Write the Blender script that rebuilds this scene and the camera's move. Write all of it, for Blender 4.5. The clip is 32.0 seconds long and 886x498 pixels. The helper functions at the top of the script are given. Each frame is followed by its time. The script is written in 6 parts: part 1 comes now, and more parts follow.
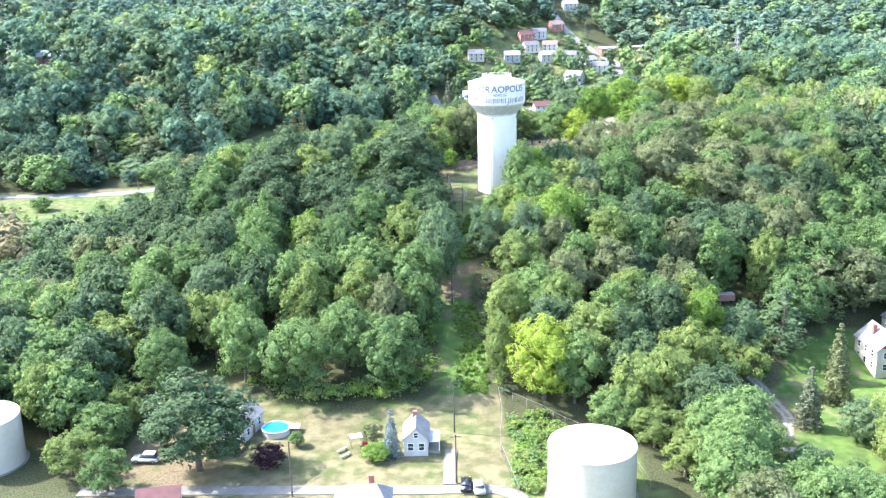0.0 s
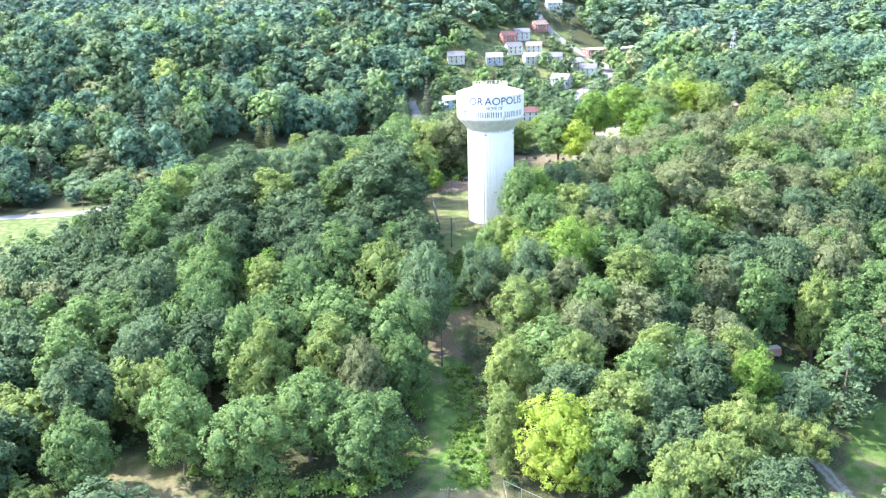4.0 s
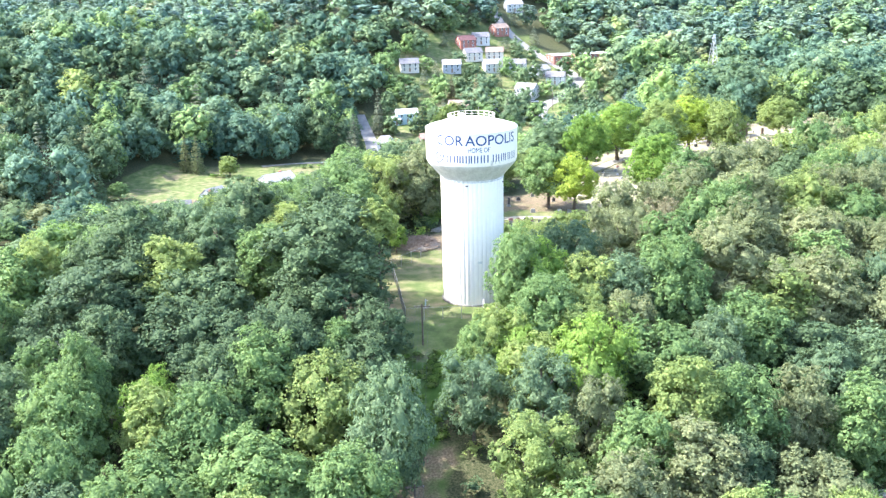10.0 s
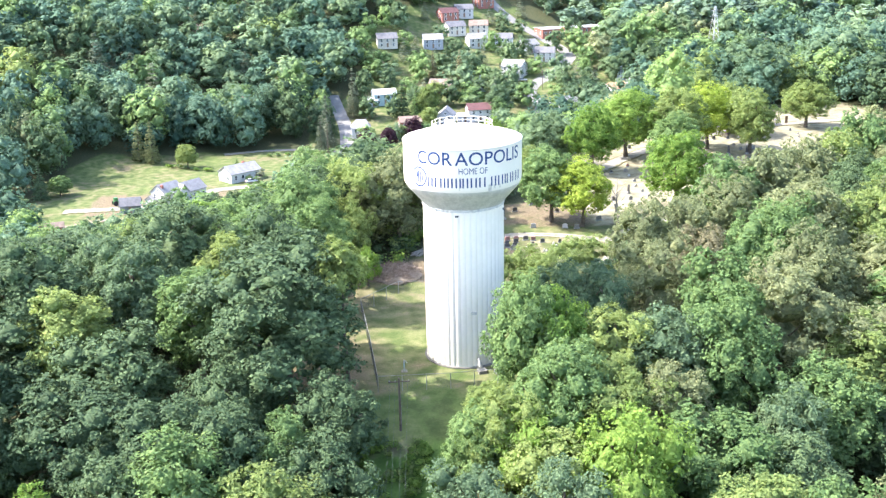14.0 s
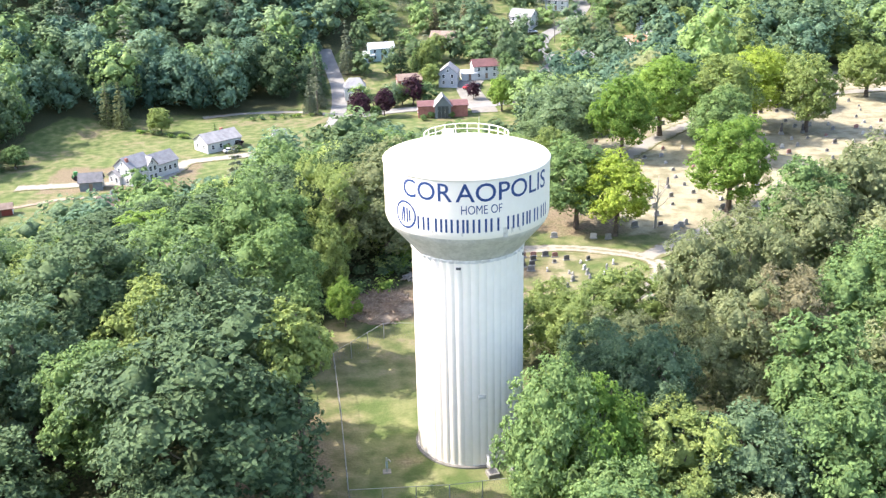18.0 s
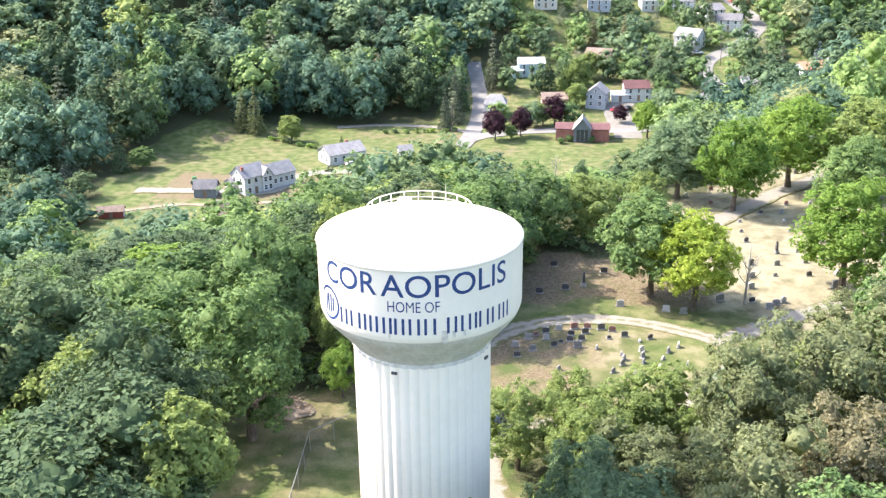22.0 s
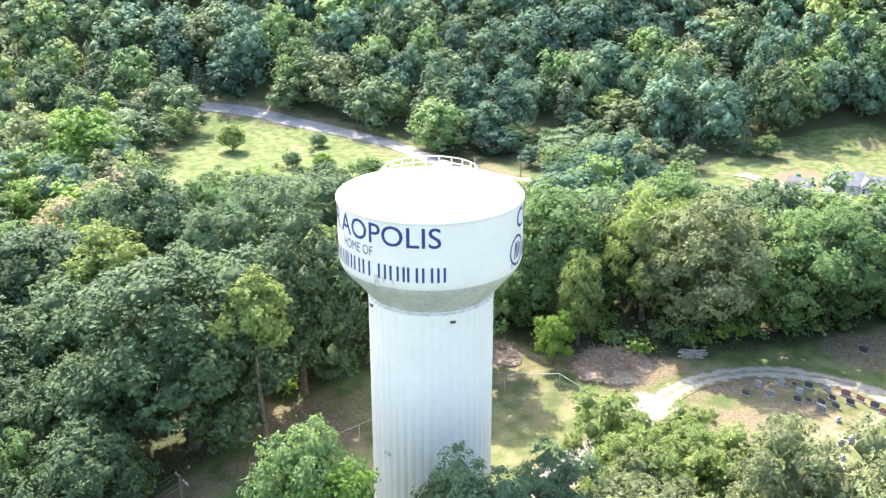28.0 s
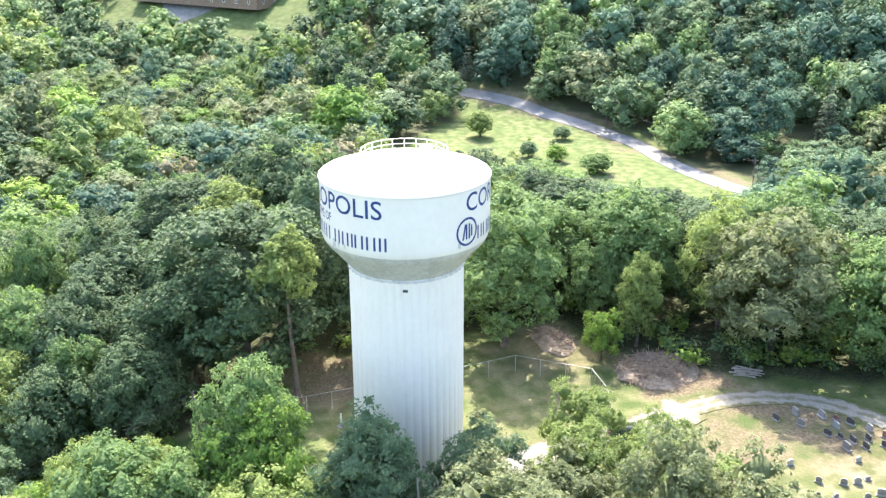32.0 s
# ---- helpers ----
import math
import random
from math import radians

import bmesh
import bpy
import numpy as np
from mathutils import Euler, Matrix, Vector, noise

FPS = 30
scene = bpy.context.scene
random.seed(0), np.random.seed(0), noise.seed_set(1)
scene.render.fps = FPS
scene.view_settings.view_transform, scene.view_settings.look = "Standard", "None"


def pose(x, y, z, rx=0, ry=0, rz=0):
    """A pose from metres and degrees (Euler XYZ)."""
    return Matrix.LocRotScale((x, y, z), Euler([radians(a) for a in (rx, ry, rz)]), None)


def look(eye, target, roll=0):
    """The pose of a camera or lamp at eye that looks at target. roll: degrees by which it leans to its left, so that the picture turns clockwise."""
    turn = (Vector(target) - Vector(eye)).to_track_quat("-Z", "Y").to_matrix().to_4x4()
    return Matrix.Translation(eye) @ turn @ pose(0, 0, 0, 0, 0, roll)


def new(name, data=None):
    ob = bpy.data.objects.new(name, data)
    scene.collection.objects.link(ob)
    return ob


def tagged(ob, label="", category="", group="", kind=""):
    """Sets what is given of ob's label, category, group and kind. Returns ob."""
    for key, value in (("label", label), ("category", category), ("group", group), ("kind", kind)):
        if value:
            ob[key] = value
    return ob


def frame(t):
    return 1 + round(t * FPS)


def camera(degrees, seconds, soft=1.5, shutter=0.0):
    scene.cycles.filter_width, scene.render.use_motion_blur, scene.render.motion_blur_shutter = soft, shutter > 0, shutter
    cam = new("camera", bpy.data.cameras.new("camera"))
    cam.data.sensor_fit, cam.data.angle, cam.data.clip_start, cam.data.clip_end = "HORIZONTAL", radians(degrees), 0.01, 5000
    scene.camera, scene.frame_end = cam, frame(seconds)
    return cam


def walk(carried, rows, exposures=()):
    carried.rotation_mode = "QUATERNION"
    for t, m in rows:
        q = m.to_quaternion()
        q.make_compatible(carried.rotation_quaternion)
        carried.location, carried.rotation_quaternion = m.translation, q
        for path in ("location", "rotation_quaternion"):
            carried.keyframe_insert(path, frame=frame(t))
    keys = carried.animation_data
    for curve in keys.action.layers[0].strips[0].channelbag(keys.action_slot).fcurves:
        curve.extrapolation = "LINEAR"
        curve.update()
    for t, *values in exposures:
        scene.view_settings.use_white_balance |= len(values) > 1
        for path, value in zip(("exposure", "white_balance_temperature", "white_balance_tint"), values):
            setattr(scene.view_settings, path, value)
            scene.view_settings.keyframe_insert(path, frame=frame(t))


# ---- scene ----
cam = camera(47.3, 32.0, 1.35)
METRES, EYE, TILT, LEAN, TURN = 300.0, 61.2, 0.0, 0.0, 0.0
ROWS = [
    (0.0, 0.0, 0.0, 0.0, -0.38, -16.07, 1.33),
    (0.5, -0.0009, 0.0172, -0.0017, -0.46, -16.06, 1.34),
    (1.0, -0.0012, 0.0345, -0.0032, -0.44, -16.06, 1.33),
    (1.5, -0.0016, 0.0521, -0.0044, -0.6, -16.06, 1.36),
    (2.0, -0.0026, 0.0698, -0.0054, -0.83, -16.06, 1.35),
    (2.5, -0.0035, 0.0873, -0.0064, -1.14, -16.08, 1.38),
    (3.0, -0.0047, 0.1051, -0.0072, -1.38, -16.08, 1.36),
    (3.5, -0.0055, 0.1226, -0.008, -1.54, -16.08, 1.34),
    (5.5, -0.0088, 0.1922, -0.0111, -3.17, -16.11, 1.29),
    (6.0, -0.0092, 0.2099, -0.012, -3.56, -16.1, 1.29),
    (6.5, -0.0094, 0.2273, -0.0127, -3.8, -16.09, 1.29),
    (7.0, -0.0098, 0.2449, -0.0136, -4.04, -16.08, 1.27),
    (7.5, -0.0102, 0.2624, -0.0144, -4.33, -16.08, 1.27),
    (8.0, -0.0101, 0.2797, -0.0149, -4.43, -16.08, 1.29),
    (8.5, -0.0101, 0.2973, -0.0156, -4.44, -16.08, 1.28),
    (9.0, -0.0099, 0.3146, -0.0161, -4.49, -16.08, 1.26),
    (9.5, -0.0095, 0.3318, -0.0164, -4.55, -16.08, 1.23),
    (10.0, -0.0086, 0.3488, -0.0171, -4.78, -16.07, 1.25),
    (10.5, -0.0078, 0.3657, -0.0177, -5.08, -16.07, 1.25),
    (11.0, -0.0068, 0.382, -0.0186, -5.26, -16.28, 1.23),
    (11.5, -0.0057, 0.3983, -0.0192, -5.51, -16.78, 1.23),
    (12.0, -0.0046, 0.4145, -0.0198, -5.67, -17.47, 1.23),
    (12.5, -0.0031, 0.4309, -0.02, -5.69, -17.71, 1.22),
    (13.0, -0.0016, 0.4472, -0.0203, -5.78, -17.73, 1.26),
    (13.5, -0.0001, 0.4633, -0.0205, -5.81, -17.75, 1.21),
    (14.0, 0.0014, 0.4793, -0.0208, -5.9, -17.77, 1.23),
    (14.5, 0.0032, 0.4951, -0.0211, -5.9, -17.79, 1.23),
    (16.5, 0.0112, 0.5583, -0.023, -6.03, -20.02, 1.33),
    (17.0, 0.0131, 0.5739, -0.0231, -6.0, -20.96, 1.29),
    (17.5, 0.0149, 0.5883, -0.0231, -5.95, -21.01, 1.27),
    (18.0, 0.0165, 0.604, -0.0232, -5.67, -21.01, 1.25),
    (18.5, 0.0177, 0.6186, -0.0227, -5.24, -20.94, 1.25),
    (19.0, 0.0203, 0.6311, -0.0223, -5.14, -20.88, 1.22),
    (19.5, 0.0255, 0.6412, -0.0222, -5.1, -20.81, 1.21),
    (20.0, 0.0326, 0.6488, -0.0222, -3.89, -20.72, 1.19),
    (20.5, 0.0425, 0.6541, -0.0225, -1.87, -20.66, 1.15),
    (21.0, 0.0537, 0.6586, -0.0229, -0.06, -20.61, 1.05),
    (21.5, 0.0663, 0.6621, -0.0233, 2.18, -20.54, 0.92),
    (22.0, 0.0796, 0.6654, -0.0237, 5.55, -20.48, 0.67),
    (22.5, 0.0936, 0.6685, -0.0241, 8.93, -20.41, 0.6),
    (23.0, 0.1079, 0.6717, -0.0245, 13.06, -20.39, 0.48),
    (23.5, 0.1231, 0.6753, -0.0246, 17.79, -20.41, 0.34),
    (24.0, 0.1386, 0.6793, -0.0247, 22.26, -20.43, 0.22),
    (24.5, 0.1541, 0.6842, -0.0246, 26.0, -20.46, 0.15),
    (26.5, 0.2137, 0.7108, -0.0248, 36.22, -20.54, 0.13),
    (27.0, 0.228, 0.7189, -0.0247, 41.07, -20.59, 0.13),
    (27.5, 0.242, 0.7281, -0.0245, 46.4, -20.64, 0.15),
    (28.0, 0.2555, 0.7379, -0.0244, 51.65, -20.68, 0.15),
    (28.5, 0.2684, 0.7485, -0.0241, 56.33, -20.73, 0.13),
    (29.0, 0.28, 0.76, -0.0239, 60.18, -20.76, 0.09),
    (29.5, 0.2909, 0.7716, -0.0237, 64.11, -20.78, 0.02),
    (30.0, 0.3006, 0.784, -0.0233, 67.21, -20.81, -0.1),
    (30.5, 0.3086, 0.7945, -0.023, 70.56, -20.83, -0.01),
    (31.0, 0.315, 0.8043, -0.0226, 71.04, -20.83, 0.09),
    (31.5, 0.3195, 0.8107, -0.0224, 71.11, -20.84, 0.16),
    (32.0, 0.3227, 0.8147, -0.0221, 71.18, -20.84, 0.21),
]
walk(cam, [(t, pose(0, 0, EYE, TILT, LEAN, TURN) @ pose(METRES * x, METRES * y, METRES * z, 90 + pitch, roll, yaw)) for t, x, y, z, yaw, pitch, roll in ROWS],
     [(0.0, 2.58, 5950, 11), (9.0, 2.76, 6050, 12), (14.0, 2.53, 6300, 13), (18.0, 2.22, 6600, 14), (24.0, 2.21, 6700, 14), (28.0, 2.59, 6650, 12), (32.0, 2.60, 6600, 12)])

# ---- world, sun ----
SUN_DIR = Vector((-0.96, 0.25, 1.02)).normalized()   # towards the sun
world = bpy.data.worlds.new("sky_world")
scene.world = world
world.use_nodes = True
wt = world.node_tree
sky = wt.nodes.new("ShaderNodeTexSky")
sky.sky_type = "NISHITA"
sky.sun_disc = False
sky.sun_elevation = math.asin(SUN_DIR.z)
sky.sun_rotation = math.atan2(SUN_DIR.x, SUN_DIR.y)
sky.air_density, sky.dust_density = 1.0, 2.2
wt.links.new(sky.outputs["Color"], wt.nodes["Background"].inputs["Color"])
wt.nodes["Background"].inputs["Strength"].default_value = 0.15
sun_data = bpy.data.lights.new("sun", "SUN")
sun_data.energy, sun_data.angle, sun_data.color = 2.75, radians(0.6), (1.0, 0.95, 0.87)
sun = new("sun", sun_data)
sun.matrix_world = look(SUN_DIR * 200, (0, 0, 0))


# ---- materials ----
def nodes_of(name):
    m = bpy.data.materials.new(name)
    m.use_nodes = True
    return m, m.node_tree, m.node_tree.nodes["Principled BSDF"]


def surface(name, a, b, scale=1.0, rough=0.8, metal=0.0, bump=0.2, fine=8.0, spec=0.3, vary=0.0, lo=0.35, hi=0.65):
    """Two colours mixed by noise at two scales, fine relief, and an optional change from object to object."""
    m, nt, p = nodes_of(name)
    tc = nt.nodes.new("ShaderNodeTexCoord")
    n1, n2 = nt.nodes.new("ShaderNodeTexNoise"), nt.nodes.new("ShaderNodeTexNoise")
    n1.inputs["Scale"].default_value, n1.inputs["Detail"].default_value = scale, 5
    n2.inputs["Scale"].default_value, n2.inputs["Detail"].default_value = scale * fine, 3
    for n in (n1, n2):
        nt.links.new(tc.outputs["Object"], n.inputs["Vector"])
    add = nt.nodes.new("ShaderNodeMath")
    add.operation = "MULTIPLY_ADD"
    add.inputs[1].default_value = 0.4
    nt.links.new(n2.outputs["Fac"], add.inputs[0])
    mul = nt.nodes.new("ShaderNodeMath")
    mul.operation = "MULTIPLY"
    mul.inputs[1].default_value = 0.6
    nt.links.new(n1.outputs["Fac"], mul.inputs[0])
    nt.links.new(mul.outputs[0], add.inputs[2])
    mr = nt.nodes.new("ShaderNodeMapRange")
    mr.inputs["From Min"].default_value, mr.inputs["From Max"].default_value = lo, hi
    nt.links.new(add.outputs[0], mr.inputs["Value"])
    mix = nt.nodes.new("ShaderNodeMix")
    mix.data_type = "RGBA"
    mix.inputs["A"].default_value, mix.inputs["B"].default_value = (*a, 1), (*b, 1)
    nt.links.new(mr.outputs[0], mix.inputs["Factor"])
    out = mix.outputs["Result"]
    if vary:
        oi, hsv, m2 = nt.nodes.new("ShaderNodeObjectInfo"), nt.nodes.new("ShaderNodeHueSaturation"), nt.nodes.new("ShaderNodeMapRange")
        m2.inputs["To Min"].default_value, m2.inputs["To Max"].default_value = 1 - vary, 1 + vary
        nt.links.new(oi.outputs["Random"], m2.inputs["Value"])
        nt.links.new(m2.outputs[0], hsv.inputs["Value"])
        nt.links.new(out, hsv.inputs["Color"])
        out = hsv.outputs["Color"]
    nt.links.new(out, p.inputs["Base Color"])
    if bump:
        bp = nt.nodes.new("ShaderNodeBump")
        bp.inputs["Strength"].default_value, bp.inputs["Distance"].default_value = bump, 0.05
        nt.links.new(n2.outputs["Fac"], bp.inputs["Height"])
        nt.links.new(bp.outputs["Normal"], p.inputs["Normal"])
    p.inputs["Roughness"].default_value, p.inputs["Metallic"].default_value = rough, metal
    p.inputs["Specular IOR Level"].default_value = spec
    return m


def foliage(name, a, b, translucent=0.5, leaf=0.30, rough_tilt=0.85, mottle=0.7, haze=0.0):
    """Leaves: colour from leaf to leaf and tree to tree, each leaf tilted its own way, part of the light passing through."""
    m, nt, p = nodes_of(name)

    def calc(op, x, y, z=None):
        n = nt.nodes.new("ShaderNodeMath")
        n.operation = op
        for k, v in enumerate((x, y, z)):
            if isinstance(v, (int, float)):
                n.inputs[k].default_value = v
            elif v is not None:
                nt.links.new(v, n.inputs[k])
        return n.outputs[0]

    def vec(op, x, y):
        n = nt.nodes.new("ShaderNodeVectorMath")
        n.operation = op
        for k, v in enumerate((x, y)):
            if isinstance(v, tuple):
                n.inputs[k].default_value = v
            elif v is not None:
                nt.links.new(v, n.inputs[k])
        return n.outputs[0]

    geo, oi, at, tc = (nt.nodes.new("ShaderNode" + k) for k in ("NewGeometry", "ObjectInfo", "Attribute", "TexCoord"))
    at.attribute_name = "tint"
    n1, vo = nt.nodes.new("ShaderNodeTexNoise"), nt.nodes.new("ShaderNodeTexVoronoi")
    n1.inputs["Scale"].default_value, n1.inputs["Detail"].default_value = 0.22 / leaf, 2
    vo.inputs["Scale"].default_value = 1 / leaf
    nt.links.new(tc.outputs["Object"], n1.inputs["Vector"])
    nt.links.new(tc.outputs["Object"], vo.inputs["Vector"])
    cell = nt.nodes.new("ShaderNodeSeparateXYZ")
    nt.links.new(vo.outputs["Color"], cell.inputs[0])
    f = calc("MULTIPLY_ADD", geo.outputs["Random Per Island"], 0.2, at.outputs["Fac"])
    f = calc("MULTIPLY_ADD", oi.outputs["Random"], 0.42, calc("ADD", f, 0.09))
    f = calc("MULTIPLY_ADD", n1.outputs["Fac"], 1.0, calc("SUBTRACT", f, 0.5))
    f = calc("MULTIPLY_ADD", cell.outputs[0], mottle, calc("SUBTRACT", f, 0.43 * mottle))
    # darker towards cell edges: shade of the gaps between leaves painted in
    f = calc("MULTIPLY_ADD", vo.outputs["Distance"], -0.45, calc("ADD", f, 0.12))
    mix = nt.nodes.new("ShaderNodeMix")
    mix.data_type, mix.clamp_factor = "RGBA", True
    mix.inputs["A"].default_value, mix.inputs["B"].default_value = (*[0.88 * v for v in a], 1), (*[1.0 * v for v in b], 1)
    nt.links.new(f, mix.inputs["Factor"])
    nt.links.new(mix.outputs["Result"], p.inputs["Base Color"])
    tilt = vec("MULTIPLY", vec("SUBTRACT", vo.outputs["Color"], (0.5, 0.5, 0.15)), (rough_tilt, rough_tilt, 0.88 * rough_tilt))
    nrm = vec("NORMALIZE", vec("ADD", geo.outputs["Normal"], tilt), None)
    nt.links.new(nrm, p.inputs["Normal"])
    p.inputs["Roughness"].default_value, p.inputs["Specular IOR Level"].default_value = 0.7, 0.10
    # bluish sheen that stands in for distance haze on the far leaves
    p.inputs["Sheen Weight"].default_value, p.inputs["Sheen Roughness"].default_value = haze, 0.6
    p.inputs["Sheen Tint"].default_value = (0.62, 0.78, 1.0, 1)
    tr, ms = nt.nodes.new("ShaderNodeBsdfTranslucent"), nt.nodes.new("ShaderNodeMixShader")
    nt.links.new(vec("MULTIPLY", mix.outputs["Result"], (1.4, 1.38, 1.15)), tr.inputs["Color"])
    nt.links.new(nrm, tr.inputs["Normal"])
    ms.inputs["Fac"].default_value = translucent
    nt.links.new(p.outputs[0], ms.inputs[1])
    nt.links.new(tr.outputs[0], ms.inputs[2])
    nt.links.new(ms.outputs[0], nt.nodes["Material Output"].inputs["Surface"])
    return m


LEAF_TONES = {
    "dark": ((0.060, 0.100, 0.050), (0.138, 0.198, 0.088)),
    "mid": ((0.110, 0.184, 0.072), (0.234, 0.332, 0.118)),
    "light": ((0.166, 0.232, 0.080), (0.318, 0.380, 0.124)),
    "olive": ((0.150, 0.184, 0.092), (0.282, 0.305, 0.152)),
    "yellow": ((0.262, 0.345, 0.066), (0.470, 0.560, 0.120)),
    "silver": ((0.108, 0.172, 0.098), (0.210, 0.288, 0.146)),
    "russet": ((0.165, 0.160, 0.095), (0.335, 0.300, 0.175)),
    "purple": ((0.035, 0.020, 0.030), (0.095, 0.042, 0.062)),
    "spruce": ((0.100, 0.130, 0.084), (0.200, 0.220, 0.140)),
    "blue": ((0.140, 0.195, 0.205), (0.320, 0.400, 0.420)),
    # green shifted towards blue: distance haze put into the leaf colour
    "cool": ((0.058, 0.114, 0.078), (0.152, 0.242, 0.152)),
    "vine": ((0.140, 0.245, 0.054), (0.290, 0.400, 0.096)),
}
THROUGH_LIGHT = {"yellow": 0.55, "vine": 0.48, "mid": 0.36, "spruce": 0.15, "blue": 0.15, "dark": 0.2}
LEAF = {k: foliage("leaf_" + k, a, b, THROUGH_LIGHT.get(k, 0.4), haze=0.0) for k, (a, b) in LEAF_TONES.items()}
LEAF_SPRAY = {k: foliage("leaf_spray_" + k, a, b, 0.6 * THROUGH_LIGHT.get(k, 0.4), 0.5, 0.8, 0.25, 0.0) for k, (a, b) in LEAF_TONES.items()}
# far leaves get the bluish sheen that imitates haze
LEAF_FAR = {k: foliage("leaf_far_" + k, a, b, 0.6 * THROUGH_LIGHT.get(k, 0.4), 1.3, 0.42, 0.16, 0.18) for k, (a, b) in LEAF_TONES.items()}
BARK = surface("bark", (0.075, 0.058, 0.044), (0.19, 0.155, 0.125), 1.5, 0.95, bump=0.6)
BARK_PALE = surface("bark_bleached", (0.28, 0.25, 0.22), (0.46, 0.42, 0.37), 1.5, 0.9, bump=0.4)
WHITE_STEEL = surface("white_tank_paint", (0.745, 0.682, 0.588), (0.800, 0.738, 0.645), 0.35, 0.42, bump=0.03, fine=5, spec=0.5)
CREAM_STEEL = surface("cream_tank_paint", (0.50, 0.445, 0.355), (0.59, 0.535, 0.440), 0.35, 0.5, bump=0.03, fine=5, spec=0.4)
# patchy greyed white; carries the shade under the tank as colour
GREYED_STEEL = surface("white_tank_paint_greyed", (0.47, 0.45, 0.41), (0.60, 0.575, 0.53), 0.9, 0.5, bump=0.05, fine=4, spec=0.5, lo=0.4, hi=0.6)
RUST = surface("rust_streak", (0.42, 0.38, 0.32), (0.68, 0.64, 0.57), 3.0, 0.8, bump=0.1)
NAVY = surface("navy_lettering", (0.018, 0.045, 0.145), (0.030, 0.065, 0.185), 2.0, 0.45, bump=0.0)
GALV = surface("galvanised_steel", (0.42, 0.43, 0.43), (0.58, 0.59, 0.59), 3.0, 0.45, 0.7, bump=0.05)
FENCE_STEEL = surface("weathered_fence_steel", (0.24, 0.245, 0.235), (0.38, 0.38, 0.37), 3.0, 0.6, 0.3, bump=0.05)
DARK_STEEL = surface("dark_steel", (0.06, 0.065, 0.07), (0.12, 0.12, 0.125), 4.0, 0.5, 0.5, bump=0.05)
CONCRETE = surface("concrete", (0.145, 0.136, 0.120), (0.225, 0.212, 0.188), 0.5, 0.9, bump=0.15)
PALE_ROAD = surface("sun_bleached_asphalt", (0.155, 0.150, 0.142), (0.245, 0.237, 0.222), 0.25, 0.92, bump=0.2, fine=14)
GRAVEL = surface("pale_gravel", (0.165, 0.145, 0.115), (0.275, 0.246, 0.200), 0.35, 0.95, bump=0.4, fine=12)
DIRT = surface("bare_soil", (0.17, 0.13, 0.092), (0.31, 0.25, 0.185), 0.3, 0.95, bump=0.4)
BRUSH_TWIG = surface("cut_brush", (0.17, 0.12, 0.085), (0.40, 0.31, 0.235), 2.0, 0.95, bump=0.4)
WOOD_POLE = surface("creosoted_pole", (0.075, 0.058, 0.045), (0.15, 0.12, 0.095), 2.0, 0.9, bump=0.3)
WOOD_GREY = surface("weathered_wood", (0.22, 0.195, 0.165), (0.36, 0.33, 0.285), 2.0, 0.9, bump=0.3)
WALL = {
    "white": surface("white_siding", (0.44, 0.44, 0.42), (0.55, 0.55, 0.53), 0.8, 0.6, bump=0.05),
    "cream": surface("cream_siding", (0.50, 0.45, 0.37), (0.62, 0.57, 0.48), 0.8, 0.7, bump=0.05),
    "grey": surface("grey_siding", (0.30, 0.32, 0.35), (0.40, 0.42, 0.45), 0.8, 0.7, bump=0.05),
    "teal": surface("pale_blue_siding", (0.33, 0.44, 0.45), (0.44, 0.55, 0.56), 0.8, 0.7, bump=0.05),
    "brick": surface("red_brick", (0.25, 0.095, 0.075), (0.36, 0.16, 0.125), 1.2, 0.85, bump=0.2, fine=6),
    "brown": surface("brown_siding", (0.17, 0.11, 0.075), (0.26, 0.18, 0.13), 0.8, 0.8, bump=0.1),
    "red": surface("red_barn_paint", (0.20, 0.045, 0.035), (0.30, 0.075, 0.055), 0.8, 0.8, bump=0.1),
    "dark": surface("slate_siding", (0.12, 0.14, 0.15), (0.19, 0.21, 0.22), 0.8, 0.7, bump=0.1),
}
ROOF = {
    "grey": surface("grey_shingle", (0.18, 0.175, 0.18), (0.29, 0.285, 0.29), 0.8, 0.9, bump=0.3, fine=10),
    "dark": surface("dark_shingle", (0.10, 0.10, 0.11), (0.18, 0.175, 0.18), 0.8, 0.9, bump=0.3, fine=10),
    "white": surface("pale_metal_roof", (0.46, 0.475, 0.49), (0.58, 0.59, 0.60), 0.5, 0.5, bump=0.05),
    "red": surface("red_shingle", (0.095, 0.048, 0.048), (0.150, 0.072, 0.072), 0.8, 0.9, bump=0.3, fine=10),
    "orange": surface("terracotta_shingle", (0.46, 0.22, 0.13), (0.58, 0.30, 0.20), 0.8, 0.9, bump=0.3, fine=10),
    "brown": surface("brown_shingle", (0.16, 0.115, 0.09), (0.26, 0.20, 0.165), 0.8, 0.9, bump=0.3, fine=10),
}
TRIM = surface("white_trim", (0.74, 0.74, 0.72), (0.82, 0.82, 0.80), 1.0, 0.5, bump=0.0)
STONE = [surface("granite_grey", (0.21, 0.205, 0.195), (0.33, 0.32, 0.305), 3.0, 0.6, bump=0.1, vary=0.25),
         surface("granite_dark", (0.05, 0.05, 0.055), (0.11, 0.105, 0.105), 3.0, 0.35, bump=0.05, vary=0.25),
         surface("granite_red", (0.20, 0.10, 0.085), (0.31, 0.17, 0.145), 3.0, 0.4, bump=0.05, vary=0.25),
         surface("marble_white", (0.42, 0.40, 0.37), (0.56, 0.54, 0.50), 3.0, 0.6, bump=0.1, vary=0.15)]
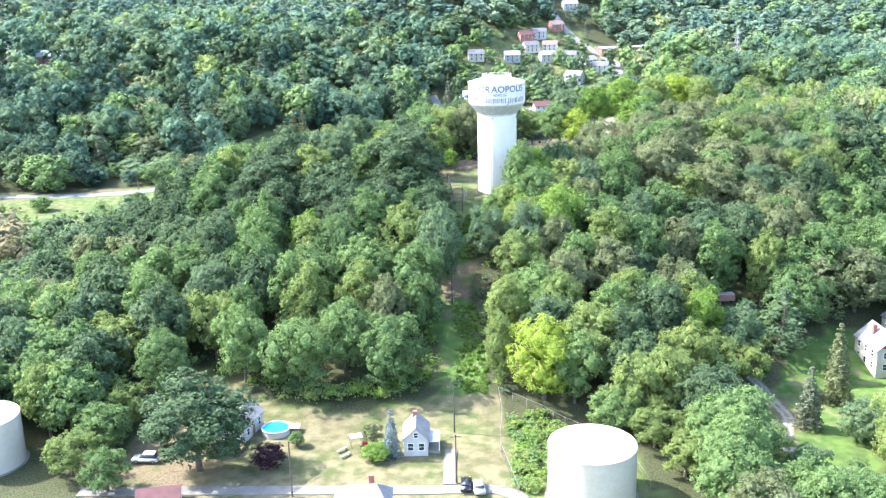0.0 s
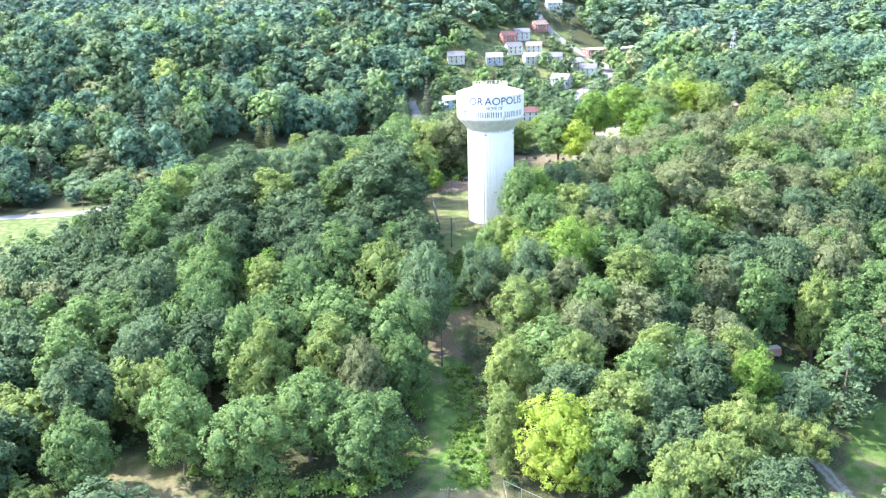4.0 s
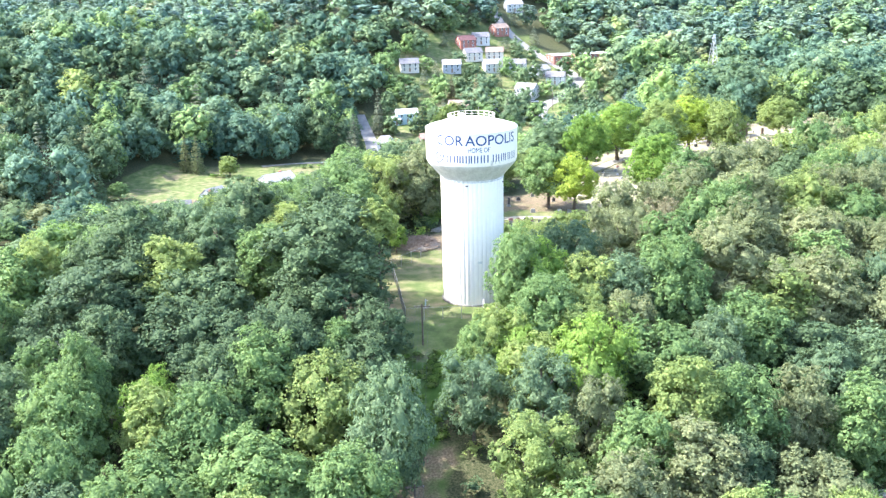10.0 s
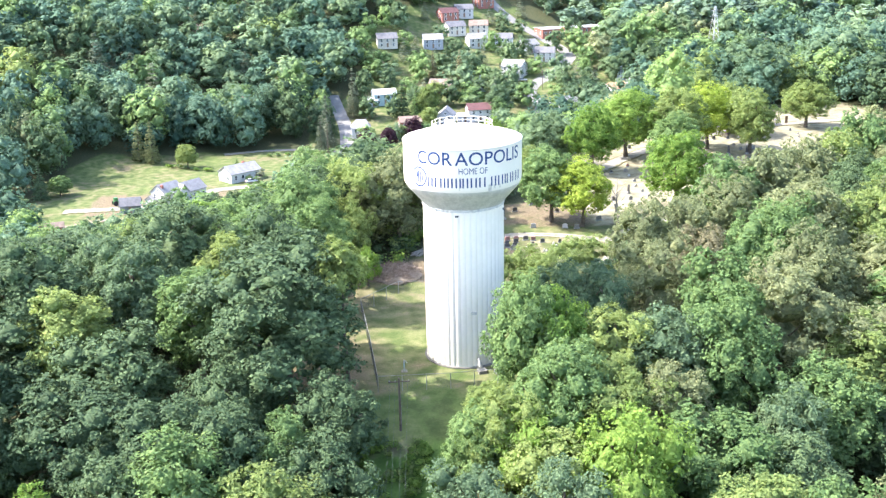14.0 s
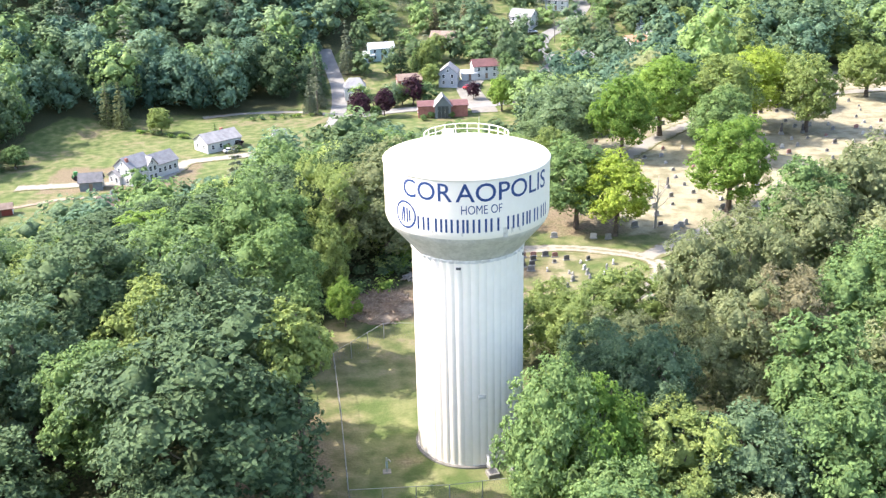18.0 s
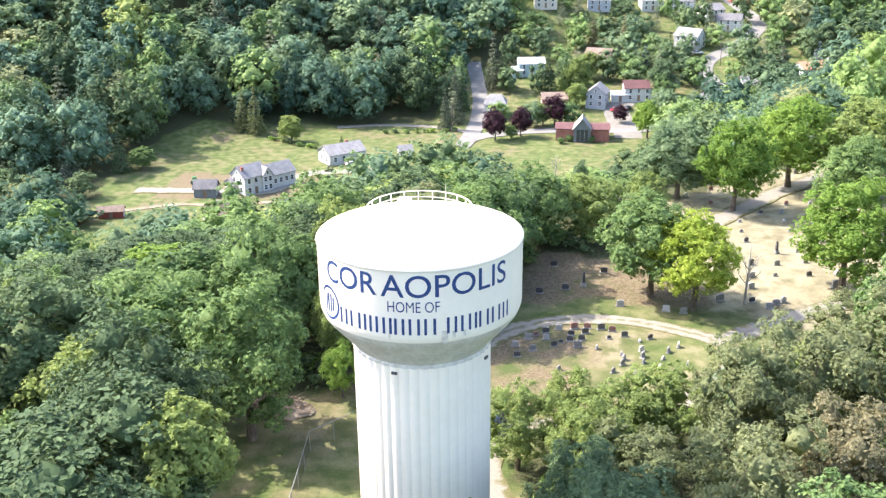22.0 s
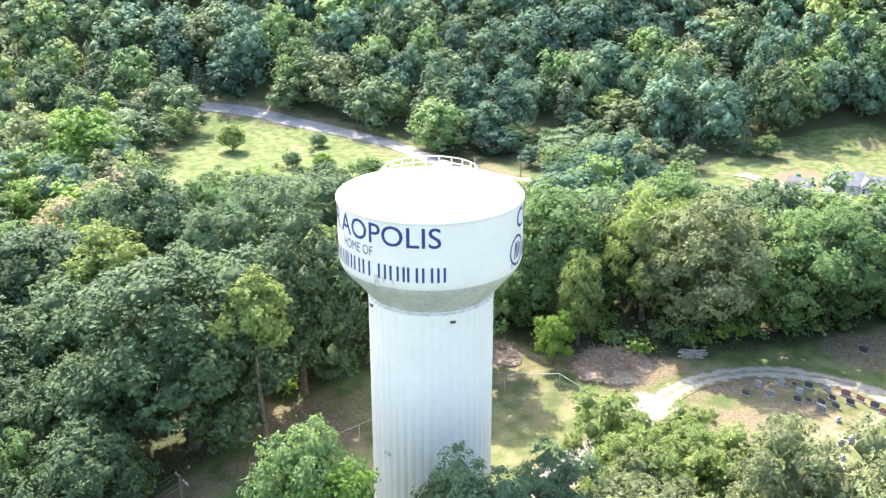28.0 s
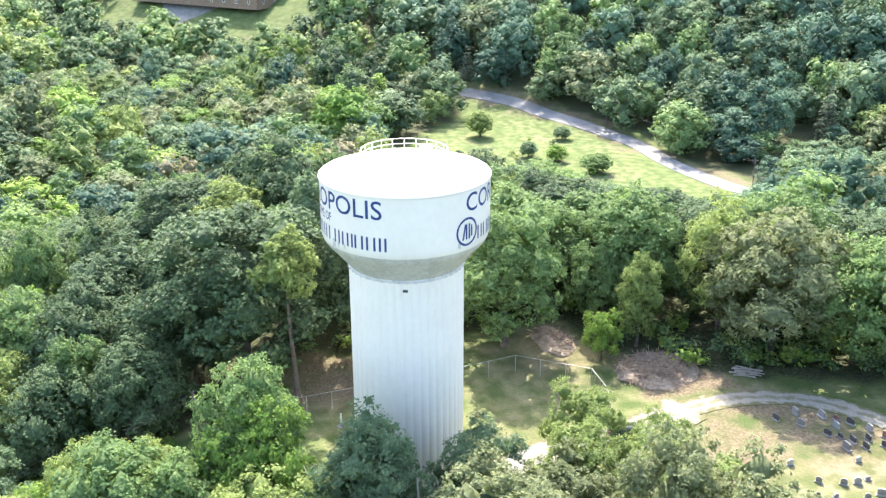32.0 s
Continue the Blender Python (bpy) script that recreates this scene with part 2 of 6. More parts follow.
RUBBER = surface("tyre_rubber", (0.015, 0.015, 0.016), (0.03, 0.03, 0.03), 6.0, 0.85, bump=0.1)
POOL_WATER = surface("pool_water", (0.03, 0.42, 0.52), (0.06, 0.55, 0.62), 0.8, 0.06, bump=0.05, spec=0.5)


def glass_mat():
    m, nt, p = nodes_of("window_glass")
    p.inputs["Base Color"].default_value = (0.035, 0.045, 0.055, 1)
    p.inputs["Roughness"].default_value, p.inputs["Specular IOR Level"].default_value = 0.06, 0.6
    return m


GLASS = glass_mat()


def paint(name, c):
    m, nt, p = nodes_of(name)
    p.inputs["Base Color"].default_value = (*c, 1)
    p.inputs["Roughness"].default_value, p.inputs["Metallic"].default_value = 0.28, 0.2
    p.inputs["Coat Weight"].default_value = 0.6
    return m


CAR = {k: paint("car_paint_" + k, c) for k, c in {"black": (0.012, 0.014, 0.022), "white": (0.75, 0.75, 0.74), "red": (0.5, 0.03, 0.045),
                                                  "silver": (0.42, 0.43, 0.45), "green": (0.03, 0.20, 0.05)}.items()}


def ground_mat():
    """Grass with dry and bare patches and leaf litter, spread by the plan's zones."""
    m, nt, p = nodes_of("ground_cover")
    tc = nt.nodes.new("ShaderNodeTexCoord")

    def noise_node(scale, detail=6):
        n = nt.nodes.new("ShaderNodeTexNoise")
        n.inputs["Scale"].default_value, n.inputs["Detail"].default_value = scale, detail
        nt.links.new(tc.outputs["Object"], n.inputs["Vector"])
        return n

    def span(src, lo, hi, a=0.0, b=1.0):
        r = nt.nodes.new("ShaderNodeMapRange")
        for k, v in zip(("From Min", "From Max", "To Min", "To Max"), (lo, hi, a, b)):
            r.inputs[k].default_value = v
        nt.links.new(src, r.inputs["Value"])
        return r.outputs[0]

    def mixed(f, a, b):
        x = nt.nodes.new("ShaderNodeMix")
        x.data_type = "RGBA"
        nt.links.new(f, x.inputs["Factor"])
        for key, v in (("A", a), ("B", b)):
            if isinstance(v, tuple):
                x.inputs[key].default_value = (*v, 1)
            else:
                nt.links.new(v, x.inputs[key])
        return x.outputs["Result"]

    def math2(op, a, b):
        x = nt.nodes.new("ShaderNodeMath")
        x.operation, x.use_clamp = op, True
        for i, v in enumerate((a, b)):
            if isinstance(v, float):
                x.inputs[i].default_value = v
            else:
                nt.links.new(v, x.inputs[i])
        return x.outputs[0]

    def zone(name):
        a = nt.nodes.new("ShaderNodeAttribute")
        a.attribute_name = name
        return a.outputs["Fac"]

    big, mid, fine = noise_node(0.07), noise_node(0.40, 3), noise_node(3.5, 4)
    grass = mixed(span(mid.outputs["Fac"], 0.35, 0.65), (0.070, 0.098, 0.030), (0.120, 0.146, 0.052))
    dry = mixed(span(mid.outputs["Fac"], 0.35, 0.65), (0.112, 0.099, 0.052), (0.185, 0.163, 0.090))
    bare = mixed(span(fine.outputs["Fac"], 0.35, 0.65), (0.118, 0.090, 0.056), (0.188, 0.150, 0.097))
    litter = mixed(span(fine.outputs["Fac"], 0.35, 0.65), (0.030, 0.046, 0.018), (0.085, 0.080, 0.042))
    wob = span(big.outputs["Fac"], 0.3, 0.7, -0.35, 0.35)
    wob2 = span(mid.outputs["Fac"], 0.3, 0.7, -0.30, 0.30)
    s = nt.nodes.new("ShaderNodeMath")
    s.operation = "ADD"
    nt.links.new(wob, s.inputs[0])
    nt.links.new(wob2, s.inputs[1])

    def spread(name):
        z = zone(name)
        a = nt.nodes.new("ShaderNodeMath")
        a.operation = "MULTIPLY_ADD"
        nt.links.new(s.outputs[0], a.inputs[0])
        a.inputs[1].default_value = 0.8
        nt.links.new(z, a.inputs[2])
        return span(a.outputs[0], 0.25, 0.75)

    lush = mixed(span(mid.outputs["Fac"], 0.35, 0.65), (0.062, 0.118, 0.024), (0.112, 0.172, 0.044))
    c = mixed(spread("lush"), grass, lush)
    c = mixed(spread("dry"), c, dry)
    straw = mixed(span(mid.outputs["Fac"], 0.35, 0.65), (0.186, 0.166, 0.106), (0.288, 0.262, 0.176))
    c = mixed(spread("straw"), c, straw)
    c = mixed(spread("bare"), c, bare)
    c = mixed(spread("litter"), c, litter)
    hv = nt.nodes.new("ShaderNodeHueSaturation")
    nt.links.new(span(fine.outputs["Fac"], 0.3, 0.7, 0.88, 1.1), hv.inputs["Value"])
    nt.links.new(c, hv.inputs["Color"])
    nt.links.new(hv.outputs["Color"], p.inputs["Base Color"])
    bp = nt.nodes.new("ShaderNodeBump")
    bp.inputs["Strength"].default_value, bp.inputs["Distance"].default_value = 0.5, 0.15
    nt.links.new(fine.outputs["Fac"], bp.inputs["Height"])
    nt.links.new(bp.outputs["Normal"], p.inputs["Normal"])
    p.inputs["Roughness"].default_value, p.inputs["Specular IOR Level"].default_value = 0.95, 0.15
    return m


GROUND = ground_mat()


def track_mat(name, a, b, verge, ruts):
    """Gravel that thins out into grass along ragged edges, and between the wheel ruts."""
    m, nt, p = nodes_of(name)
    tc = nt.nodes.new("ShaderNodeTexCoord")

    def noise_node(scale, detail):
        n = nt.nodes.new("ShaderNodeTexNoise")
        n.inputs["Scale"].default_value, n.inputs["Detail"].default_value = scale, detail
        nt.links.new(tc.outputs["Object"], n.inputs["Vector"])
        return n.outputs["Fac"]

    def span(src, lo, hi, x, y):
        r = nt.nodes.new("ShaderNodeMapRange")
        for k, v in zip(("From Min", "From Max", "To Min", "To Max"), (lo, hi, x, y)):
            r.inputs[k].default_value = v
        nt.links.new(src, r.inputs["Value"])
        return r.outputs[0]

    def op(kind, x, y):
        n = nt.nodes.new("ShaderNodeMath")
        n.operation = kind
        nt.links.new(x, n.inputs[0])
        nt.links.new(y, n.inputs[1])
        return n.outputs[0]

    def mixed(f, x, y):
        n = nt.nodes.new("ShaderNodeMix")
        n.data_type = "RGBA"
        nt.links.new(f, n.inputs["Factor"])
        for key, v in (("A", x), ("B", y)):
            if isinstance(v, tuple):
                n.inputs[key].default_value = (*v, 1)
            else:
                nt.links.new(v, n.inputs[key])
        return n.outputs["Result"]

    u = nt.nodes.new("ShaderNodeAttribute")
    u.attribute_name = "across"
    mid, fine = noise_node(0.9, 4), noise_node(7.0, 3)
    at = op("ADD", u.outputs["Fac"], span(mid, 0.3, 0.7, -0.28, 0.28))
    grassy = span(at, 0.62, 0.92, 0.0, 1.0)
    if ruts:
        grassy = op("MAXIMUM", grassy, span(at, 0.0, 0.30, 0.75, 0.0))
    stones = mixed(span(fine, 0.35, 0.65, 0, 1), a, b)
    turf = mixed(span(fine, 0.35, 0.65, 0, 1), verge, tuple(c * 1.5 for c in verge))
    nt.links.new(mixed(grassy, stones, turf), p.inputs["Base Color"])
    bp = nt.nodes.new("ShaderNodeBump")
    bp.inputs["Strength"].default_value, bp.inputs["Distance"].default_value = 0.4, 0.05
    nt.links.new(fine, bp.inputs["Height"])
    nt.links.new(bp.outputs["Normal"], p.inputs["Normal"])
    p.inputs["Roughness"].default_value, p.inputs["Specular IOR Level"].default_value = 0.95, 0.15
    return m


LOOP_TRACK = track_mat("rutted_gravel", (0.225, 0.205, 0.170), (0.300, 0.275, 0.230), (0.105, 0.100, 0.048), True)
LANE_TRACK = track_mat("gravel_lane", (0.205, 0.190, 0.165), (0.270, 0.250, 0.215), (0.105, 0.100, 0.048), False)


# ---- mesh helpers ----
def link_mesh(name, me, mats, parent=None, label=""):
    for mt in mats if isinstance(mats, (list, tuple)) else [mats]:
        if mt is not None and len(me.materials) < (len(mats) if isinstance(mats, (list, tuple)) else 1):
            me.materials.append(mt)
    ob = new(name, me)
    if parent is not None:
        ob.parent = parent
    if label:
        ob["label"] = label
    return ob


def part(name, bm, material, parent=None, label="", smooth=False):
    me = bpy.data.meshes.new(name)
    bm.to_mesh(me)
    bm.free()
    if smooth:
        me.polygons.foreach_set("use_smooth", [True] * len(me.polygons))
    return link_mesh(name, me, material, parent, label)


def root(name, m, label, category, group="", kind=""):
    ob = new(name)
    ob.matrix_world = m
    ob.empty_display_size = 0.5
    return tagged(ob, label, category, group, kind)


def box(bm, x0, y0, z0, x1, y1, z1, bevel=0.0):
    g = bmesh.ops.create_cube(bm, size=1.0)
    vs = g["verts"]
    for v in vs:
        v.co = Vector((x0 + (v.co.x + 0.5) * (x1 - x0), y0 + (v.co.y + 0.5) * (y1 - y0), z0 + (v.co.z + 0.5) * (z1 - z0)))
    if bevel:
        es = list({e for v in vs for e in v.link_edges})
        bmesh.ops.bevel(bm, geom=es, offset=bevel, segments=1, affect="EDGES")
    return bm


def box_bm(*a, **k):
    return box(bmesh.new(), *a, **k)


def tube(bm, points, radii, sides=6, cap=True):
    """A tapered tube along points."""
    rings = []
    for i, p in enumerate(points):
        p = Vector(p)
        d = (Vector(points[min(i + 1, len(points) - 1)]) - Vector(points[max(i - 1, 0)])).normalized()
        u = d.orthogonal().normalized()
        w = d.cross(u)
        rings.append([bm.verts.new(p + radii[i] * (math.cos(a) * u + math.sin(a) * w)) for a in (2 * math.pi * k / sides for k in range(sides))])
    for r0, r1 in zip(rings, rings[1:]):
        # line the rings up by the nearest start
        k0 = min(range(sides), key=lambda k: (r1[k].co - r0[0].co).length)
        for k in range(sides):
            bm.faces.new((r0[k], r0[(k + 1) % sides], r1[(k + 1 + k0) % sides], r1[(k + k0) % sides]))
    if cap:
        bm.faces.new(rings[-1])
        bm.faces.new(list(reversed(rings[0])))
    return bm


def lathe(bm, profile, sides=48, wave=None):
    """A surface of revolution round z; wave(angle) scales the radius."""
    rings = []
    for r, z in profile:
        rings.append([bm.verts.new((r * (wave(a) if wave else 1) * math.cos(a), r * (wave(a) if wave else 1) * math.sin(a), z))
                      for a in (2 * math.pi * k / sides for k in range(sides))])
    for r0, r1 in zip(rings, rings[1:]):
        for k in range(sides):
            bm.faces.new((r0[k], r0[(k + 1) % sides], r1[(k + 1) % sides], r1[k]))
    return bm


def mesh_np(name, V, quads=None, tris=None, mats=(), mat_q=None, mat_t=None, tint_q=None, tint_t=None, smooth_t=False):
    """A mesh from arrays of corners, four-sided and three-sided faces."""
    me = bpy.data.meshes.new(name)
    quads = np.zeros((0, 4), np.int32) if quads is None else quads
    tris = np.zeros((0, 3), np.int32) if tris is None else tris
    me.vertices.add(len(V))
    me.vertices.foreach_set("co", np.ascontiguousarray(V, np.float32).ravel())
    idx = np.concatenate([quads.ravel(), tris.ravel()]).astype(np.int32)
    me.loops.add(len(idx))
    me.loops.foreach_set("vertex_index", idx)
    nq, nt_ = len(quads), len(tris)
    me.polygons.add(nq + nt_)
    me.polygons.foreach_set("loop_start", np.concatenate([np.arange(nq) * 4, nq * 4 + np.arange(nt_) * 3]).astype(np.int32))
    for mt in mats:
        me.materials.append(mt)
    if mat_q is not None:
        me.polygons.foreach_set("material_index", np.concatenate([mat_q, mat_t]).astype(np.int32))
    if nt_:
        me.polygons.foreach_set("use_smooth", np.concatenate([np.zeros(nq, bool), np.ones(nt_, bool)]))
    me.update(calc_edges=True)
    if tint_q is not None:
        me.attributes.new("tint", "FLOAT", "FACE").data.foreach_set("value", np.concatenate([tint_q, tint_t]).astype(np.float32))
    return me


# ---- the lie of the land ----
def sstep(a, b, v):
    u = min(1.0, max(0.0, (v - a) / (b - a)))
    return u * u * (3 - 2 * u)


def ramp(a, b, v):
    return min(1.0, max(0.0, (v - a) / (b - a)))


def land(x, y):
    """Height of the ground: the tower's knoll, the valley behind it, the wooded hill across the valley, the far rim."""
    south = 264 + 0.42 * max(0.0, x - 30) - 0.1 * min(0.0, x + 20)
    north = 340 + 0.8 * (x - 15)
    f_s = 1 - (0.75 * ramp(0, 90, south - y) + 0.25 * sstep(0, 90, south - y))
    f_n = 1 - sstep(0, 78, (y - north) * 0.78)
    f_w = 1 - sstep(0, 85, -34 - x)
    knoll = f_s * f_n * f_w
    floor = -28.0 + 4.5 * (1 - sstep(170, 270, y)) * (1 - sstep(30, 80, x))
    rise = 0.15 * max(0.0, y - 545) * sstep(-80, 20, x) * (1 - 0.7 * sstep(640, 900, y))
    west = -0.70 * (x + 65) + 0.72 * (y - 512)
    hill = 42 * sstep(0, 150, west) * (1 - 0.55 * sstep(180, 420, west))
    rim = 95 * sstep(700, 1500, math.hypot(x, y) + 0.15 * x)
    z = floor + (1.0 - floor) * knoll + rise + hill + rim
    pad = 1 - sstep(14, 40, math.hypot(x - 15, y - 270))
    return z * (1 - pad)


def inside(poly, x, y):
    c, j = False, len(poly) - 1
    for i in range(len(poly)):
        (xi, yi), (xj, yj) = poly[i], poly[j]
        if (yi > y) != (yj > y) and x < (xj - xi) * (y - yi) / (yj - yi) + xi:
            c = not c
        j = i
    return c


def off_line(line, x, y):
    best = 1e9
    for (ax, ay), (bx, by) in zip(line, line[1:]):
        dx, dy = bx - ax, by - ay
        u = min(1.0, max(0.0, ((x - ax) * dx + (y - ay) * dy) / (dx * dx + dy * dy)))
        best = min(best, math.hypot(x - ax - u * dx, y - ay - u * dy))
    return best


TOWER = (15.2, 268.6)
YARD = [(-58, 120), (-60, 162), (-53, 197), (-44, 193), (-33, 183), (-22, 179), (-8, 181), (-3, 186), (10, 184), (12, 176), (20, 170), (34, 160), (36, 120)]
CORRIDOR = [(-3, 183), (8.5, 183), (8, 200), (7, 215), (7, 232), (11, 246), (12, 258), (2, 258), (-1, 246), (-2, 232), (-2.5, 205)]
LAWN = [(0, 246), (13, 246), (20, 256), (27, 264), (27, 275), (22, 281), (24, 288), (40, 295), (48, 305), (58, 316), (50, 322), (30, 322), (16, 318), (10, 304), (1, 297), (-9, 298), (-9, 290), (-8, 282), (-9.5, 270), (-8.5, 262)]
CEMETERY = [(50, 306), (46, 328), (42, 350), (46, 368), (72, 392), (104, 424), (150, 436), (160, 396), (128, 352), (98, 330), (82, 317), (64, 304)]
SHADED = [(17, 317), (20, 329), (25, 341), (34, 339), (46, 344), (48, 318)]
MEADOW = [(-90, 416), (-82, 398), (-66, 388), (-36, 408), (-4, 432), (22, 428), (46, 452), (62, 490), (68, 520), (66, 534), (8, 545), (-14, 542), (-60, 536), (-92, 524), (-104, 492), (-98, 456)]
VILLAGE = [(66, 528), (108, 566), (150, 592), (150, 612), (118, 640), (122, 690), (150, 690), (150, 712), (112, 716), (96, 760), (60, 740), (16, 672), (10, 610), (-6, 590), (-14, 560), (-12, 536)]
WEST_FIELD = [(-246, 368), (-222, 379), (-200, 391), (-176, 396), (-130, 397), (-112, 404), (-98, 384), (-96, 352), (-118, 322), (-150, 312), (-180, 316), (-206, 338), (-232, 360)]
EAST_YARD = [(56, 140), (56, 160), (60, 176), (64, 192), (76, 206), (88, 218), (112, 222), (116, 206), (100, 192), (86, 178), (76, 160), (70, 140)]
EAST_GLADE = [(57, 203), (64, 201), (70, 212), (73, 221), (67, 222), (60, 213)]
FAR_YARDS = [[(-216, 536), (-194, 534), (-192, 546), (-214, 550)], [(-80, 644), (-60, 642), (-60, 658), (-80, 658)], [(-450, 256), (-416, 226), (-330, 300), (-340, 346), (-404, 336)]]

WEST_ROAD = [(-108, 416), (-123, 405), (-133, 402), (-153, 400), (-177, 401), (-199, 396), (-219, 388), (-234, 382), (-260, 364), (-291, 342), (-311, 328), (-326, 317)]
VILLAGE_ROAD = [(-1.5, 510), (0, 520), (1.4, 542), (1.3, 563), (-0.5, 581), (-4, 604)]
HILL_ROAD = [(-0.5, 519), (6, 526), (24, 533), (52, 535), (64, 541), (74, 557), (83, 571), (88, 581), (86, 600), (91, 615), (103, 630), (114, 650), (118, 666), (112, 700), (92, 742), (84, 780)]
LOOP = [(16, 298), (16.2, 304), (18, 309.5), (21.5, 313.8), (27.7, 316.8), (34.5, 317), (40.5, 314.8), (45.5, 311.5), (46.5, 307), (43, 300.5), (36.5, 294.6), (28, 292.3), (22, 291.5), (18, 294), (16, 298)]
SPUR = [(45.5, 311.5), (50, 315), (56, 319.5), (66, 326), (74, 334)]
CROSS_PATH = [(50, 354), (58, 364), (68, 376), (84, 390), (110, 404), (140, 410)]
DRIVE = [(16, 299), (17.5, 293), (18.5, 287), (18.6, 281), (20.5, 276)]
FARM_LANE = [(-22, 484), (-35, 480.5), (-44, 477.5), (-46.5, 468), (-53, 459), (-72, 459.5), (-88, 459)]
BACK_LANE = [(0, 530), (-14, 537), (-32, 538), (-46, 534)]
EAST_TRACK = [(62, 166), (65, 176), (67, 182), (65.5, 193), (60, 205), (58, 216)]
CHURCH_LOT = [(52, 524), (52, 536), (50, 556), (53, 566)]
STREET = [(-62, 152), (-42, 151.5), (-24, 150.8), (-6, 150), (8, 149.5), (12, 146)]

CLEARINGS = [YARD, CORRIDOR, LAWN, CEMETERY, SHADED, MEADOW, VILLAGE, WEST_FIELD, EAST_YARD, EAST_GLADE] + FAR_YARDS


def wooded(x, y):
    if any(inside(p, x, y) for p in CLEARINGS):
        return False
    return off_line(WEST_ROAD, x, y) > 5.5 and off_line(HILL_ROAD, x, y) > 5 and off_line(VILLAGE_ROAD, x, y) > 5


def axis(*runs):
    out = []
    for a, b, step in runs:
        n = max(1, round((b - a) / step))
        out += [a + (b - a) * i / n for i in range(n)]
    return out + [runs[-1][1]]


def make_ground():
    xs = axis((-2600, -900, 120), (-900, -340, 28), (-340, -110, 5), (-110, 130, 2.5), (130, 230, 5), (230, 800, 28), (800, 2600, 120))
    ys = axis((-700, 90, 60), (90, 350, 2.5), (350, 730, 5), (730, 1600, 29), (1600, 3200, 110))
    V = np.array([(x, y, land(x, y)) for y in ys for x in xs], np.float32)
    nx, ny = len(xs), len(ys)
    g = np.arange(nx * ny).reshape(ny, nx)
    Q = np.stack([g[:-1, :-1], g[:-1, 1:], g[1:, 1:], g[1:, :-1]], -1).reshape(-1, 4)
    me = mesh_np("ground", V, Q, mats=[GROUND])
    dry, bare, litter, lush, straw = (np.zeros(len(V)) for _ in range(5))
    for i, (x, y, z) in enumerate(V.tolist()):
        if not (-480 < x < 240 and 110 < y < 790):
            litter[i] = 1.0
            continue
        jx, jy = x + 3 * noise.noise((x * 0.12, y * 0.12, 0)), y + 3 * noise.noise((x * 0.12, y * 0.12, 7))
        if inside(CORRIDOR, jx, jy):
            dry[i], lush[i] = (0.22, 0.4) if y > 247 else (0.0, 1.0)
            bare[i] = 0.7 if 217 < y < 232 else (0.5 if jx < 0.0 and y < 216 else 0.0)
        elif inside(LAWN, jx, jy):
            island = math.hypot((x - 31) / 14.5, (y - 304) / 11.5) < 1
            straw[i] = 0.36 if island and x > 30 else 0.0
            dry[i] = 0.6 if island else (0.42 if x > 2.5 else 0.6)
            # front strip up to y 262 greener: its sunlit tone put into the turf
            lush[i] = 0.0 if island or x < 2.5 else (0.65 if y < 262 else 0.3)
            if island:
                bare[i] = 0.62 if x < 30 else 0.22
            elif -1 < x < 13 and 297 < y < 306:
                bare[i] = 0.9
            elif x < 2.5 and y < 280:
                bare[i] = 0.55
            else:
                bare[i] = 0.85 * max(0.0, 1 - math.hypot((x - 8.9) / 2.6, (y - 265.6) / 4.0))
        elif inside(CEMETERY, jx, jy):
            dry[i], bare[i], straw[i] = 0.95, 0.15, 0.85
        elif inside(SHADED, jx, jy):
            dry[i], bare[i] = 0.6, 0.75
        elif inside(YARD, jx, jy):
            dry[i] = 0.0 if x > 11 else 0.70
            bare[i] = 0.6 if x < -44 and y < 168 else 0.0
        elif inside(MEADOW, jx, jy):
            dry[i] = 0.36
            bare[i] = 0.75 if -82 < x < -38 and 453 < y < 476 else 0.12
        elif inside(VILLAGE, jx, jy):
            dry[i] = 0.35
        elif inside(WEST_FIELD, jx, jy):
            dry[i], lush[i] = 0.32, 0.40
        elif inside(EAST_YARD, jx, jy) or inside(EAST_GLADE, jx, jy):
            dry[i], lush[i] = 0.20, 0.75
            bare[i] = 0.8 if off_line(EAST_TRACK, x, y) < 3.5 and y > 176 else 0.0
        elif off_line(WEST_ROAD, x, y) < 9:
            bare[i] = 0.55
        elif not any(inside(p, jx, jy) for p in FAR_YARDS):
            litter[i] = 1.0
    for key, arr in (("dry", dry), ("bare", bare), ("litter", litter), ("lush", lush), ("straw", straw)):
        me.attributes.new(key, "FLOAT", "POINT").data.foreach_set("value", arr.astype(np.float32))
    me.polygons.foreach_set("use_smooth", [True] * len(me.polygons))
    ob = new("ground", me)
    return tagged(ob, "rolling ground of grass, dry turf and leaf litter", "ground", kind="structure")


make_ground()


def smooth_line(pts, step):
    """Points at even steps along a rounded line through pts."""
    out = []
    n = len(pts)
    for i in range(n - 1):
        p0, p1, p2, p3 = (Vector((*pts[min(max(k, 0), n - 1)], 0)) for k in (i - 1, i, i + 1, i + 2))
        m = max(1, int((p2 - p1).length / step))
        for k in range(m):
            u = k / m
            out.append(0.5 * ((2 * p1) + (p2 - p0) * u + (2 * p0 - 5 * p1 + 4 * p2 - p3) * u * u + (3 * p1 - p0 - 3 * p2 + p3) * u ** 3))
    out.append(Vector((*pts[-1], 0)))
    return out


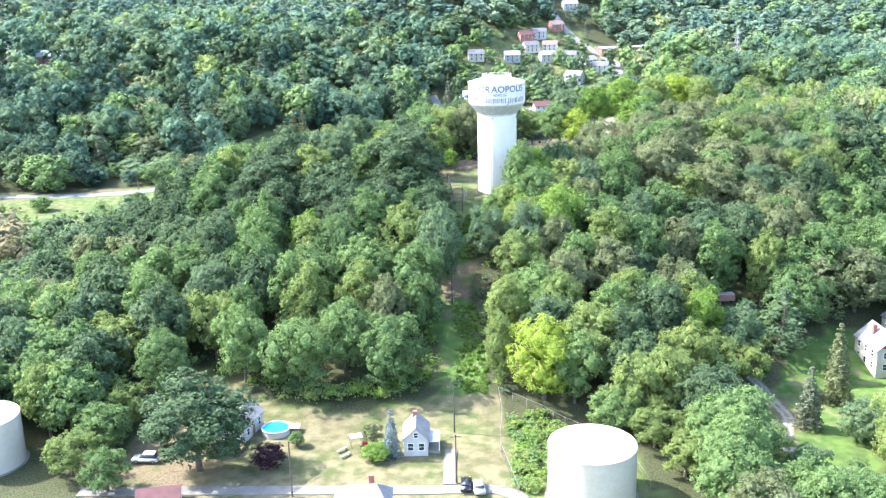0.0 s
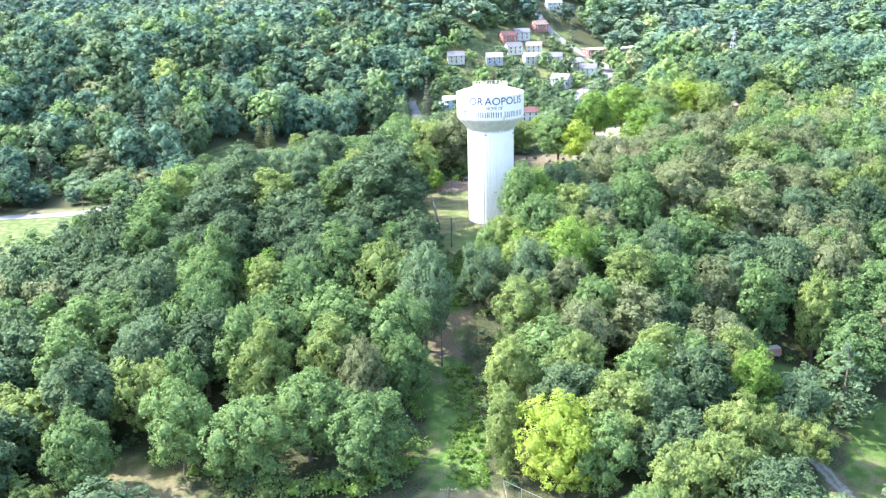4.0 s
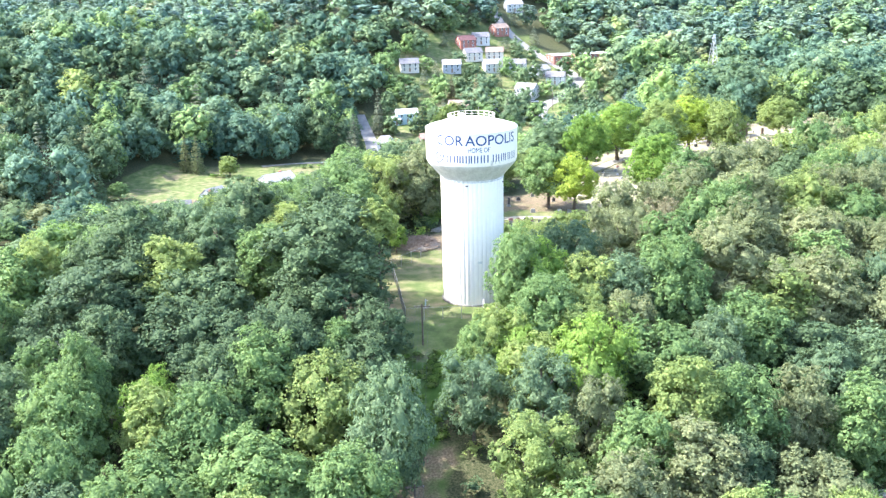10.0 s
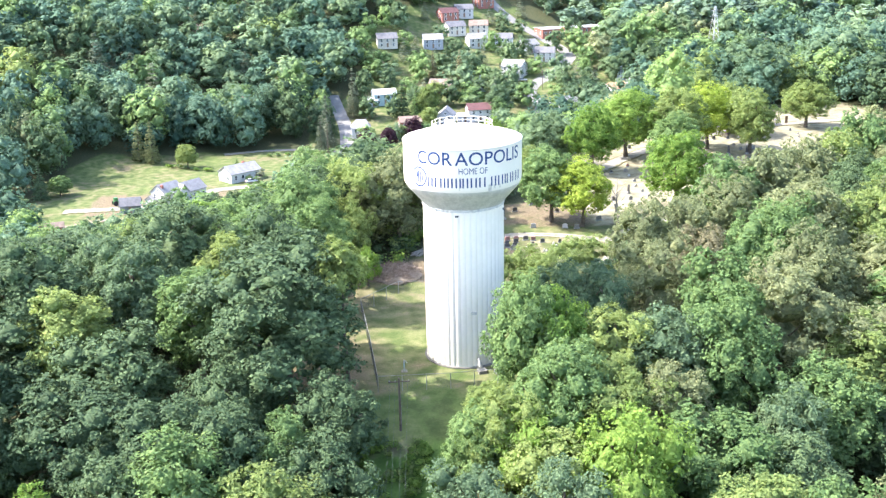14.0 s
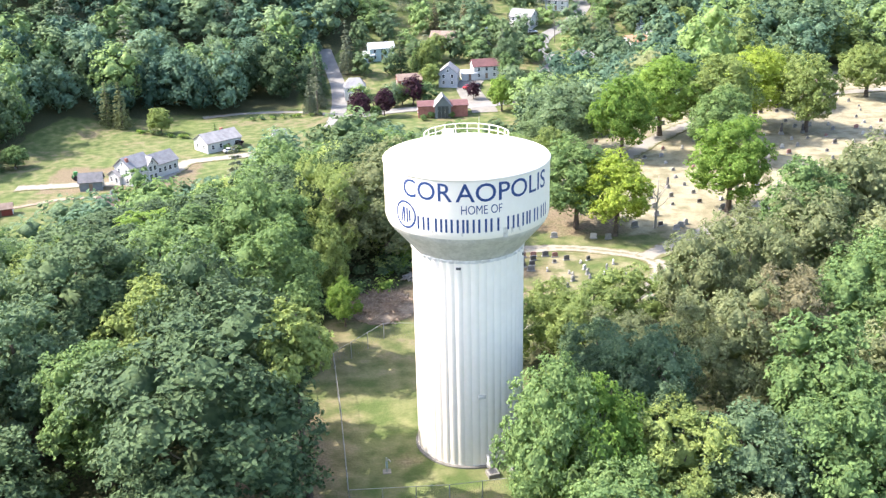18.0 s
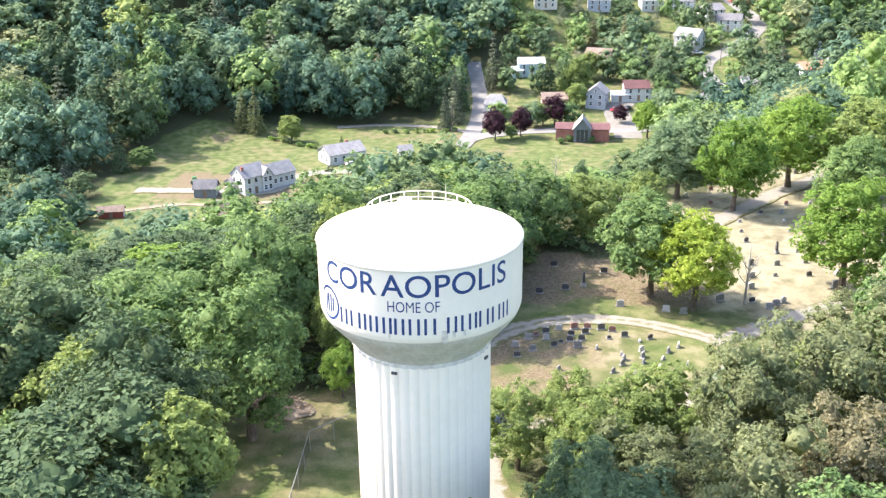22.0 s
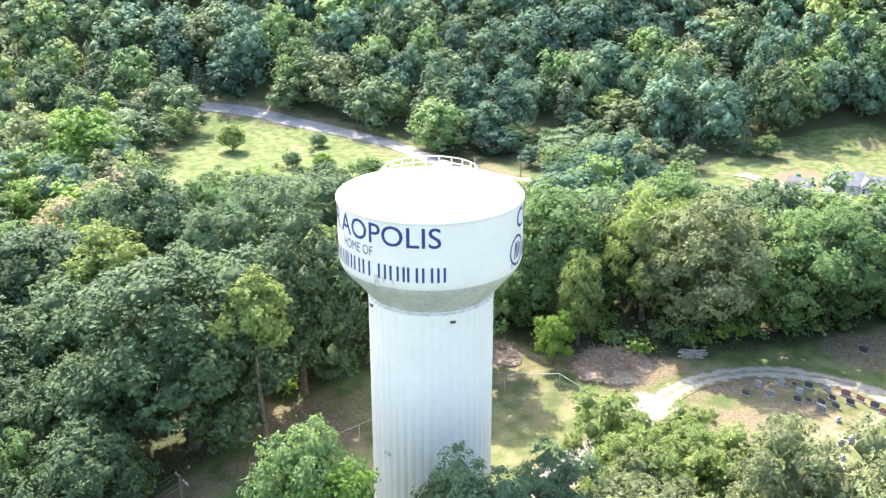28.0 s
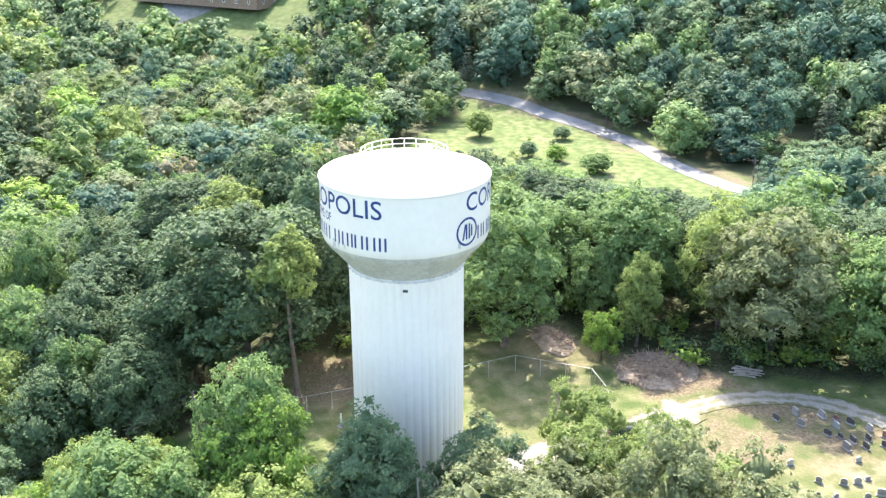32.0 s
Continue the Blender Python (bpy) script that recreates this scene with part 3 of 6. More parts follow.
def ribbon(name, label, line, width, mat, category="road", lift=0.14, step=2.0, ragged=0.0, across=3):
    """A road or path laid on the ground, with a thin edge down into it."""
    pts = smooth_line(line, step)
    bm = bmesh.new()
    side = bm.verts.layers.float.new("across")
    rows = []
    for i, p in enumerate(pts):
        d = (pts[min(i + 1, len(pts) - 1)] - pts[max(i - 1, 0)]).normalized()
        nrm = Vector((-d.y, d.x, 0))
        row = []
        for k in range(across + 1):
            u = k / across * 2 - 1
            w = width / 2 * (1 + (ragged * noise.noise((p.x * 0.22, p.y * 0.22, 9 + u)) if abs(u) == 1 else 0))
            q = p + nrm * w * u
            row.append(bm.verts.new((q.x, q.y, land(q.x, q.y) + lift)))
            row[-1][side] = abs(u)
        lo = [bm.verts.new((v.co.x, v.co.y, v.co.z - lift - 0.25)) for v in (row[0], row[-1])]
        for v in lo:
            v[side] = 1.0
        rows.append([lo[0]] + row + [lo[1]])
    for a, b in zip(rows, rows[1:]):
        for k in range(len(a) - 1):
            bm.faces.new((a[k], a[k + 1], b[k + 1], b[k]))
    ob = part(name, bm, mat)
    return tagged(ob, label, category, kind="structure")


ribbon("road", "worn grey two-lane road along the wooded valley", WEST_ROAD, 6.5, PALE_ROAD)
ribbon("road", "pale worn village street between houses", VILLAGE_ROAD, 5.6, PALE_ROAD, lift=0.24)
ribbon("road", "pale winding road climbing through the village", HILL_ROAD, 6.5, PALE_ROAD, lift=0.2)
ribbon("street", "pale concrete street in front of the houses", STREET, 2.8, CONCRETE)
ribbon("path", "pale gravel loop road round the graves", LOOP, 3.0, LOOP_TRACK, "path", lift=0.05, ragged=0.3, step=1.0, across=8)
ribbon("path", "pale gravel cemetery lane under the trees", SPUR, 3.4, LANE_TRACK, "path", lift=0.08, ragged=0.3, step=1.0, across=6)
ribbon("path", "pale gravel lane across the cemetery", CROSS_PATH, 4.2, LANE_TRACK, "path", lift=0.12, ragged=0.3, across=6)
ribbon("driveway", "pale concrete drive to the water tower", DRIVE, 5.2, LANE_TRACK, "driveway", lift=0.09, ragged=0.35, step=1.0, across=6)
ribbon("driveway", "pale gravel farm lane round the big house", FARM_LANE, 5.6, LANE_TRACK, "driveway", ragged=0.35, across=6)
ribbon("driveway", "pale gravel lane below the wood", BACK_LANE, 3.8, LANE_TRACK, "driveway", ragged=0.3, across=6)
ribbon("path", "two-rut gravel track through the yard", EAST_TRACK, 3.0, LOOP_TRACK, "path", lift=0.08, ragged=0.4, step=1.0, across=8)
ribbon("driveway", "pale paved lot beside the brick chapel", CHURCH_LOT, 9.0, CONCRETE, "driveway", lift=0.17)
ribbon("driveway", "white concrete drive beside the gabled house", [(0.2, 151.5), (0.3, 158), (0.6, 164)], 2.2, CONCRETE, "driveway", lift=0.2)
ribbon("path", "worn gravel turn-off below the garden", [(60, 163), (66, 162), (72, 160.5)], 1.0, GRAVEL, "path", ragged=0.5)
ribbon("path", "pale soil track beside the meadow", [(-86, 440), (-72, 447), (-60, 447), (-44, 452)], 2.0, DIRT, "path", ragged=0.5)
ribbon("pavement", "pale paved yard of the works", [(-460, 286), (-430, 286), (-388, 290)], 22.0, CONCRETE, "pavement")


# ---- the water tower ----
def wrap(bm, R, centre_deg, z0):
    """Bends flat lettering (x along, y up, z out) round a cylinder of radius R."""
    for v in bm.verts:
        a = radians(centre_deg) + v.co.x / R
        r = R + 0.012 + v.co.z
        v.co = Vector((r * math.cos(a), r * math.sin(a), z0 + v.co.y))
    return bm


def text_bm(word, cap, width, thick=0.02):
    """Letters as a mesh: cap height and overall width in metres, centred."""
    cu = bpy.data.curves.new("word", "FONT")
    cu.body, cu.size, cu.resolution_u = word, 1.0, 4
    cu.offset = thick
    ob = bpy.data.objects.new("word", cu)
    scene.collection.objects.link(ob)
    bpy.context.view_layer.update()
    me = bpy.data.meshes.new_from_object(ob.evaluated_get(bpy.context.evaluated_depsgraph_get()))
    bpy.data.objects.remove(ob)
    bm = bmesh.new()
    bm.from_mesh(me)
    xs, ys = [v.co.x for v in bm.verts], [v.co.y for v in bm.verts]
    x0, x1, y0, y1 = min(xs), max(xs), min(ys), max(ys)
    for v in bm.verts:
        v.co = Vector(((v.co.x - (x0 + x1) / 2) * width / (x1 - x0), (v.co.y - y0) * cap / (y1 - y0), 0))
    # cut long faces so that they follow the curve
    bmesh.ops.triangulate(bm, faces=bm.faces)
    for _ in range(3):
        es = [e for e in bm.edges if abs(e.verts[0].co.x - e.verts[1].co.x) > 0.3]
        if es:
            bmesh.ops.subdivide_edges(bm, edges=es, cuts=1)
    return bm


def strip_bm(rects):
    """Flat bars (x0, y0, x1, y1), cut fine enough to bend."""
    bm = bmesh.new()
    for x0, y0, x1, y1 in rects:
        n = max(1, int((x1 - x0) / 0.2))
        for i in range(n):
            a, b = x0 + (x1 - x0) * i / n, x0 + (x1 - x0) * (i + 1) / n
            bm.faces.new([bm.verts.new(c) for c in ((a, y0, 0), (b, y0, 0), (b, y1, 0), (a, y1, 0))])
    return bm


def water_tower():
    tw = root("water_tower", pose(*TOWER, 0), "white fluted-column steel water tower with navy lettering and rust streaks", "water tower")
    part("foundation", lathe(bmesh.new(), [(5.45, -0.6), (5.45, 0.12), (5.36, 0.2), (5.0, 0.2)], 64), CONCRETE, tw, "weathered concrete ring")
    n = 44
    sides = n * 8

    def flute(a):
        c = 0.5 + 0.5 * math.cos(n * a)
        return 1 - 0.014 * (1 - c ** 0.5)
    prof = [(5.22, 0.2)] + [(5.2, 0.6 + 20.2 * i / 12) for i in range(13)] + [(5.16, 21.1)]
    part("column", lathe(bmesh.new(), prof, sides, flute), WHITE_STEEL, tw, "white fluted steel column")
    part("column_ring", lathe(bmesh.new(), [(5.12, 20.9), (5.30, 21.0), (5.30, 21.2), (5.18, 21.3)], sides, lambda a: 1 - 0.010 * (1 - math.cos(n * a))), GREYED_STEEL, tw)
    # underside: a cone with a rounded knuckle up to the wall, its shade put into the grey paint
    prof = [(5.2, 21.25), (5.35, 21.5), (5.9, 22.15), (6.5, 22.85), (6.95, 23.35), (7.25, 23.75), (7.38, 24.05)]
    part("tank_bottom", lathe(bmesh.new(), prof, 96), GREYED_STEEL, tw, "conical tank bottom in patchy shade-grey paint", True)
    prof = [(7.38, 24.05), (7.46, 24.3), (7.5, 24.6), (7.5, 26.7), (7.5, 28.8), (7.5, 29.25)]
    part("tank_wall", lathe(bmesh.new(), prof, 96), WHITE_STEEL, tw, "glossy white tank wall", True)
    prof = [(7.5, 29.25), (7.56, 29.28), (7.57, 29.42), (7.5, 29.5), (7.2, 29.6), (6.0, 29.95), (4.8, 30.28), (3.6, 30.58), (2.2, 30.86), (1.0, 31.0), (0.01, 31.04)]
    part("tank_roof", lathe(bmesh.new(), prof, 96), WHITE_STEEL, tw, "shallow white dome roof", True)
    # roof railing
    R = 3.8
    rail = part("railing", lathe(bmesh.new(), [(R - 0.03, 31.42), (R + 0.03, 31.42), (R + 0.03, 31.48), (R - 0.03, 31.48), (R - 0.03, 31.42)], 64), WHITE_STEEL, tw)
    part("mid_rail", lathe(bmesh.new(), [(R - 0.025, 30.95), (R + 0.025, 30.95), (R + 0.025, 31.0), (R - 0.025, 31.0), (R - 0.025, 30.95)], 64), WHITE_STEEL, rail)
    post = None
    for k in range(22):
        a = 2 * math.pi * k / 22
        if post is None:
            post = part("post", box_bm(-0.035, -0.035, 30.5, 0.035, 0.035, 31.44), WHITE_STEEL, rail)
            ob = post
        else:
            ob = new("post", post.data)
            ob.parent = rail
        ob.matrix_local = pose(R * math.cos(a), R * math.sin(a), 0, 0, 0, math.degrees(a))
    part("roof_hatch", box_bm(-1.9, 1.9, 30.5, -0.9, 2.9, 31.25, bevel=0.06), WHITE_STEEL, tw, "white roof hatch box")
    bm = bmesh.new()
    tube(bm, [(1.6, 3.3, 30.6), (1.6, 3.3, 32.2)], [0.03, 0.015], 6)
    part("antenna", bm, GALV, tw, "thin whip antenna")
    # weep port and door plate low on the column
    part("access_plate", box_bm(-0.35, -5.3, 7.4, 0.35, -5.05, 7.75, bevel=0.03), GREYED_STEEL, tw).matrix_local = pose(0, 0, 0, 0, 0, 6)
    part("upper_plate", box_bm(-0.22, -5.3, 20.4, 0.22, -5.08, 20.62, bevel=0.03), DARK_STEEL, tw).matrix_local = pose(0, 0, 0, 0, 0, -16)
    part("upper_plate", box_bm(-0.22, -5.3, 20.2, 0.22, -5.08, 20.42, bevel=0.03), DARK_STEEL, tw).matrix_local = pose(0, 0, 0, 0, 0, 72)
    # overflow pipe down to a square drain box at the foot, a rib up the face
    bm = bmesh.new()
    tube(bm, [(0, -5.3, 1.3), (0, -5.62, 1.2), (0, -5.7, 0.9), (0, -6.3, 0.45)], [0.16] * 4, 10)
    spout = part("overflow_pipe", bm, WHITE_STEEL, tw, "white overflow pipe", True)
    drain = part("drain_box", box_bm(-0.55, -7.35, -0.3, 0.55, -6.25, 0.42, bevel=0.03), CONCRETE, tw, "pale square drain box")
    part("grate", box_bm(-0.36, -7.16, 0.40, 0.36, -6.44, 0.45, bevel=0.01), DARK_STEEL, drain)
    part("wall_box", box_bm(0.9, -5.75, 0.2, 1.5, -5.2, 0.75, bevel=0.03), GREYED_STEEL, tw)
    for ob in (spout, drain):
        ob.matrix_local = pose(0, 0, 0, 0, 0, 11)
    # lettering twice round the wall
    for mid in (-86.0, 83.0):
        part("lettering", wrap(text_bm("COR", 1.62, 7.5 * radians(36.8), 0.006), 7.5, mid - 38.7, 27.45), NAVY, tw, "navy town name, first half")
        part("lettering", wrap(text_bm("AOPOLIS", 1.62, 7.5 * radians(72.6), 0.006), 7.5, mid + 18.2, 27.45), NAVY, tw, "navy town name, second half")
        part("small_lettering", wrap(text_bm("HOME OF", 0.78, 7.5 * radians(27.2), 0.0), 7.5, mid - 1.0, 26.38), NAVY, tw)
        # the sponsor's name and badge as plain boxes, bars and rings
        x = 7.5 * radians(-45.5)
        for wide in (0.86, 1.04, 0.76, 0.84, 0.2, 0.84, 0.90, 0.94, -0.30, 0.86, 0.90, 0.2, 0.98, 0.98, 0.80):
            if wide > 0:
                part("name_bar", wrap(strip_bm([(x, 0, x + 0.19, 1.2)]), 7.5, mid, 24.72), NAVY, tw)
            if wide > 0.3:
                part("name_bar", wrap(strip_bm([(x + wide - 0.32, 0, x + wide - 0.13, 1.2)]), 7.5, mid, 24.72), NAVY, tw)
            x += abs(wide) + 0.155
        bm = bmesh.new()
        ring = 40
        for r0, r1 in ((1.06, 1.26),):
            vs = [[bm.verts.new((r * math.cos(2 * math.pi * k / ring), r * math.sin(2 * math.pi * k / ring), 0)) for k in range(ring)] for r in (r0, r1)]
            for k in range(ring):
                bm.faces.new((vs[0][k], vs[1][k], vs[1][(k + 1) % ring], vs[0][(k + 1) % ring]))
        for x0, lean in ((-0.62, 0.28), (-0.22, 0.0), (0.12, 0.0), (0.42, 0.0)):
            h = 0.68 if x0 < 0.4 else 0.5
            bm.faces.new([bm.verts.new(c) for c in ((x0, -h, 0), (x0 + 0.2, -h, 0), (x0 + 0.2 + lean, h, 0), (x0 + lean, h, 0))])
        part("badge", wrap(bm, 7.5, mid - 56.0, 25.75), NAVY, tw, "navy ring badge")
    # rust and dirt runs below the wall's foot
    rng = random.Random(5)
    for deg, w, h, top in ((-71, 0.22, 1.0, 24.95), (-60, 0.1, 0.5, 24.8), (-66, 0.12, 0.7, 24.85), (20, 0.16, 0.7, 24.9), (-120, 0.1, 0.45, 24.8), (70, 0.2, 0.9, 24.9), (150, 0.15, 0.7, 24.8), (-100, 0.08, 0.4, 24.75)):
        bm = bmesh.new()
        cols = 5
        low = [rng.uniform(0.55, 1.0) for _ in range(cols)]
        for k in range(cols - 1):
            a, b = (k / (cols - 1) - 0.5) * w * 2, ((k + 1) / (cols - 1) - 0.5) * w * 2
            bm.faces.new([bm.verts.new(c) for c in ((a, -h * low[k], 0), (b, -h * low[k + 1], 0), (b, 0, 0), (a, 0, 0))])
        part("rust_streak", wrap(bm, 7.49, deg, top), RUST, tw)


water_tower()


# ---- two ground tanks ----
def ground_tank(x, y, r, h, label):
    z = land(x, y)
    tk = root("storage_tank", pose(x, y, z), label, "tank", "ground storage tanks")
    part("wall", lathe(bmesh.new(), [(r, -1.5), (r, h * 0.33), (r, h * 0.66), (r, h)], 72), CREAM_STEEL, tk, smooth=True)
    part("roof", lathe(bmesh.new(), [(r, h), (r + 0.08, h + 0.02), (r + 0.06, h + 0.12), (r - 0.3, h + 0.2), (r * 0.5, h + 0.55), (0.01, h + 0.7)], 72), CREAM_STEEL, tk, smooth=True)
    part("base_ring", lathe(bmesh.new(), [(r + 0.5, -1.5), (r + 0.5, 0.1), (r, 0.14)], 72), CONCRETE, tk)
    for i, zz in enumerate((h * 0.33, h * 0.66)):
        part("weld_seam", lathe(bmesh.new(), [(r, zz - 0.03), (r + 0.012, zz), (r, zz + 0.03)], 72), GREYED_STEEL, tk)


ground_tank(23.2, 147.0, 7.1, 9.2, "round white steel storage tank with a flat dome")
ground_tank(-82.2, 163.4, 6.6, 9.0, "cream-white storage tank half hidden by trees")


# ---- poles, wires, fences ----
POLES = []


def utility_pole(x, y, h, arm=1.2, turn=0.0, label="dark wooden utility pole with a crossarm", double=False):
    z = land(x, y)
    po = root("utility_pole", pose(x, y, z, 0, 0, turn), label, "utility pole", "utility poles")
    bm = bmesh.new()
    tube(bm, [(0, 0, -0.5), (0, 0, h * 0.5), (0, 0, h)], [0.16, 0.14, 0.11], 8)
    part("pole", bm, WOOD_POLE, po)
    if arm:
        for k in range(2 if double else 1):
            part("crossarm", box_bm(-arm, 0.10, h - 0.55 - 0.9 * k, arm, 0.22, h - 0.43 - 0.9 * k), WOOD_POLE, po)
            for s in (-0.9, -0.35, 0.35, 0.9):
                bm = bmesh.new()
                tube(bm, [(s * arm, 0.16, h - 0.43 - 0.9 * k), (s * arm, 0.16, h - 0.25 - 0.9 * k)], [0.05, 0.035], 6)
                part("insulator", bm, FENCE_STEEL, po)
    POLES.append((x, y, z + h))
    return po


utility_pole(1.3, 152.0, 9.0, 0.9, 0, "tall wooden pole by the concrete drive")
utility_pole(1.3, 171.0, 9.5, 1.2, 0)
utility_pole(1.8, 214.5, 8.5, 1.2, 0)
utility_pole(5.2, 249.3, 6.6, 1.25, 0, "dark wooden pole with crossarm before the tower fence")
utility_pole(-25.8, 149.0, 10.0, 0.0, 0, "bare wooden pole beside the street")
for a in ((-157, 404.5, 9), (-196, 401, 9), (-243, 384, 9.5), (-125, 408.5, 8), (60, 545, 9), (93, 606, 9), (-6, 560, 9), (-6, 530, 9), (98, 640, 9), (-330, 324, 9)):
    utility_pole(*a, 0.9, 60, "wooden roadside utility pole")


def wire(a, b, sag, r=0.012):
    bm = bmesh.new()
    pts = []
    for i in range(13):
        u = i / 12
        p = Vector(a).lerp(Vector(b), u)
        p.z -= sag * 4 * u * (1 - u)
        pts.append(p)
    tube(bm, pts, [r] * 13, 4)
    ob = part("overhead_wire", bm, DARK_STEEL)
    tagged(ob, "thin dark overhead power wire between poles", "wire", "overhead wires")


for p, q in ((0, 1), (1, 2), (2, 3)):
    for s in (-1.0, -0.4, 0.4, 1.0):
        wire((POLES[p][0] + s, POLES[p][1] + 0.16, POLES[p][2] - 0.25), (POLES[q][0] + s, POLES[q][1] + 0.16, POLES[q][2] - 0.25), 0.8)
for p, q in ((8, 5), (5, 6), (6, 7), (9, 10), (10, 13)):
    for s in (0.0, 0.8):
        wire((POLES[p][0], POLES[p][1] + s, POLES[p][2] - 0.3 - s), (POLES[q][0], POLES[q][1] + s, POLES[q][2] - 0.3 - s), 0.9, 0.03)


def lattice_pylon(x, y, h, label):
    po = root("pylon", pose(x, y, land(x, y), 0, 0, 20), label, "pylon")

    def half(z):
        return 2.6 * (1 - z / h) + 0.35 if z < h * 0.7 else 1.08 - 0.75 * (z - h * 0.7) / (h * 0.3)
    bm = bmesh.new()
    for sx in (-1, 1):
        for sy in (-1, 1):
            zs = [0, h * 0.35, h * 0.7, h]
            tube(bm, [(sx * half(z), sy * half(z), z) for z in zs], [0.16, 0.13, 0.1, 0.08], 4)
    part("legs", bm, GALV, po)
    bm = bmesh.new()
    n = 9
    for i in range(n):
        z0, z1 = h * i / n, h * (i + 1) / n
        for f in range(4):
            c = [(-1, -1), (1, -1), (1, 1), (-1, 1)]
            a, b = c[f], c[(f + 1) % 4]
            tube(bm, [(a[0] * half(z0), a[1] * half(z0), z0), (b[0] * half(z1), b[1] * half(z1), z1)], [0.06] * 2, 3)
            tube(bm, [(b[0] * half(z0), b[1] * half(z0), z0), (a[0] * half(z1), a[1] * half(z1), z1)], [0.06] * 2, 3)
    part("bracing", bm, GALV, po)
    for zz in (0.72, 0.82, 0.92):
        bm = bmesh.new()
        tube(bm, [(-3.2, 0, h * zz), (0, 0, h * zz + 0.5), (3.2, 0, h * zz)], [0.06, 0.12, 0.06], 4)
        part("crossarm", bm, GALV, po)


lattice_pylon(187, 642, 27, "grey lattice power pylon above the trees")


def chain_fence(line, h, label, gap=3.0):
    fe = root("chain_link_fence", pose(*line[0], 0), label, "fence", "chain-link fences")
    o = Vector((*line[0], 0))
    posts = smooth_poly(line, gap)
    pm = None
    for p in posts:
        z = land(p.x, p.y)
        if pm is None:
            bm = bmesh.new()
            tube(bm, [(0, 0, -0.3), (0, 0, h)], [0.045, 0.045], 6)
            ob = part("post", bm, FENCE_STEEL, fe)
            pm = ob.data
        else:
            ob = new("post", pm)
            ob.parent = fe
        ob.matrix_local = Matrix.Translation((p.x - o.x, p.y - o.y, z))
    mesh = bmesh.new()
    for a, b in zip(posts, posts[1:]):
        za, zb = land(a.x, a.y), land(b.x, b.y)
        A, B = Vector((a.x - o.x, a.y - o.y, za)), Vector((b.x - o.x, b.y - o.y, zb))
        up = Vector((0, 0, h))
        rail = bmesh.new()
        tube(rail, [A + up, B + up], [0.028] * 2, 4)
        part("top_rail", rail, FENCE_STEEL, fe)
        n = 14
        for k in range(n):
            u0, u1 = k / n, (k + 1) / n
            for p0, p1 in ((A.lerp(B, u0), A.lerp(B, u1) + up * 0.98), (A.lerp(B, u1), A.lerp(B, u0) + up * 0.98)):
                tube(mesh, [p0 + Vector((0, 0, 0.05)), p1], [0.004] * 2, 3, cap=False)
    part("wire_mesh", mesh, DARK_STEEL, fe, "woven galvanised wire")


def smooth_poly(line, gap):
    out = []
    for (ax, ay), (bx, by) in zip(line, line[1:]):
        n = max(1, round(math.hypot(bx - ax, by - ay) / gap))
        out += [Vector((ax + (bx - ax) * k / n, ay + (by - ay) * k / n, 0)) for k in range(n)]
    return out + [Vector((*line[-1], 0))]


chain_fence([(3.0, 258.2), (2.4, 272), (1.6, 285.4), (7.6, 292), (12, 291.6), (17.2, 289.6)], 2.1, "galvanised chain-link fence round the tower lawn")
chain_fence([(3.0, 258.2), (12, 257.8), (24, 258.6), (28, 266)], 2.1, "galvanised chain-link fence in front of the tower")
chain_fence([(10.2, 183), (10.4, 176), (9.4, 163), (11.4, 147)], 1.8, "pale chain-link fence beside the scrub")
chain_fence([(10.2, 183), (18, 177), (26, 168), (31.5, 160), (33, 148)], 1.8, "chain-link fence round the storage tank")


# ---- graves ----
def headstone_mesh(kind):
    """Stone on a base; upright slab, arched slab, low slant, obelisk."""
    rng = random.Random(kind)
    base, slab = bmesh.new(), bmesh.new()
    if kind == 3:
        box(base, -0.45, -0.45, -0.3, 0.45, 0.45, 0.3, 0.02)
        box(base, -0.34, -0.34, 0.3, 0.34, 0.34, 0.6, 0.02)
        tube(slab, [(0, 0, 0.6), (0, 0, 2.2), (0, 0, 2.5)], [0.34, 0.24, 0.02], 4)
    else:
        w, h, t = ((0.52, 0.80, 0.12), (0.40, 0.78, 0.11), (0.34, 0.52, 0.14))[kind]
        box(base, -w - 0.12, -t - 0.12, -0.3, w + 0.12, t + 0.12, 0.18, 0.02)
        n = 9
        prof = []
        for k in range(n):
            u = k / (n - 1) * 2 - 1
            prof.append((u * w, 0.18 + h - (0.10 if kind == 0 else 0.24) * u * u))
        for y in (-t, t):
            vs = [slab.verts.new((x, y, z)) for x, z in [(-w, 0.18)] + prof + [(w, 0.18)]]
            slab.faces.new(vs if y < 0 else list(reversed(vs)))
        slab.verts.ensure_lookup_table()
        m = n + 2
        for k in range(m - 1):
            slab.faces.new((slab.verts[k + 1], slab.verts[k], slab.verts[m + k], slab.verts[m + k + 1]))
    out = []
    for nm, bm in (("base", base), ("stone", slab)):
        me = bpy.data.meshes.new(nm)
        bm.to_mesh(me)
        bm.free()
        out.append(me)
    return out


STONE_MESH = {}
for knd in range(4):
    b_me, s_me = headstone_mesh(knd)
    for mi, mt in enumerate(STONE):
        b2, s2 = b_me.copy(), s_me.copy()
        b2.materials.append(STONE[0] if mi else mt)
        s2.materials.append(mt)
        STONE_MESH[knd, mi] = (b2, s2)
STONE_WORD = ("grey granite", "polished black granite", "red-brown granite", "weathered white marble")
SHAPE_WORD = ("upright headstone", "arched headstone", "low grave marker", "small obelisk")


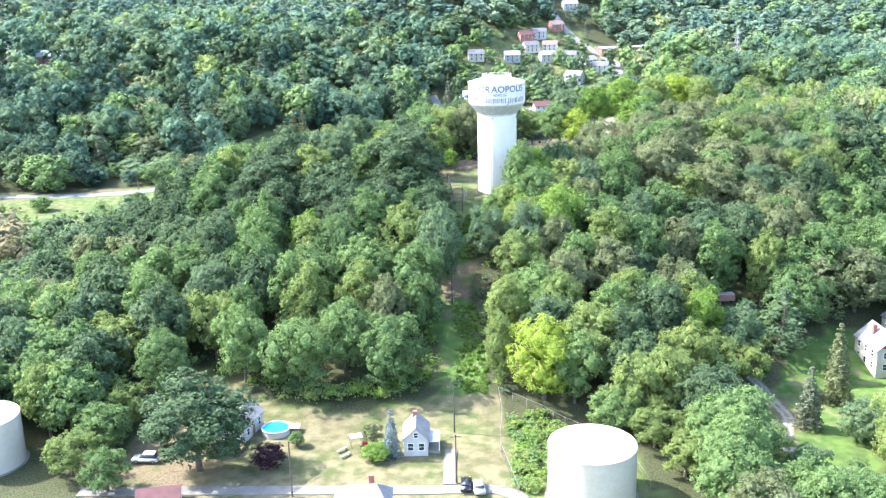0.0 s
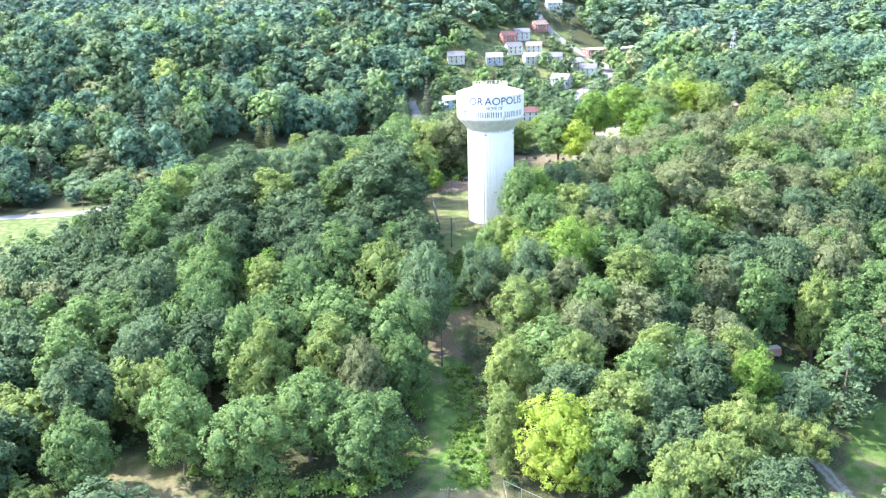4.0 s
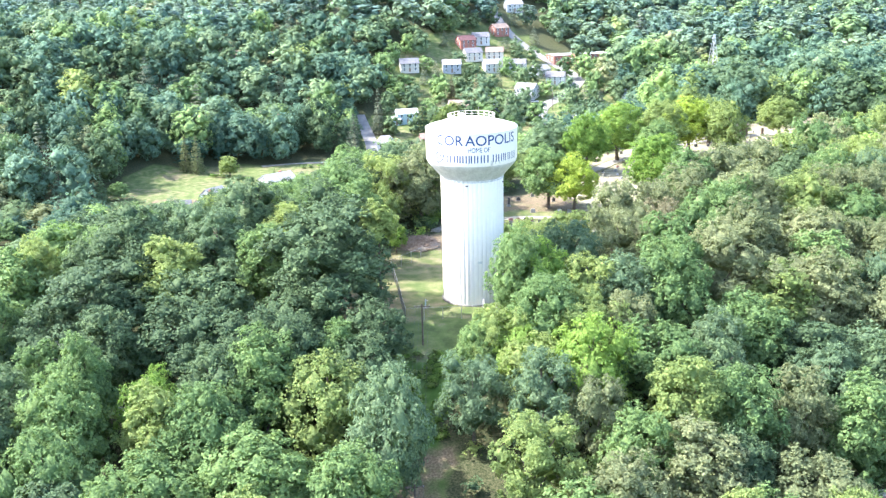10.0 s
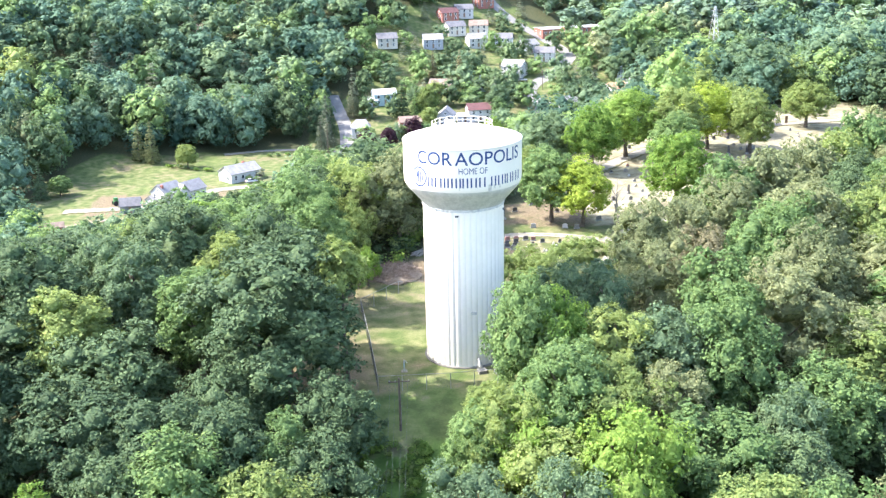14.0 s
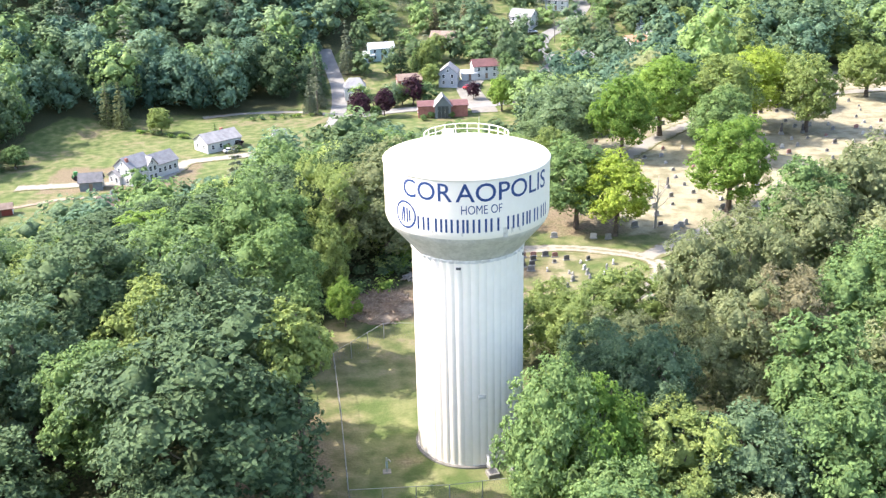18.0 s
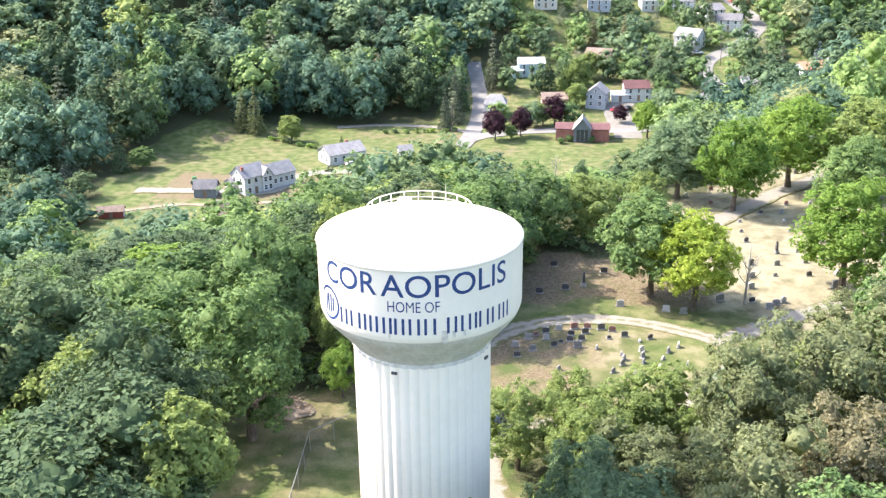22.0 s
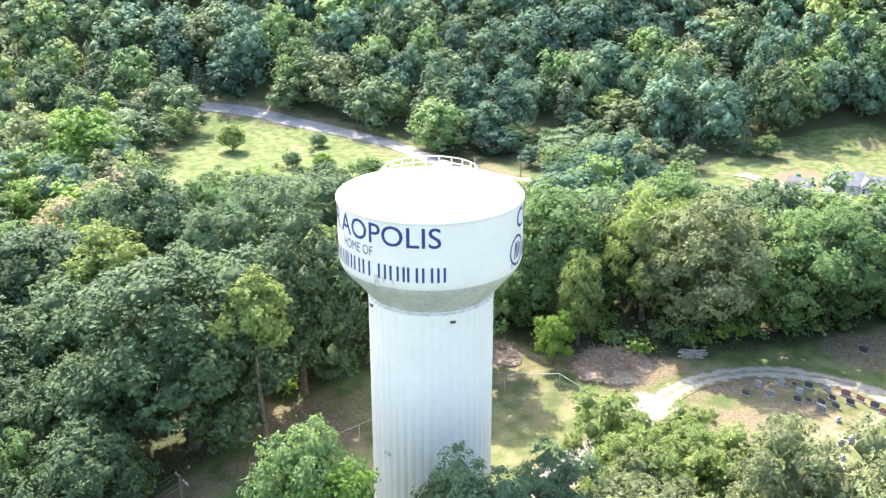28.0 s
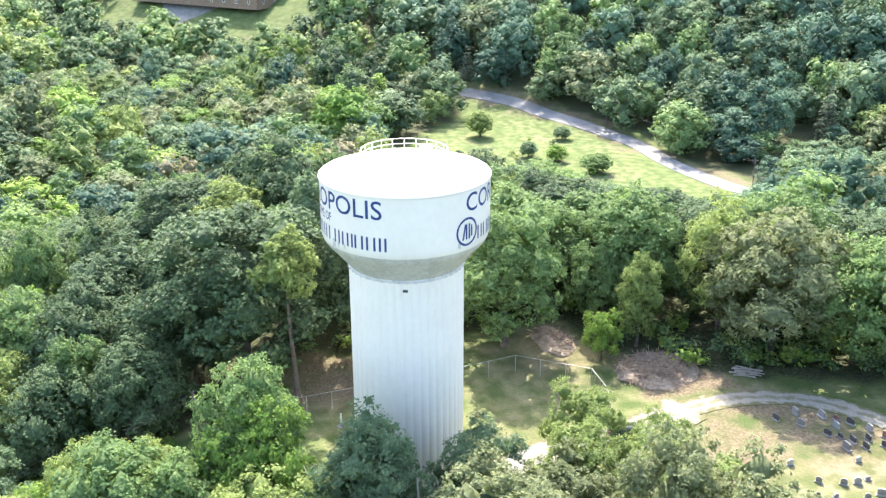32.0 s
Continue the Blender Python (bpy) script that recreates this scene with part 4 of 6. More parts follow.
def headstone(x, y, kind, mat, turn, size, where):
    st = root("headstone", pose(x, y, land(x, y), random.uniform(-3, 3), 0, turn) @ Matrix.Scale(size * 0.8, 4),
              f"{STONE_WORD[mat]} {SHAPE_WORD[kind]} in {where}", "headstone", "headstones")
    for nm, me in zip(("base", "stone"), STONE_MESH[kind, mat]):
        new(nm, me).parent = st


random.seed(11)
ISLAND_A = [(23.7, 311.8), (24.9, 312.6), (26.5, 313.6), (28.4, 314.1), (30, 314.2), (31.7, 314.1), (33, 313.6), (29.7, 312.8), (22.8, 310.7), (25, 310.7), (28, 312.2),
            (25.9, 309), (26.7, 309.9), (27.8, 310.5), (29.2, 310.9), (32.5, 311.5), (34.4, 312.3), (28.7, 309), (21.3, 308.6), (23.4, 307.7), (21.6, 306)]
ISLAND_B = [(36.1, 310.9), (37.4, 311.8), (30.9, 308.6), (33.7, 307.3), (36.1, 308.4), (36.1, 306.8), (38.4, 306.4), (33.6, 304.7), (36.1, 305.3), (33.9, 306), (35, 302.7),
            (34.2, 301.4), (37.8, 303.9), (26.4, 303.1), (29.1, 302.2), (32.5, 302.8), (40.5, 309.8), (39.2, 308.3), (41, 305), (32.5, 297.9)]
for i, (x, y) in enumerate(ISLAND_A):
    headstone(x, y, random.choice((0, 0, 0, 2)), random.choice((0, 1, 1, 1, 2, 0)), random.uniform(-14, 14) + 8, random.uniform(0.9, 1.12), "the grass island")
for i, (x, y) in enumerate(ISLAND_B):
    headstone(x, y, random.choice((1, 2, 1, 0)), random.choice((3, 3, 0, 0, 1)), random.uniform(-25, 25) + 60, random.uniform(0.75, 1.0), "the grass island")
for x, y, k, mt in ((34.5, 321.5, 0, 0), (40.2, 320.2, 0, 3), (42.3, 319.6, 0, 0), (30, 328, 3, 1), (24, 325, 0, 1), (27.5, 326.5, 0, 1), (33, 333, 0, 1), (37, 337, 1, 0), (26, 335, 0, 1), (41, 331, 1, 1), (53.5, 322, 0, 0), (54.5, 323.2, 0, 0)):
    headstone(x, y, k, mt, random.uniform(-10, 10), 1.1, "shade under the trees")
rows_made = 0
for i in range(-4, 26):
    for j in range(0, 22):
        x = 52 + 3.9 * i + random.uniform(-0.7, 0.7) + 0.5 * j
        y = 324 + 4.6 * j + random.uniform(-0.5, 0.5) + 0.35 * i
        if inside(CEMETERY, x, y) and off_line(CROSS_PATH, x, y) > 2.6 and off_line(SPUR, x, y) > 3 and random.random() < 0.62 and rows_made < 190:
            rows_made += 1
            headstone(x, y, random.choices((0, 1, 2, 3), (5, 4, 4, 0.5))[0], random.choices((0, 1, 2, 3), (5, 2, 1.5, 2))[0], 25 + random.uniform(-12, 12), random.uniform(0.85, 1.3), "dry cemetery grass")


# ---- cars ----
def car(x, y, turn, paint_key, label, suv=True, lift=0.0):
    L, W, H = (4.8, 1.9, 1.75) if suv else (4.5, 1.8, 1.45)
    z = land(x, y) + 0.16 + lift
    c = root("car", pose(x, y, z, 0, 0, turn), label, "car", "parked cars")

    def hull(prof, half, name, mat, parent, taper=0.0):
        bm = bmesh.new()
        a = [bm.verts.new((px, -half + taper * max(0, pz - 0.9), pz)) for px, pz in prof]
        b = [bm.verts.new((px, half - taper * max(0, pz - 0.9), pz)) for px, pz in prof]
        bm.faces.new(a)
        bm.faces.new(list(reversed(b)))
        n = len(prof)
        for k in range(n):
            bm.faces.new((a[(k + 1) % n], a[k], b[k], b[(k + 1) % n]))
        bmesh.ops.recalc_face_normals(bm, faces=bm.faces)
        bmesh.ops.bevel(bm, geom=list(bm.edges), offset=0.06, segments=2, affect="EDGES")
        return part(name, bm, mat, parent, smooth=True)
    l = L / 2
    hull([(-l, 0.35), (l, 0.35), (l, 0.72), (l - 0.15, 0.85), (l - 1.25, 0.98), (-l + 0.1, 1.0), (-l, 0.8)], W / 2, "body", CAR[paint_key], c)
    back = -l + (0.15 if suv else 0.75)
    hull([(back, 0.96), (l - 1.3, 0.96), (l - 2.0, H - 0.06), (l - 2.3, H), (back + 0.5, H), (back + 0.25, H - 0.08)], W / 2 - 0.06, "cabin", GLASS, c, 0.16)
    hull([(back + 0.35, H - 0.05), (l - 2.05, H - 0.05), (l - 2.35, H + 0.02), (back + 0.55, H + 0.02)], W / 2 - 0.17, "roof_panel", CAR[paint_key], c)
    for sx in (-l + 0.85, l - 0.9):
        for sy in (-W / 2 + 0.1, W / 2 - 0.1):
            bm = bmesh.new()
            tube(bm, [(sx, sy - 0.11, 0.34), (sx, sy + 0.11, 0.34)], [0.34, 0.34], 14)
            wh = part("wheel", bm, RUBBER, c)
            bm = bmesh.new()
            tube(bm, [(sx, sy - 0.12, 0.34), (sx, sy + 0.12, 0.34)], [0.19, 0.19], 10)
            part("rim", bm, GALV, wh)
    for sy in (-W / 2 + 0.3, W / 2 - 0.3):
        part("headlight", box_bm(l - 0.12, sy - 0.18, 0.66, l + 0.012, sy + 0.18, 0.78, 0.02), TRIM, c)
        part("tail_light", box_bm(-l - 0.012, sy - 0.15, 0.72, -l + 0.1, sy + 0.15, 0.92, 0.02), WALL["red"], c)


car(19.6, 290.6, 78, "black", "dark blue-black car parked on the tower drive", True, 0.05)
car(2.9, 150.4, 88, "black", "black car parked on the street", False, 0.0)
car(5.0, 149.4, 92, "white", "white car parked on the street", False, 0.0)
car(-53.5, 162.2, 175, "white", "white car parked on bare soil", True)
car(49.5, 556.5, 60, "red", "red car beside the grey house", False)
car(54, 558, 75, "black", "dark car on the paved lot", False)
car(92, 582, 50, "silver", "silver car on the hill road", False)
car(97, 578, 20, "red", "red car beside the white house", False)
car(86, 620, 10, "white", "white car by the roadside house", False)
car(-32, 486.5, 20, "silver", "silver car by the white bungalow", False)


# ---- houses ----
def house(x, y, turn, w, d, hw, hr, wall, roof, label, front=3, storeys=1, name="house", eave=0.35, chimney=None, porch=False, hip=False, roof_mat=None, gable_win=1, door=True, parent=None, sink=1.0, garage=0):
    """A gabled house: ridge along local x, front towards local -y."""
    z = land(x, y)
    h = parent or root(name, pose(x, y, z, 0, 0, turn), label, "house")
    off = Matrix.Identity(4) if parent is None else parent.matrix_world.inverted() @ pose(x, y, parent.matrix_world.translation.z, 0, 0, turn)

    def put(ob):
        ob.matrix_local = off
        return ob
    wm = WALL[wall]
    bm = bmesh.new()
    X, Y = w / 2, d / 2
    inset = X * 0.55 if hip else 0.0
    lo = [bm.verts.new(c) for c in ((-X, -Y, -sink), (X, -Y, -sink), (X, Y, -sink), (-X, Y, -sink))]
    hi = [bm.verts.new(c) for c in ((-X, -Y, hw), (X, -Y, hw), (X, Y, hw), (-X, Y, hw))]
    for k in range(4):
        bm.faces.new((lo[k], lo[(k + 1) % 4], hi[(k + 1) % 4], hi[k]))
    if hip:
        bm.faces.new(hi)
    else:
        t0, t1 = bm.verts.new((-X, 0, hw + hr)), bm.verts.new((X, 0, hw + hr))
        bm.faces.new((hi[1], hi[2], t1))
        bm.faces.new((hi[3], hi[0], t0))
        bm.faces.new((hi[0], hi[1], t1, t0))
        bm.faces.new((hi[2], hi[3], t0, t1))
    put(part("wall", bm, wm, h))
    # roof slabs with thickness and overhang
    slope = hr / Y
    th = 0.16
    for s in (-1, 1):
        bm = bmesh.new()
        e = eave
        pts = [(-X - e, s * (Y + e), hw - slope * e), (X + e, s * (Y + e), hw - slope * e), (X + e - inset, 0, hw + hr), (-X - e + inset, 0, hw + hr)]
        a = [bm.verts.new((px, py, pz + 0.03)) for px, py, pz in pts]
        b = [bm.verts.new((px, py, pz + 0.03 + th)) for px, py, pz in pts]
        bm.faces.new(a)
        bm.faces.new(b)
        for k in range(4):
            bm.faces.new((a[k], a[(k + 1) % 4], b[(k + 1) % 4], b[k]))
        bmesh.ops.recalc_face_normals(bm, faces=bm.faces)
        put(part("roof", bm, ROOF[roof] if roof_mat is None else roof_mat, h))
    if hip:
        for s in (-1, 1):
            bm = bmesh.new()
            e = eave
            pts = [(s * (X + e), -Y - e, hw - slope * e), (s * (X + e), Y + e, hw - slope * e), (s * (X + e - inset), 0, hw + hr)]
            a = [bm.verts.new((px, py, pz + 0.03)) for px, py, pz in pts]
            b = [bm.verts.new((px, py, pz + 0.19)) for px, py, pz in pts]
            bm.faces.new(a)
            bm.faces.new(b)
            for k in range(3):
                bm.faces.new((a[k], a[(k + 1) % 3], b[(k + 1) % 3], b[k]))
            bmesh.ops.recalc_face_normals(bm, faces=bm.faces)
            put(part("roof", bm, ROOF[roof], h))

    def window(cx, cz, face, ww=0.95, wh=1.3, kind="window"):
        # face 0 front, 1 right, 2 back, 3 left
        fr = bmesh.new()
        for b4 in ((-ww / 2 - 0.1, -wh / 2 - 0.1, ww / 2 + 0.1, -wh / 2), (-ww / 2 - 0.1, wh / 2, ww / 2 + 0.1, wh / 2 + 0.1),
                   (-ww / 2 - 0.1, -wh / 2, -ww / 2, wh / 2), (ww / 2, -wh / 2, ww / 2 + 0.1, wh / 2), (-ww / 2, -0.03, ww / 2, 0.03)):
            box(fr, b4[0], -0.08, b4[1], b4[2], 0.02, b4[3])
        place = (Matrix.Translation((cx, -Y, cz)), pose(X, cx, cz, 0, 0, 90), pose(cx, Y, cz, 0, 0, 180), pose(-X, cx, cz, 0, 0, -90))[face]
        f = part("window", fr, TRIM, h)
        f.matrix_local = off @ place
        part("pane", box_bm(-ww / 2, -0.035, -wh / 2, ww / 2, 0.0, wh / 2), GLASS, f)
    for st in range(storeys):
        cz = hw * (st + 0.55) / storeys
        for face in (0, 2):
            for k in range(front):
                cx = (k - (front - 1) / 2) * (w / (front + 0.3))
                if face == 0 and st == 0 and door and k == front // 2:
                    continue
                window(cx, cz, face)
        for face in (1, 3):
            for s in (-1, 1):
                window(s * d * 0.23, cz, face)
    if gable_win and not hip and hr > 1.6:
        for face in (1, 3):
            window(0, hw + hr * 0.35, face, 0.7, 0.9)
    if door:
        k = front // 2
        cx = (k - (front - 1) / 2) * (w / (front + 0.3))
        dr = put(part("door", box_bm(cx - 0.48, -Y - 0.06, -0.1, cx + 0.48, -Y + 0.05, 2.05, 0.02), WALL["brown"], h))
    if chimney:
        px, py, top, cm = chimney
        put(part("chimney", box_bm(px - 0.4, py - 0.4, -sink if abs(py) >= Y or abs(px) >= X else hw, px + 0.4, py + 0.4, top, 0.03), cm, h, "brick chimney"))
    if porch:
        pr = put(part("porch_roof", box_bm(-X * 0.7, -Y - 2.0, 2.45, X * 0.7, -Y - 0.02, 2.62, 0.03), ROOF[roof], h))
        for px in (-X * 0.65, 0.0, X * 0.65):
            put(part("porch_post", box_bm(px - 0.07, -Y - 1.9, -sink, px + 0.07, -Y - 1.76, 2.46), TRIM, h))
        put(part("porch_deck", box_bm(-X * 0.7, -Y - 2.0, -sink, X * 0.7, -Y - 0.02, 0.25), WOOD_GREY, h))
    return h


# south yard
gh = house(-5.6, 165.3, 90, 6.6, 4.2, 3.3, 2.1, "white", "grey", "small white gabled house with a grey shingle roof", 2, 1, chimney=(2.2, 0.2, 6.2, WALL["brick"]))
pr = part("side_porch", box_bm(-2.4, -4.2, 2.2, 2.0, -2.12, 2.38), ROOF["white"], gh, "flat white side porch roof")
part("porch_deck", box_bm(-2.4, -4.2, -1.0, 2.0, -2.12, 0.5), WOOD_GREY, gh)
for px in (-2.3, -0.2, 1.9):
    part("porch_post", box_bm(px - 0.06, -4.15, 0.4, px + 0.06, -4.03, 2.22), TRIM, gh)
house(-13.5, 141.5, 0, 8.5, 7.0, 3.4, 2.6, "white", "grey", "grey hip-roofed house with a brick chimney", 3, 1, chimney=(1.4, 1.0, 7.2, WALL["brick"]), hip=True)
house(-47.0, 147.0, 10, 6.5, 5.0, 2.0, 1.3, "brown", "red", "low dark-red-roofed outbuilding beside the street", 2, 1, name="outbuilding")
house(-38.5, 173.0, 75, 8.0, 5.0, 3.0, 1.8, "white", "grey", "white cottage under a big shade tree", 3, 1)
eh = house(95.5, 206.0, 94, 10.0, 7.4, 5.2, 3.1, "cream", "grey", "cream two-storey house with a red gable", 3, 2, chimney=(1.0, 1.6, 9.0, WALL["brick"]))
bm = bmesh.new()
tri = [[bm.verts.new((x, y, z)) for y, z in ((-3.0, 5.7), (3.0, 5.7), (0.0, 8.25))] for x in (-5.03, -5.12)]
for f in (tri[0], tri[1][::-1]):
    bm.faces.new(f)
for k in range(3):
    bm.faces.new((tri[0][k], tri[1][k], tri[1][(k + 1) % 3], tri[0][(k + 1) % 3]))
part("gable_panel", bm, WALL["red"], eh, "dark red shingled gable")
part("porch_roof", box_bm(-7.4, -4.2, 2.5, -5.15, 1.4, 2.7), ROOF["white"], eh)
for py in (-4.0, -1.4, 1.2):
    part("porch_post", box_bm(-7.3, py - 0.08, -1.0, -7.14, py + 0.08, 2.5), TRIM, eh)
house(104.5, 215.0, 90, 9.0, 7.0, 5.0, 2.6, "cream", "dark", "cream rear wing with a dark shingle roof", 2, 2, name="house")
# meadow
bh = house(-56.0, 460.5, 50, 7.4, 6.8, 5.0, 2.6, "white", "grey", "large white two-storey house with grey gables", 3, 2, chimney=(-2.9, -1.2, 7.6, WALL["brick"]))
house(-50.0, 467.5, 50, 8.0, 6.4, 3.9, 2.4, "white", "grey", "", 4, 1, parent=bh, door=False)
house(-53.2, 462.8, 140, 6.4, 3.4, 4.6, 2.1, "white", "grey", "", 2, 2, parent=bh, door=False)
house(-60.2, 460.0, 50, 3.2, 4.6, 2.5, 1.4, "white", "grey", "", 1, 1, parent=bh, door=False)
house(-66.6, 455.6, 5, 6.0, 4.2, 2.6, 1.9, "dark", "dark", "slate-grey garden shed with a dark gable roof", 1, 1, name="shed", gable_win=0)
house(-85.4, 436.2, 14, 6.2, 2.8, 1.9, 1.0, "red", "brown", "low dark red shed in the meadow", 1, 1, name="shed", gable_win=0)
house(-57.0, 434.5, 30, 6.2, 5.2, 2.5, 2.0, "cream", "brown", "brown-roofed house half hidden by trees", 3, 1, chimney=(0.8, 0.8, 5.2, WALL["dark"]))
house(-36.4, 493.0, 38, 12.0, 8.0, 3.2, 2.2, "white", "grey", "white bungalow with a grey roof", 4, 1, chimney=(2.0, 0.6, 6.0, WALL["brick"]))
house(-17.8, 498.5, 20, 4.0, 3.4, 2.2, 1.4, "white", "grey", "small white garden shed with a grey roof", 1, 1, name="shed", gable_win=0)
# village
ch = house(37.0, 524.5, -2, 17.0, 9.0, 3.9, 0.7, "brick", "red", "red brick chapel with a low dark roof and glazed gable", 0, 1, name="chapel", door=False, gable_win=0)
house(36.8, 521.6, 88, 6.5, 5.4, 4.4, 3.2, "dark", "grey", "", 0, 1, parent=ch, door=False, gable_win=0, eave=0.5)
for k in range(3):
    part("glazing", box_bm(-1.9 + 1.3 * k, -6.35, 0.2, -0.8 + 1.3 * k, -6.22, 4.2), GLASS, ch)
house(7.4, 552.0, 0, 7.5, 7.0, 4.6, 2.8, "white", "grey", "white foursquare house with a pyramid roof", 3, 2, hip=True, porch=True)
house(19.0, 595.0, 8, 10.0, 7.0, 4.6, 1.8, "teal", "white", "pale blue house with a white metal roof", 3, 2)
house(13.8, 592.5, 8, 4.0, 5.0, 2.6, 1.2, "teal", "white", "pale blue lean-to with a white roof", 1, 1, name="outbuilding")
house(46.0, 607.5, -20, 10.0, 8.0, 3.6, 2.6, "brown", "brown", "brown house with a brown shingle roof", 3, 1)
house(28.0, 561.5, 5, 9.0, 6.5, 3.0, 1.8, "brick", "brown", "brick house behind purple maples", 3, 1)
house(43.4, 562.5, 78, 8.5, 7.0, 4.8, 2.8, "grey", "grey", "grey gabled house with a white porch", 3, 2)
house(58.0, 569.0, 5, 10.0, 7.0, 4.6, 2.2, "white", "red", "white house with a dark red roof", 3, 2)
house(51.5, 567.5, 5, 6.0, 5.5, 2.4, 0.9, "white", "white", "white garage with a pale roof", 1, 1, name="garage")
house(84.0, 630.5, -35, 10.5, 8.0, 4.6, 2.8, "white", "grey", "white house beside the winding road", 3, 2, porch=True)
house(99.5, 574.5, 15, 9.0, 7.0, 4.4, 2.4, "white", "grey", "white house below the road", 3, 2)
house(106.0, 580.0, 60, 7.0, 6.0, 3.0, 2.0, "white", "dark", "white cottage with a dark roof", 2, 1)
house(124.5, 595.5, 25, 10.0, 7.5, 3.2, 2.2, "white", "orange", "white house with a terracotta roof", 3, 1)
house(136.0, 600.0, -10, 9.0, 7.0, 4.2, 2.4, "white", "grey", "white gabled house by the lawn", 3, 2)
for i, (x, y, t, wl, rf) in enumerate(((72, 678, 10, "white", "grey"), (87, 683, -15, "white", "dark"), (60, 706, 20, "brick", "red"), (70, 716, 0, "white", "dark"), (24, 659, 5, "cream", "dark"),
                                       (84, 737, 25, "brick", "brown"), (76, 698, -10, "cream", "brown"), (98, 672, 30, "white", "grey"), (-45, 588, 10, "brown", "brown"), (-70, 652, 0, "brown", "brown"),
                                       (62, 690, 15, "cream", "dark"), (48, 668, 0, "grey", "grey"), (104, 655, -20, "white", "dark"))):
    house(x, y, t, 10.0, 7.5, 4.2, 2.4, wl, rf, f"distant {wl} house with a {rf} roof among trees", 3, 2)
house(136, 703, 12, 26, 11, 6.0, 0.5, "brick", "white", "long flat-roofed brick school building", 8, 2, name="school", gable_win=0)
house(116, 706, 12, 12, 12, 4.4, 0.5, "brick", "white", "low brick school wing with a pale roof", 4, 1, name="school_wing", gable_win=0)
house(-206, 547, 12, 14, 9, 5.5, 2.6, "brick", "white", "brick house with a pale roof on the hill", 4, 2)
for x, y, wl, rf in ((-236, 560, "white", "grey"), (-180, 672, "white", "dark"), (-160, 676, "cream", "orange"), (-134, 870, "white", "red"), (-112, 872, "white", "grey"), (100, 784, "white", "grey"),
                     (-210, 900, "white", "grey"), (-60, 905, "white", "dark"), (-20, 990, "grey", "grey"), (-330, 840, "white", "grey"), (-300, 1000, "cream", "brown"), (60, 1100, "white", "grey")):
    house(x, y, 8, 11, 8, 4.6, 2.4, wl, rf, f"distant {wl} house with a {rf} roof on the hillside", 3, 2)
wb = house(-400, 296, 42.4, 74, 18, 3.6, 0.5, "brown", "white", "long low brown building with a pale flat roof", 10, 1, name="works_building", gable_win=0)
house(-404, 312, 42.4, 64, 16, 6.4, 0.5, "brown", "white", "", 8, 1, parent=wb, gable_win=0, door=False)
house(112.5, 408.0, 20, 5.0, 6.0, 3.4, 1.0, "brown", "brown", "small stone mausoleum with a brown roof", 0, 1, name="mausoleum", gable_win=0)


# ---- yard things ----
def pool(x, y):
    z = land(x, y)
    po = root("swimming_pool", pose(x, y, z), "round above-ground pool with bright turquoise water", "pool")
    part("wall", lathe(bmesh.new(), [(2.6, -0.5), (2.6, 1.2), (2.75, 1.22), (2.75, 1.28), (2.5, 1.28), (2.5, 0.1)], 40), WALL["white"], po)
    part("water", lathe(bmesh.new(), [(2.5, 1.05), (0.01, 1.05)], 40), POOL_WATER, po)
    part("deck", box_bm(2.4, -0.4, 0.95, 4.4, 1.6, 1.15, 0.02), TRIM, po)
    for px, py in ((2.9, -0.2), (4.2, -0.2), (4.2, 1.4)):
        part("deck_post", box_bm(px - 0.06, py - 0.06, -0.5, px + 0.06, py + 0.06, 0.96), WOOD_GREY, po)


pool(-32.0, 172.5)


def bench_set(x, y):
    z = land(x, y)
    tb = root("picnic_bench", pose(x, y, z, 0, 0, 50), "weathered wooden picnic bench on the lawn", "bench")
    part("seat", box_bm(-1.2, -0.25, 0.42, 1.2, 0.25, 0.5), WOOD_GREY, tb)
    for s in (-0.9, 0.9):
        part("leg", box_bm(s - 0.06, -0.22, -0.1, s + 0.06, 0.22, 0.43), WOOD_GREY, tb)


bench_set(-19.0, 164.5)
bench_set(-18.2, 162.4)


def play_hut(x, y):
    z = land(x, y)
    ph = root("play_hut", pose(x, y, z, 0, 0, 15), "small play hut with a white canopy and red slide", "play hut")
    part("canopy", box_bm(-1.1, -0.9, 1.9, 1.1, 0.9, 2.0, 0.03), TRIM, ph)
    for px in (-1, 1):
        for py in (-0.8, 0.8):
            part("post", box_bm(px - 0.05, py - 0.05, -0.2, px + 0.05, py + 0.05, 1.92), WOOD_GREY, ph)
    part("slide", box_bm(1.0, -0.9, 0.2, 2.0, -0.3, 0.9, 0.08), CAR["red"], ph)


play_hut(-16.6, 166.6)
CAMPER_PINK = surface("faded_red_paint", (0.30, 0.15, 0.13), (0.42, 0.24, 0.21), 0.8, 0.6, bump=0.05)
cv = root("camper", pose(65.4, 222.4, land(65.4, 222.4), 0, 0, 5), "faded red camper body with pale roof on grass", "camper")
part("body", box_bm(-2.0, -1.0, 0.4, 2.0, 1.0, 2.1, 0.25), CAMPER_PINK, cv)
part("roof", box_bm(-1.85, -0.85, 2.08, 1.85, 0.85, 2.2, 0.06), WALL["cream"], cv, "pale roof panel")
for s in (-1.0, 1.0):
    bm = bmesh.new()
    tube(bm, [(s, -1.02, 0.32), (s, 1.02, 0.32)], [0.32, 0.32], 12)
    part("wheel", bm, RUBBER, cv)
tr = root("tractor", pose(-72.5, 465.0, land(-72.5, 465), 0, 0, 30), "green farm tractor with dark tyres", "tractor")
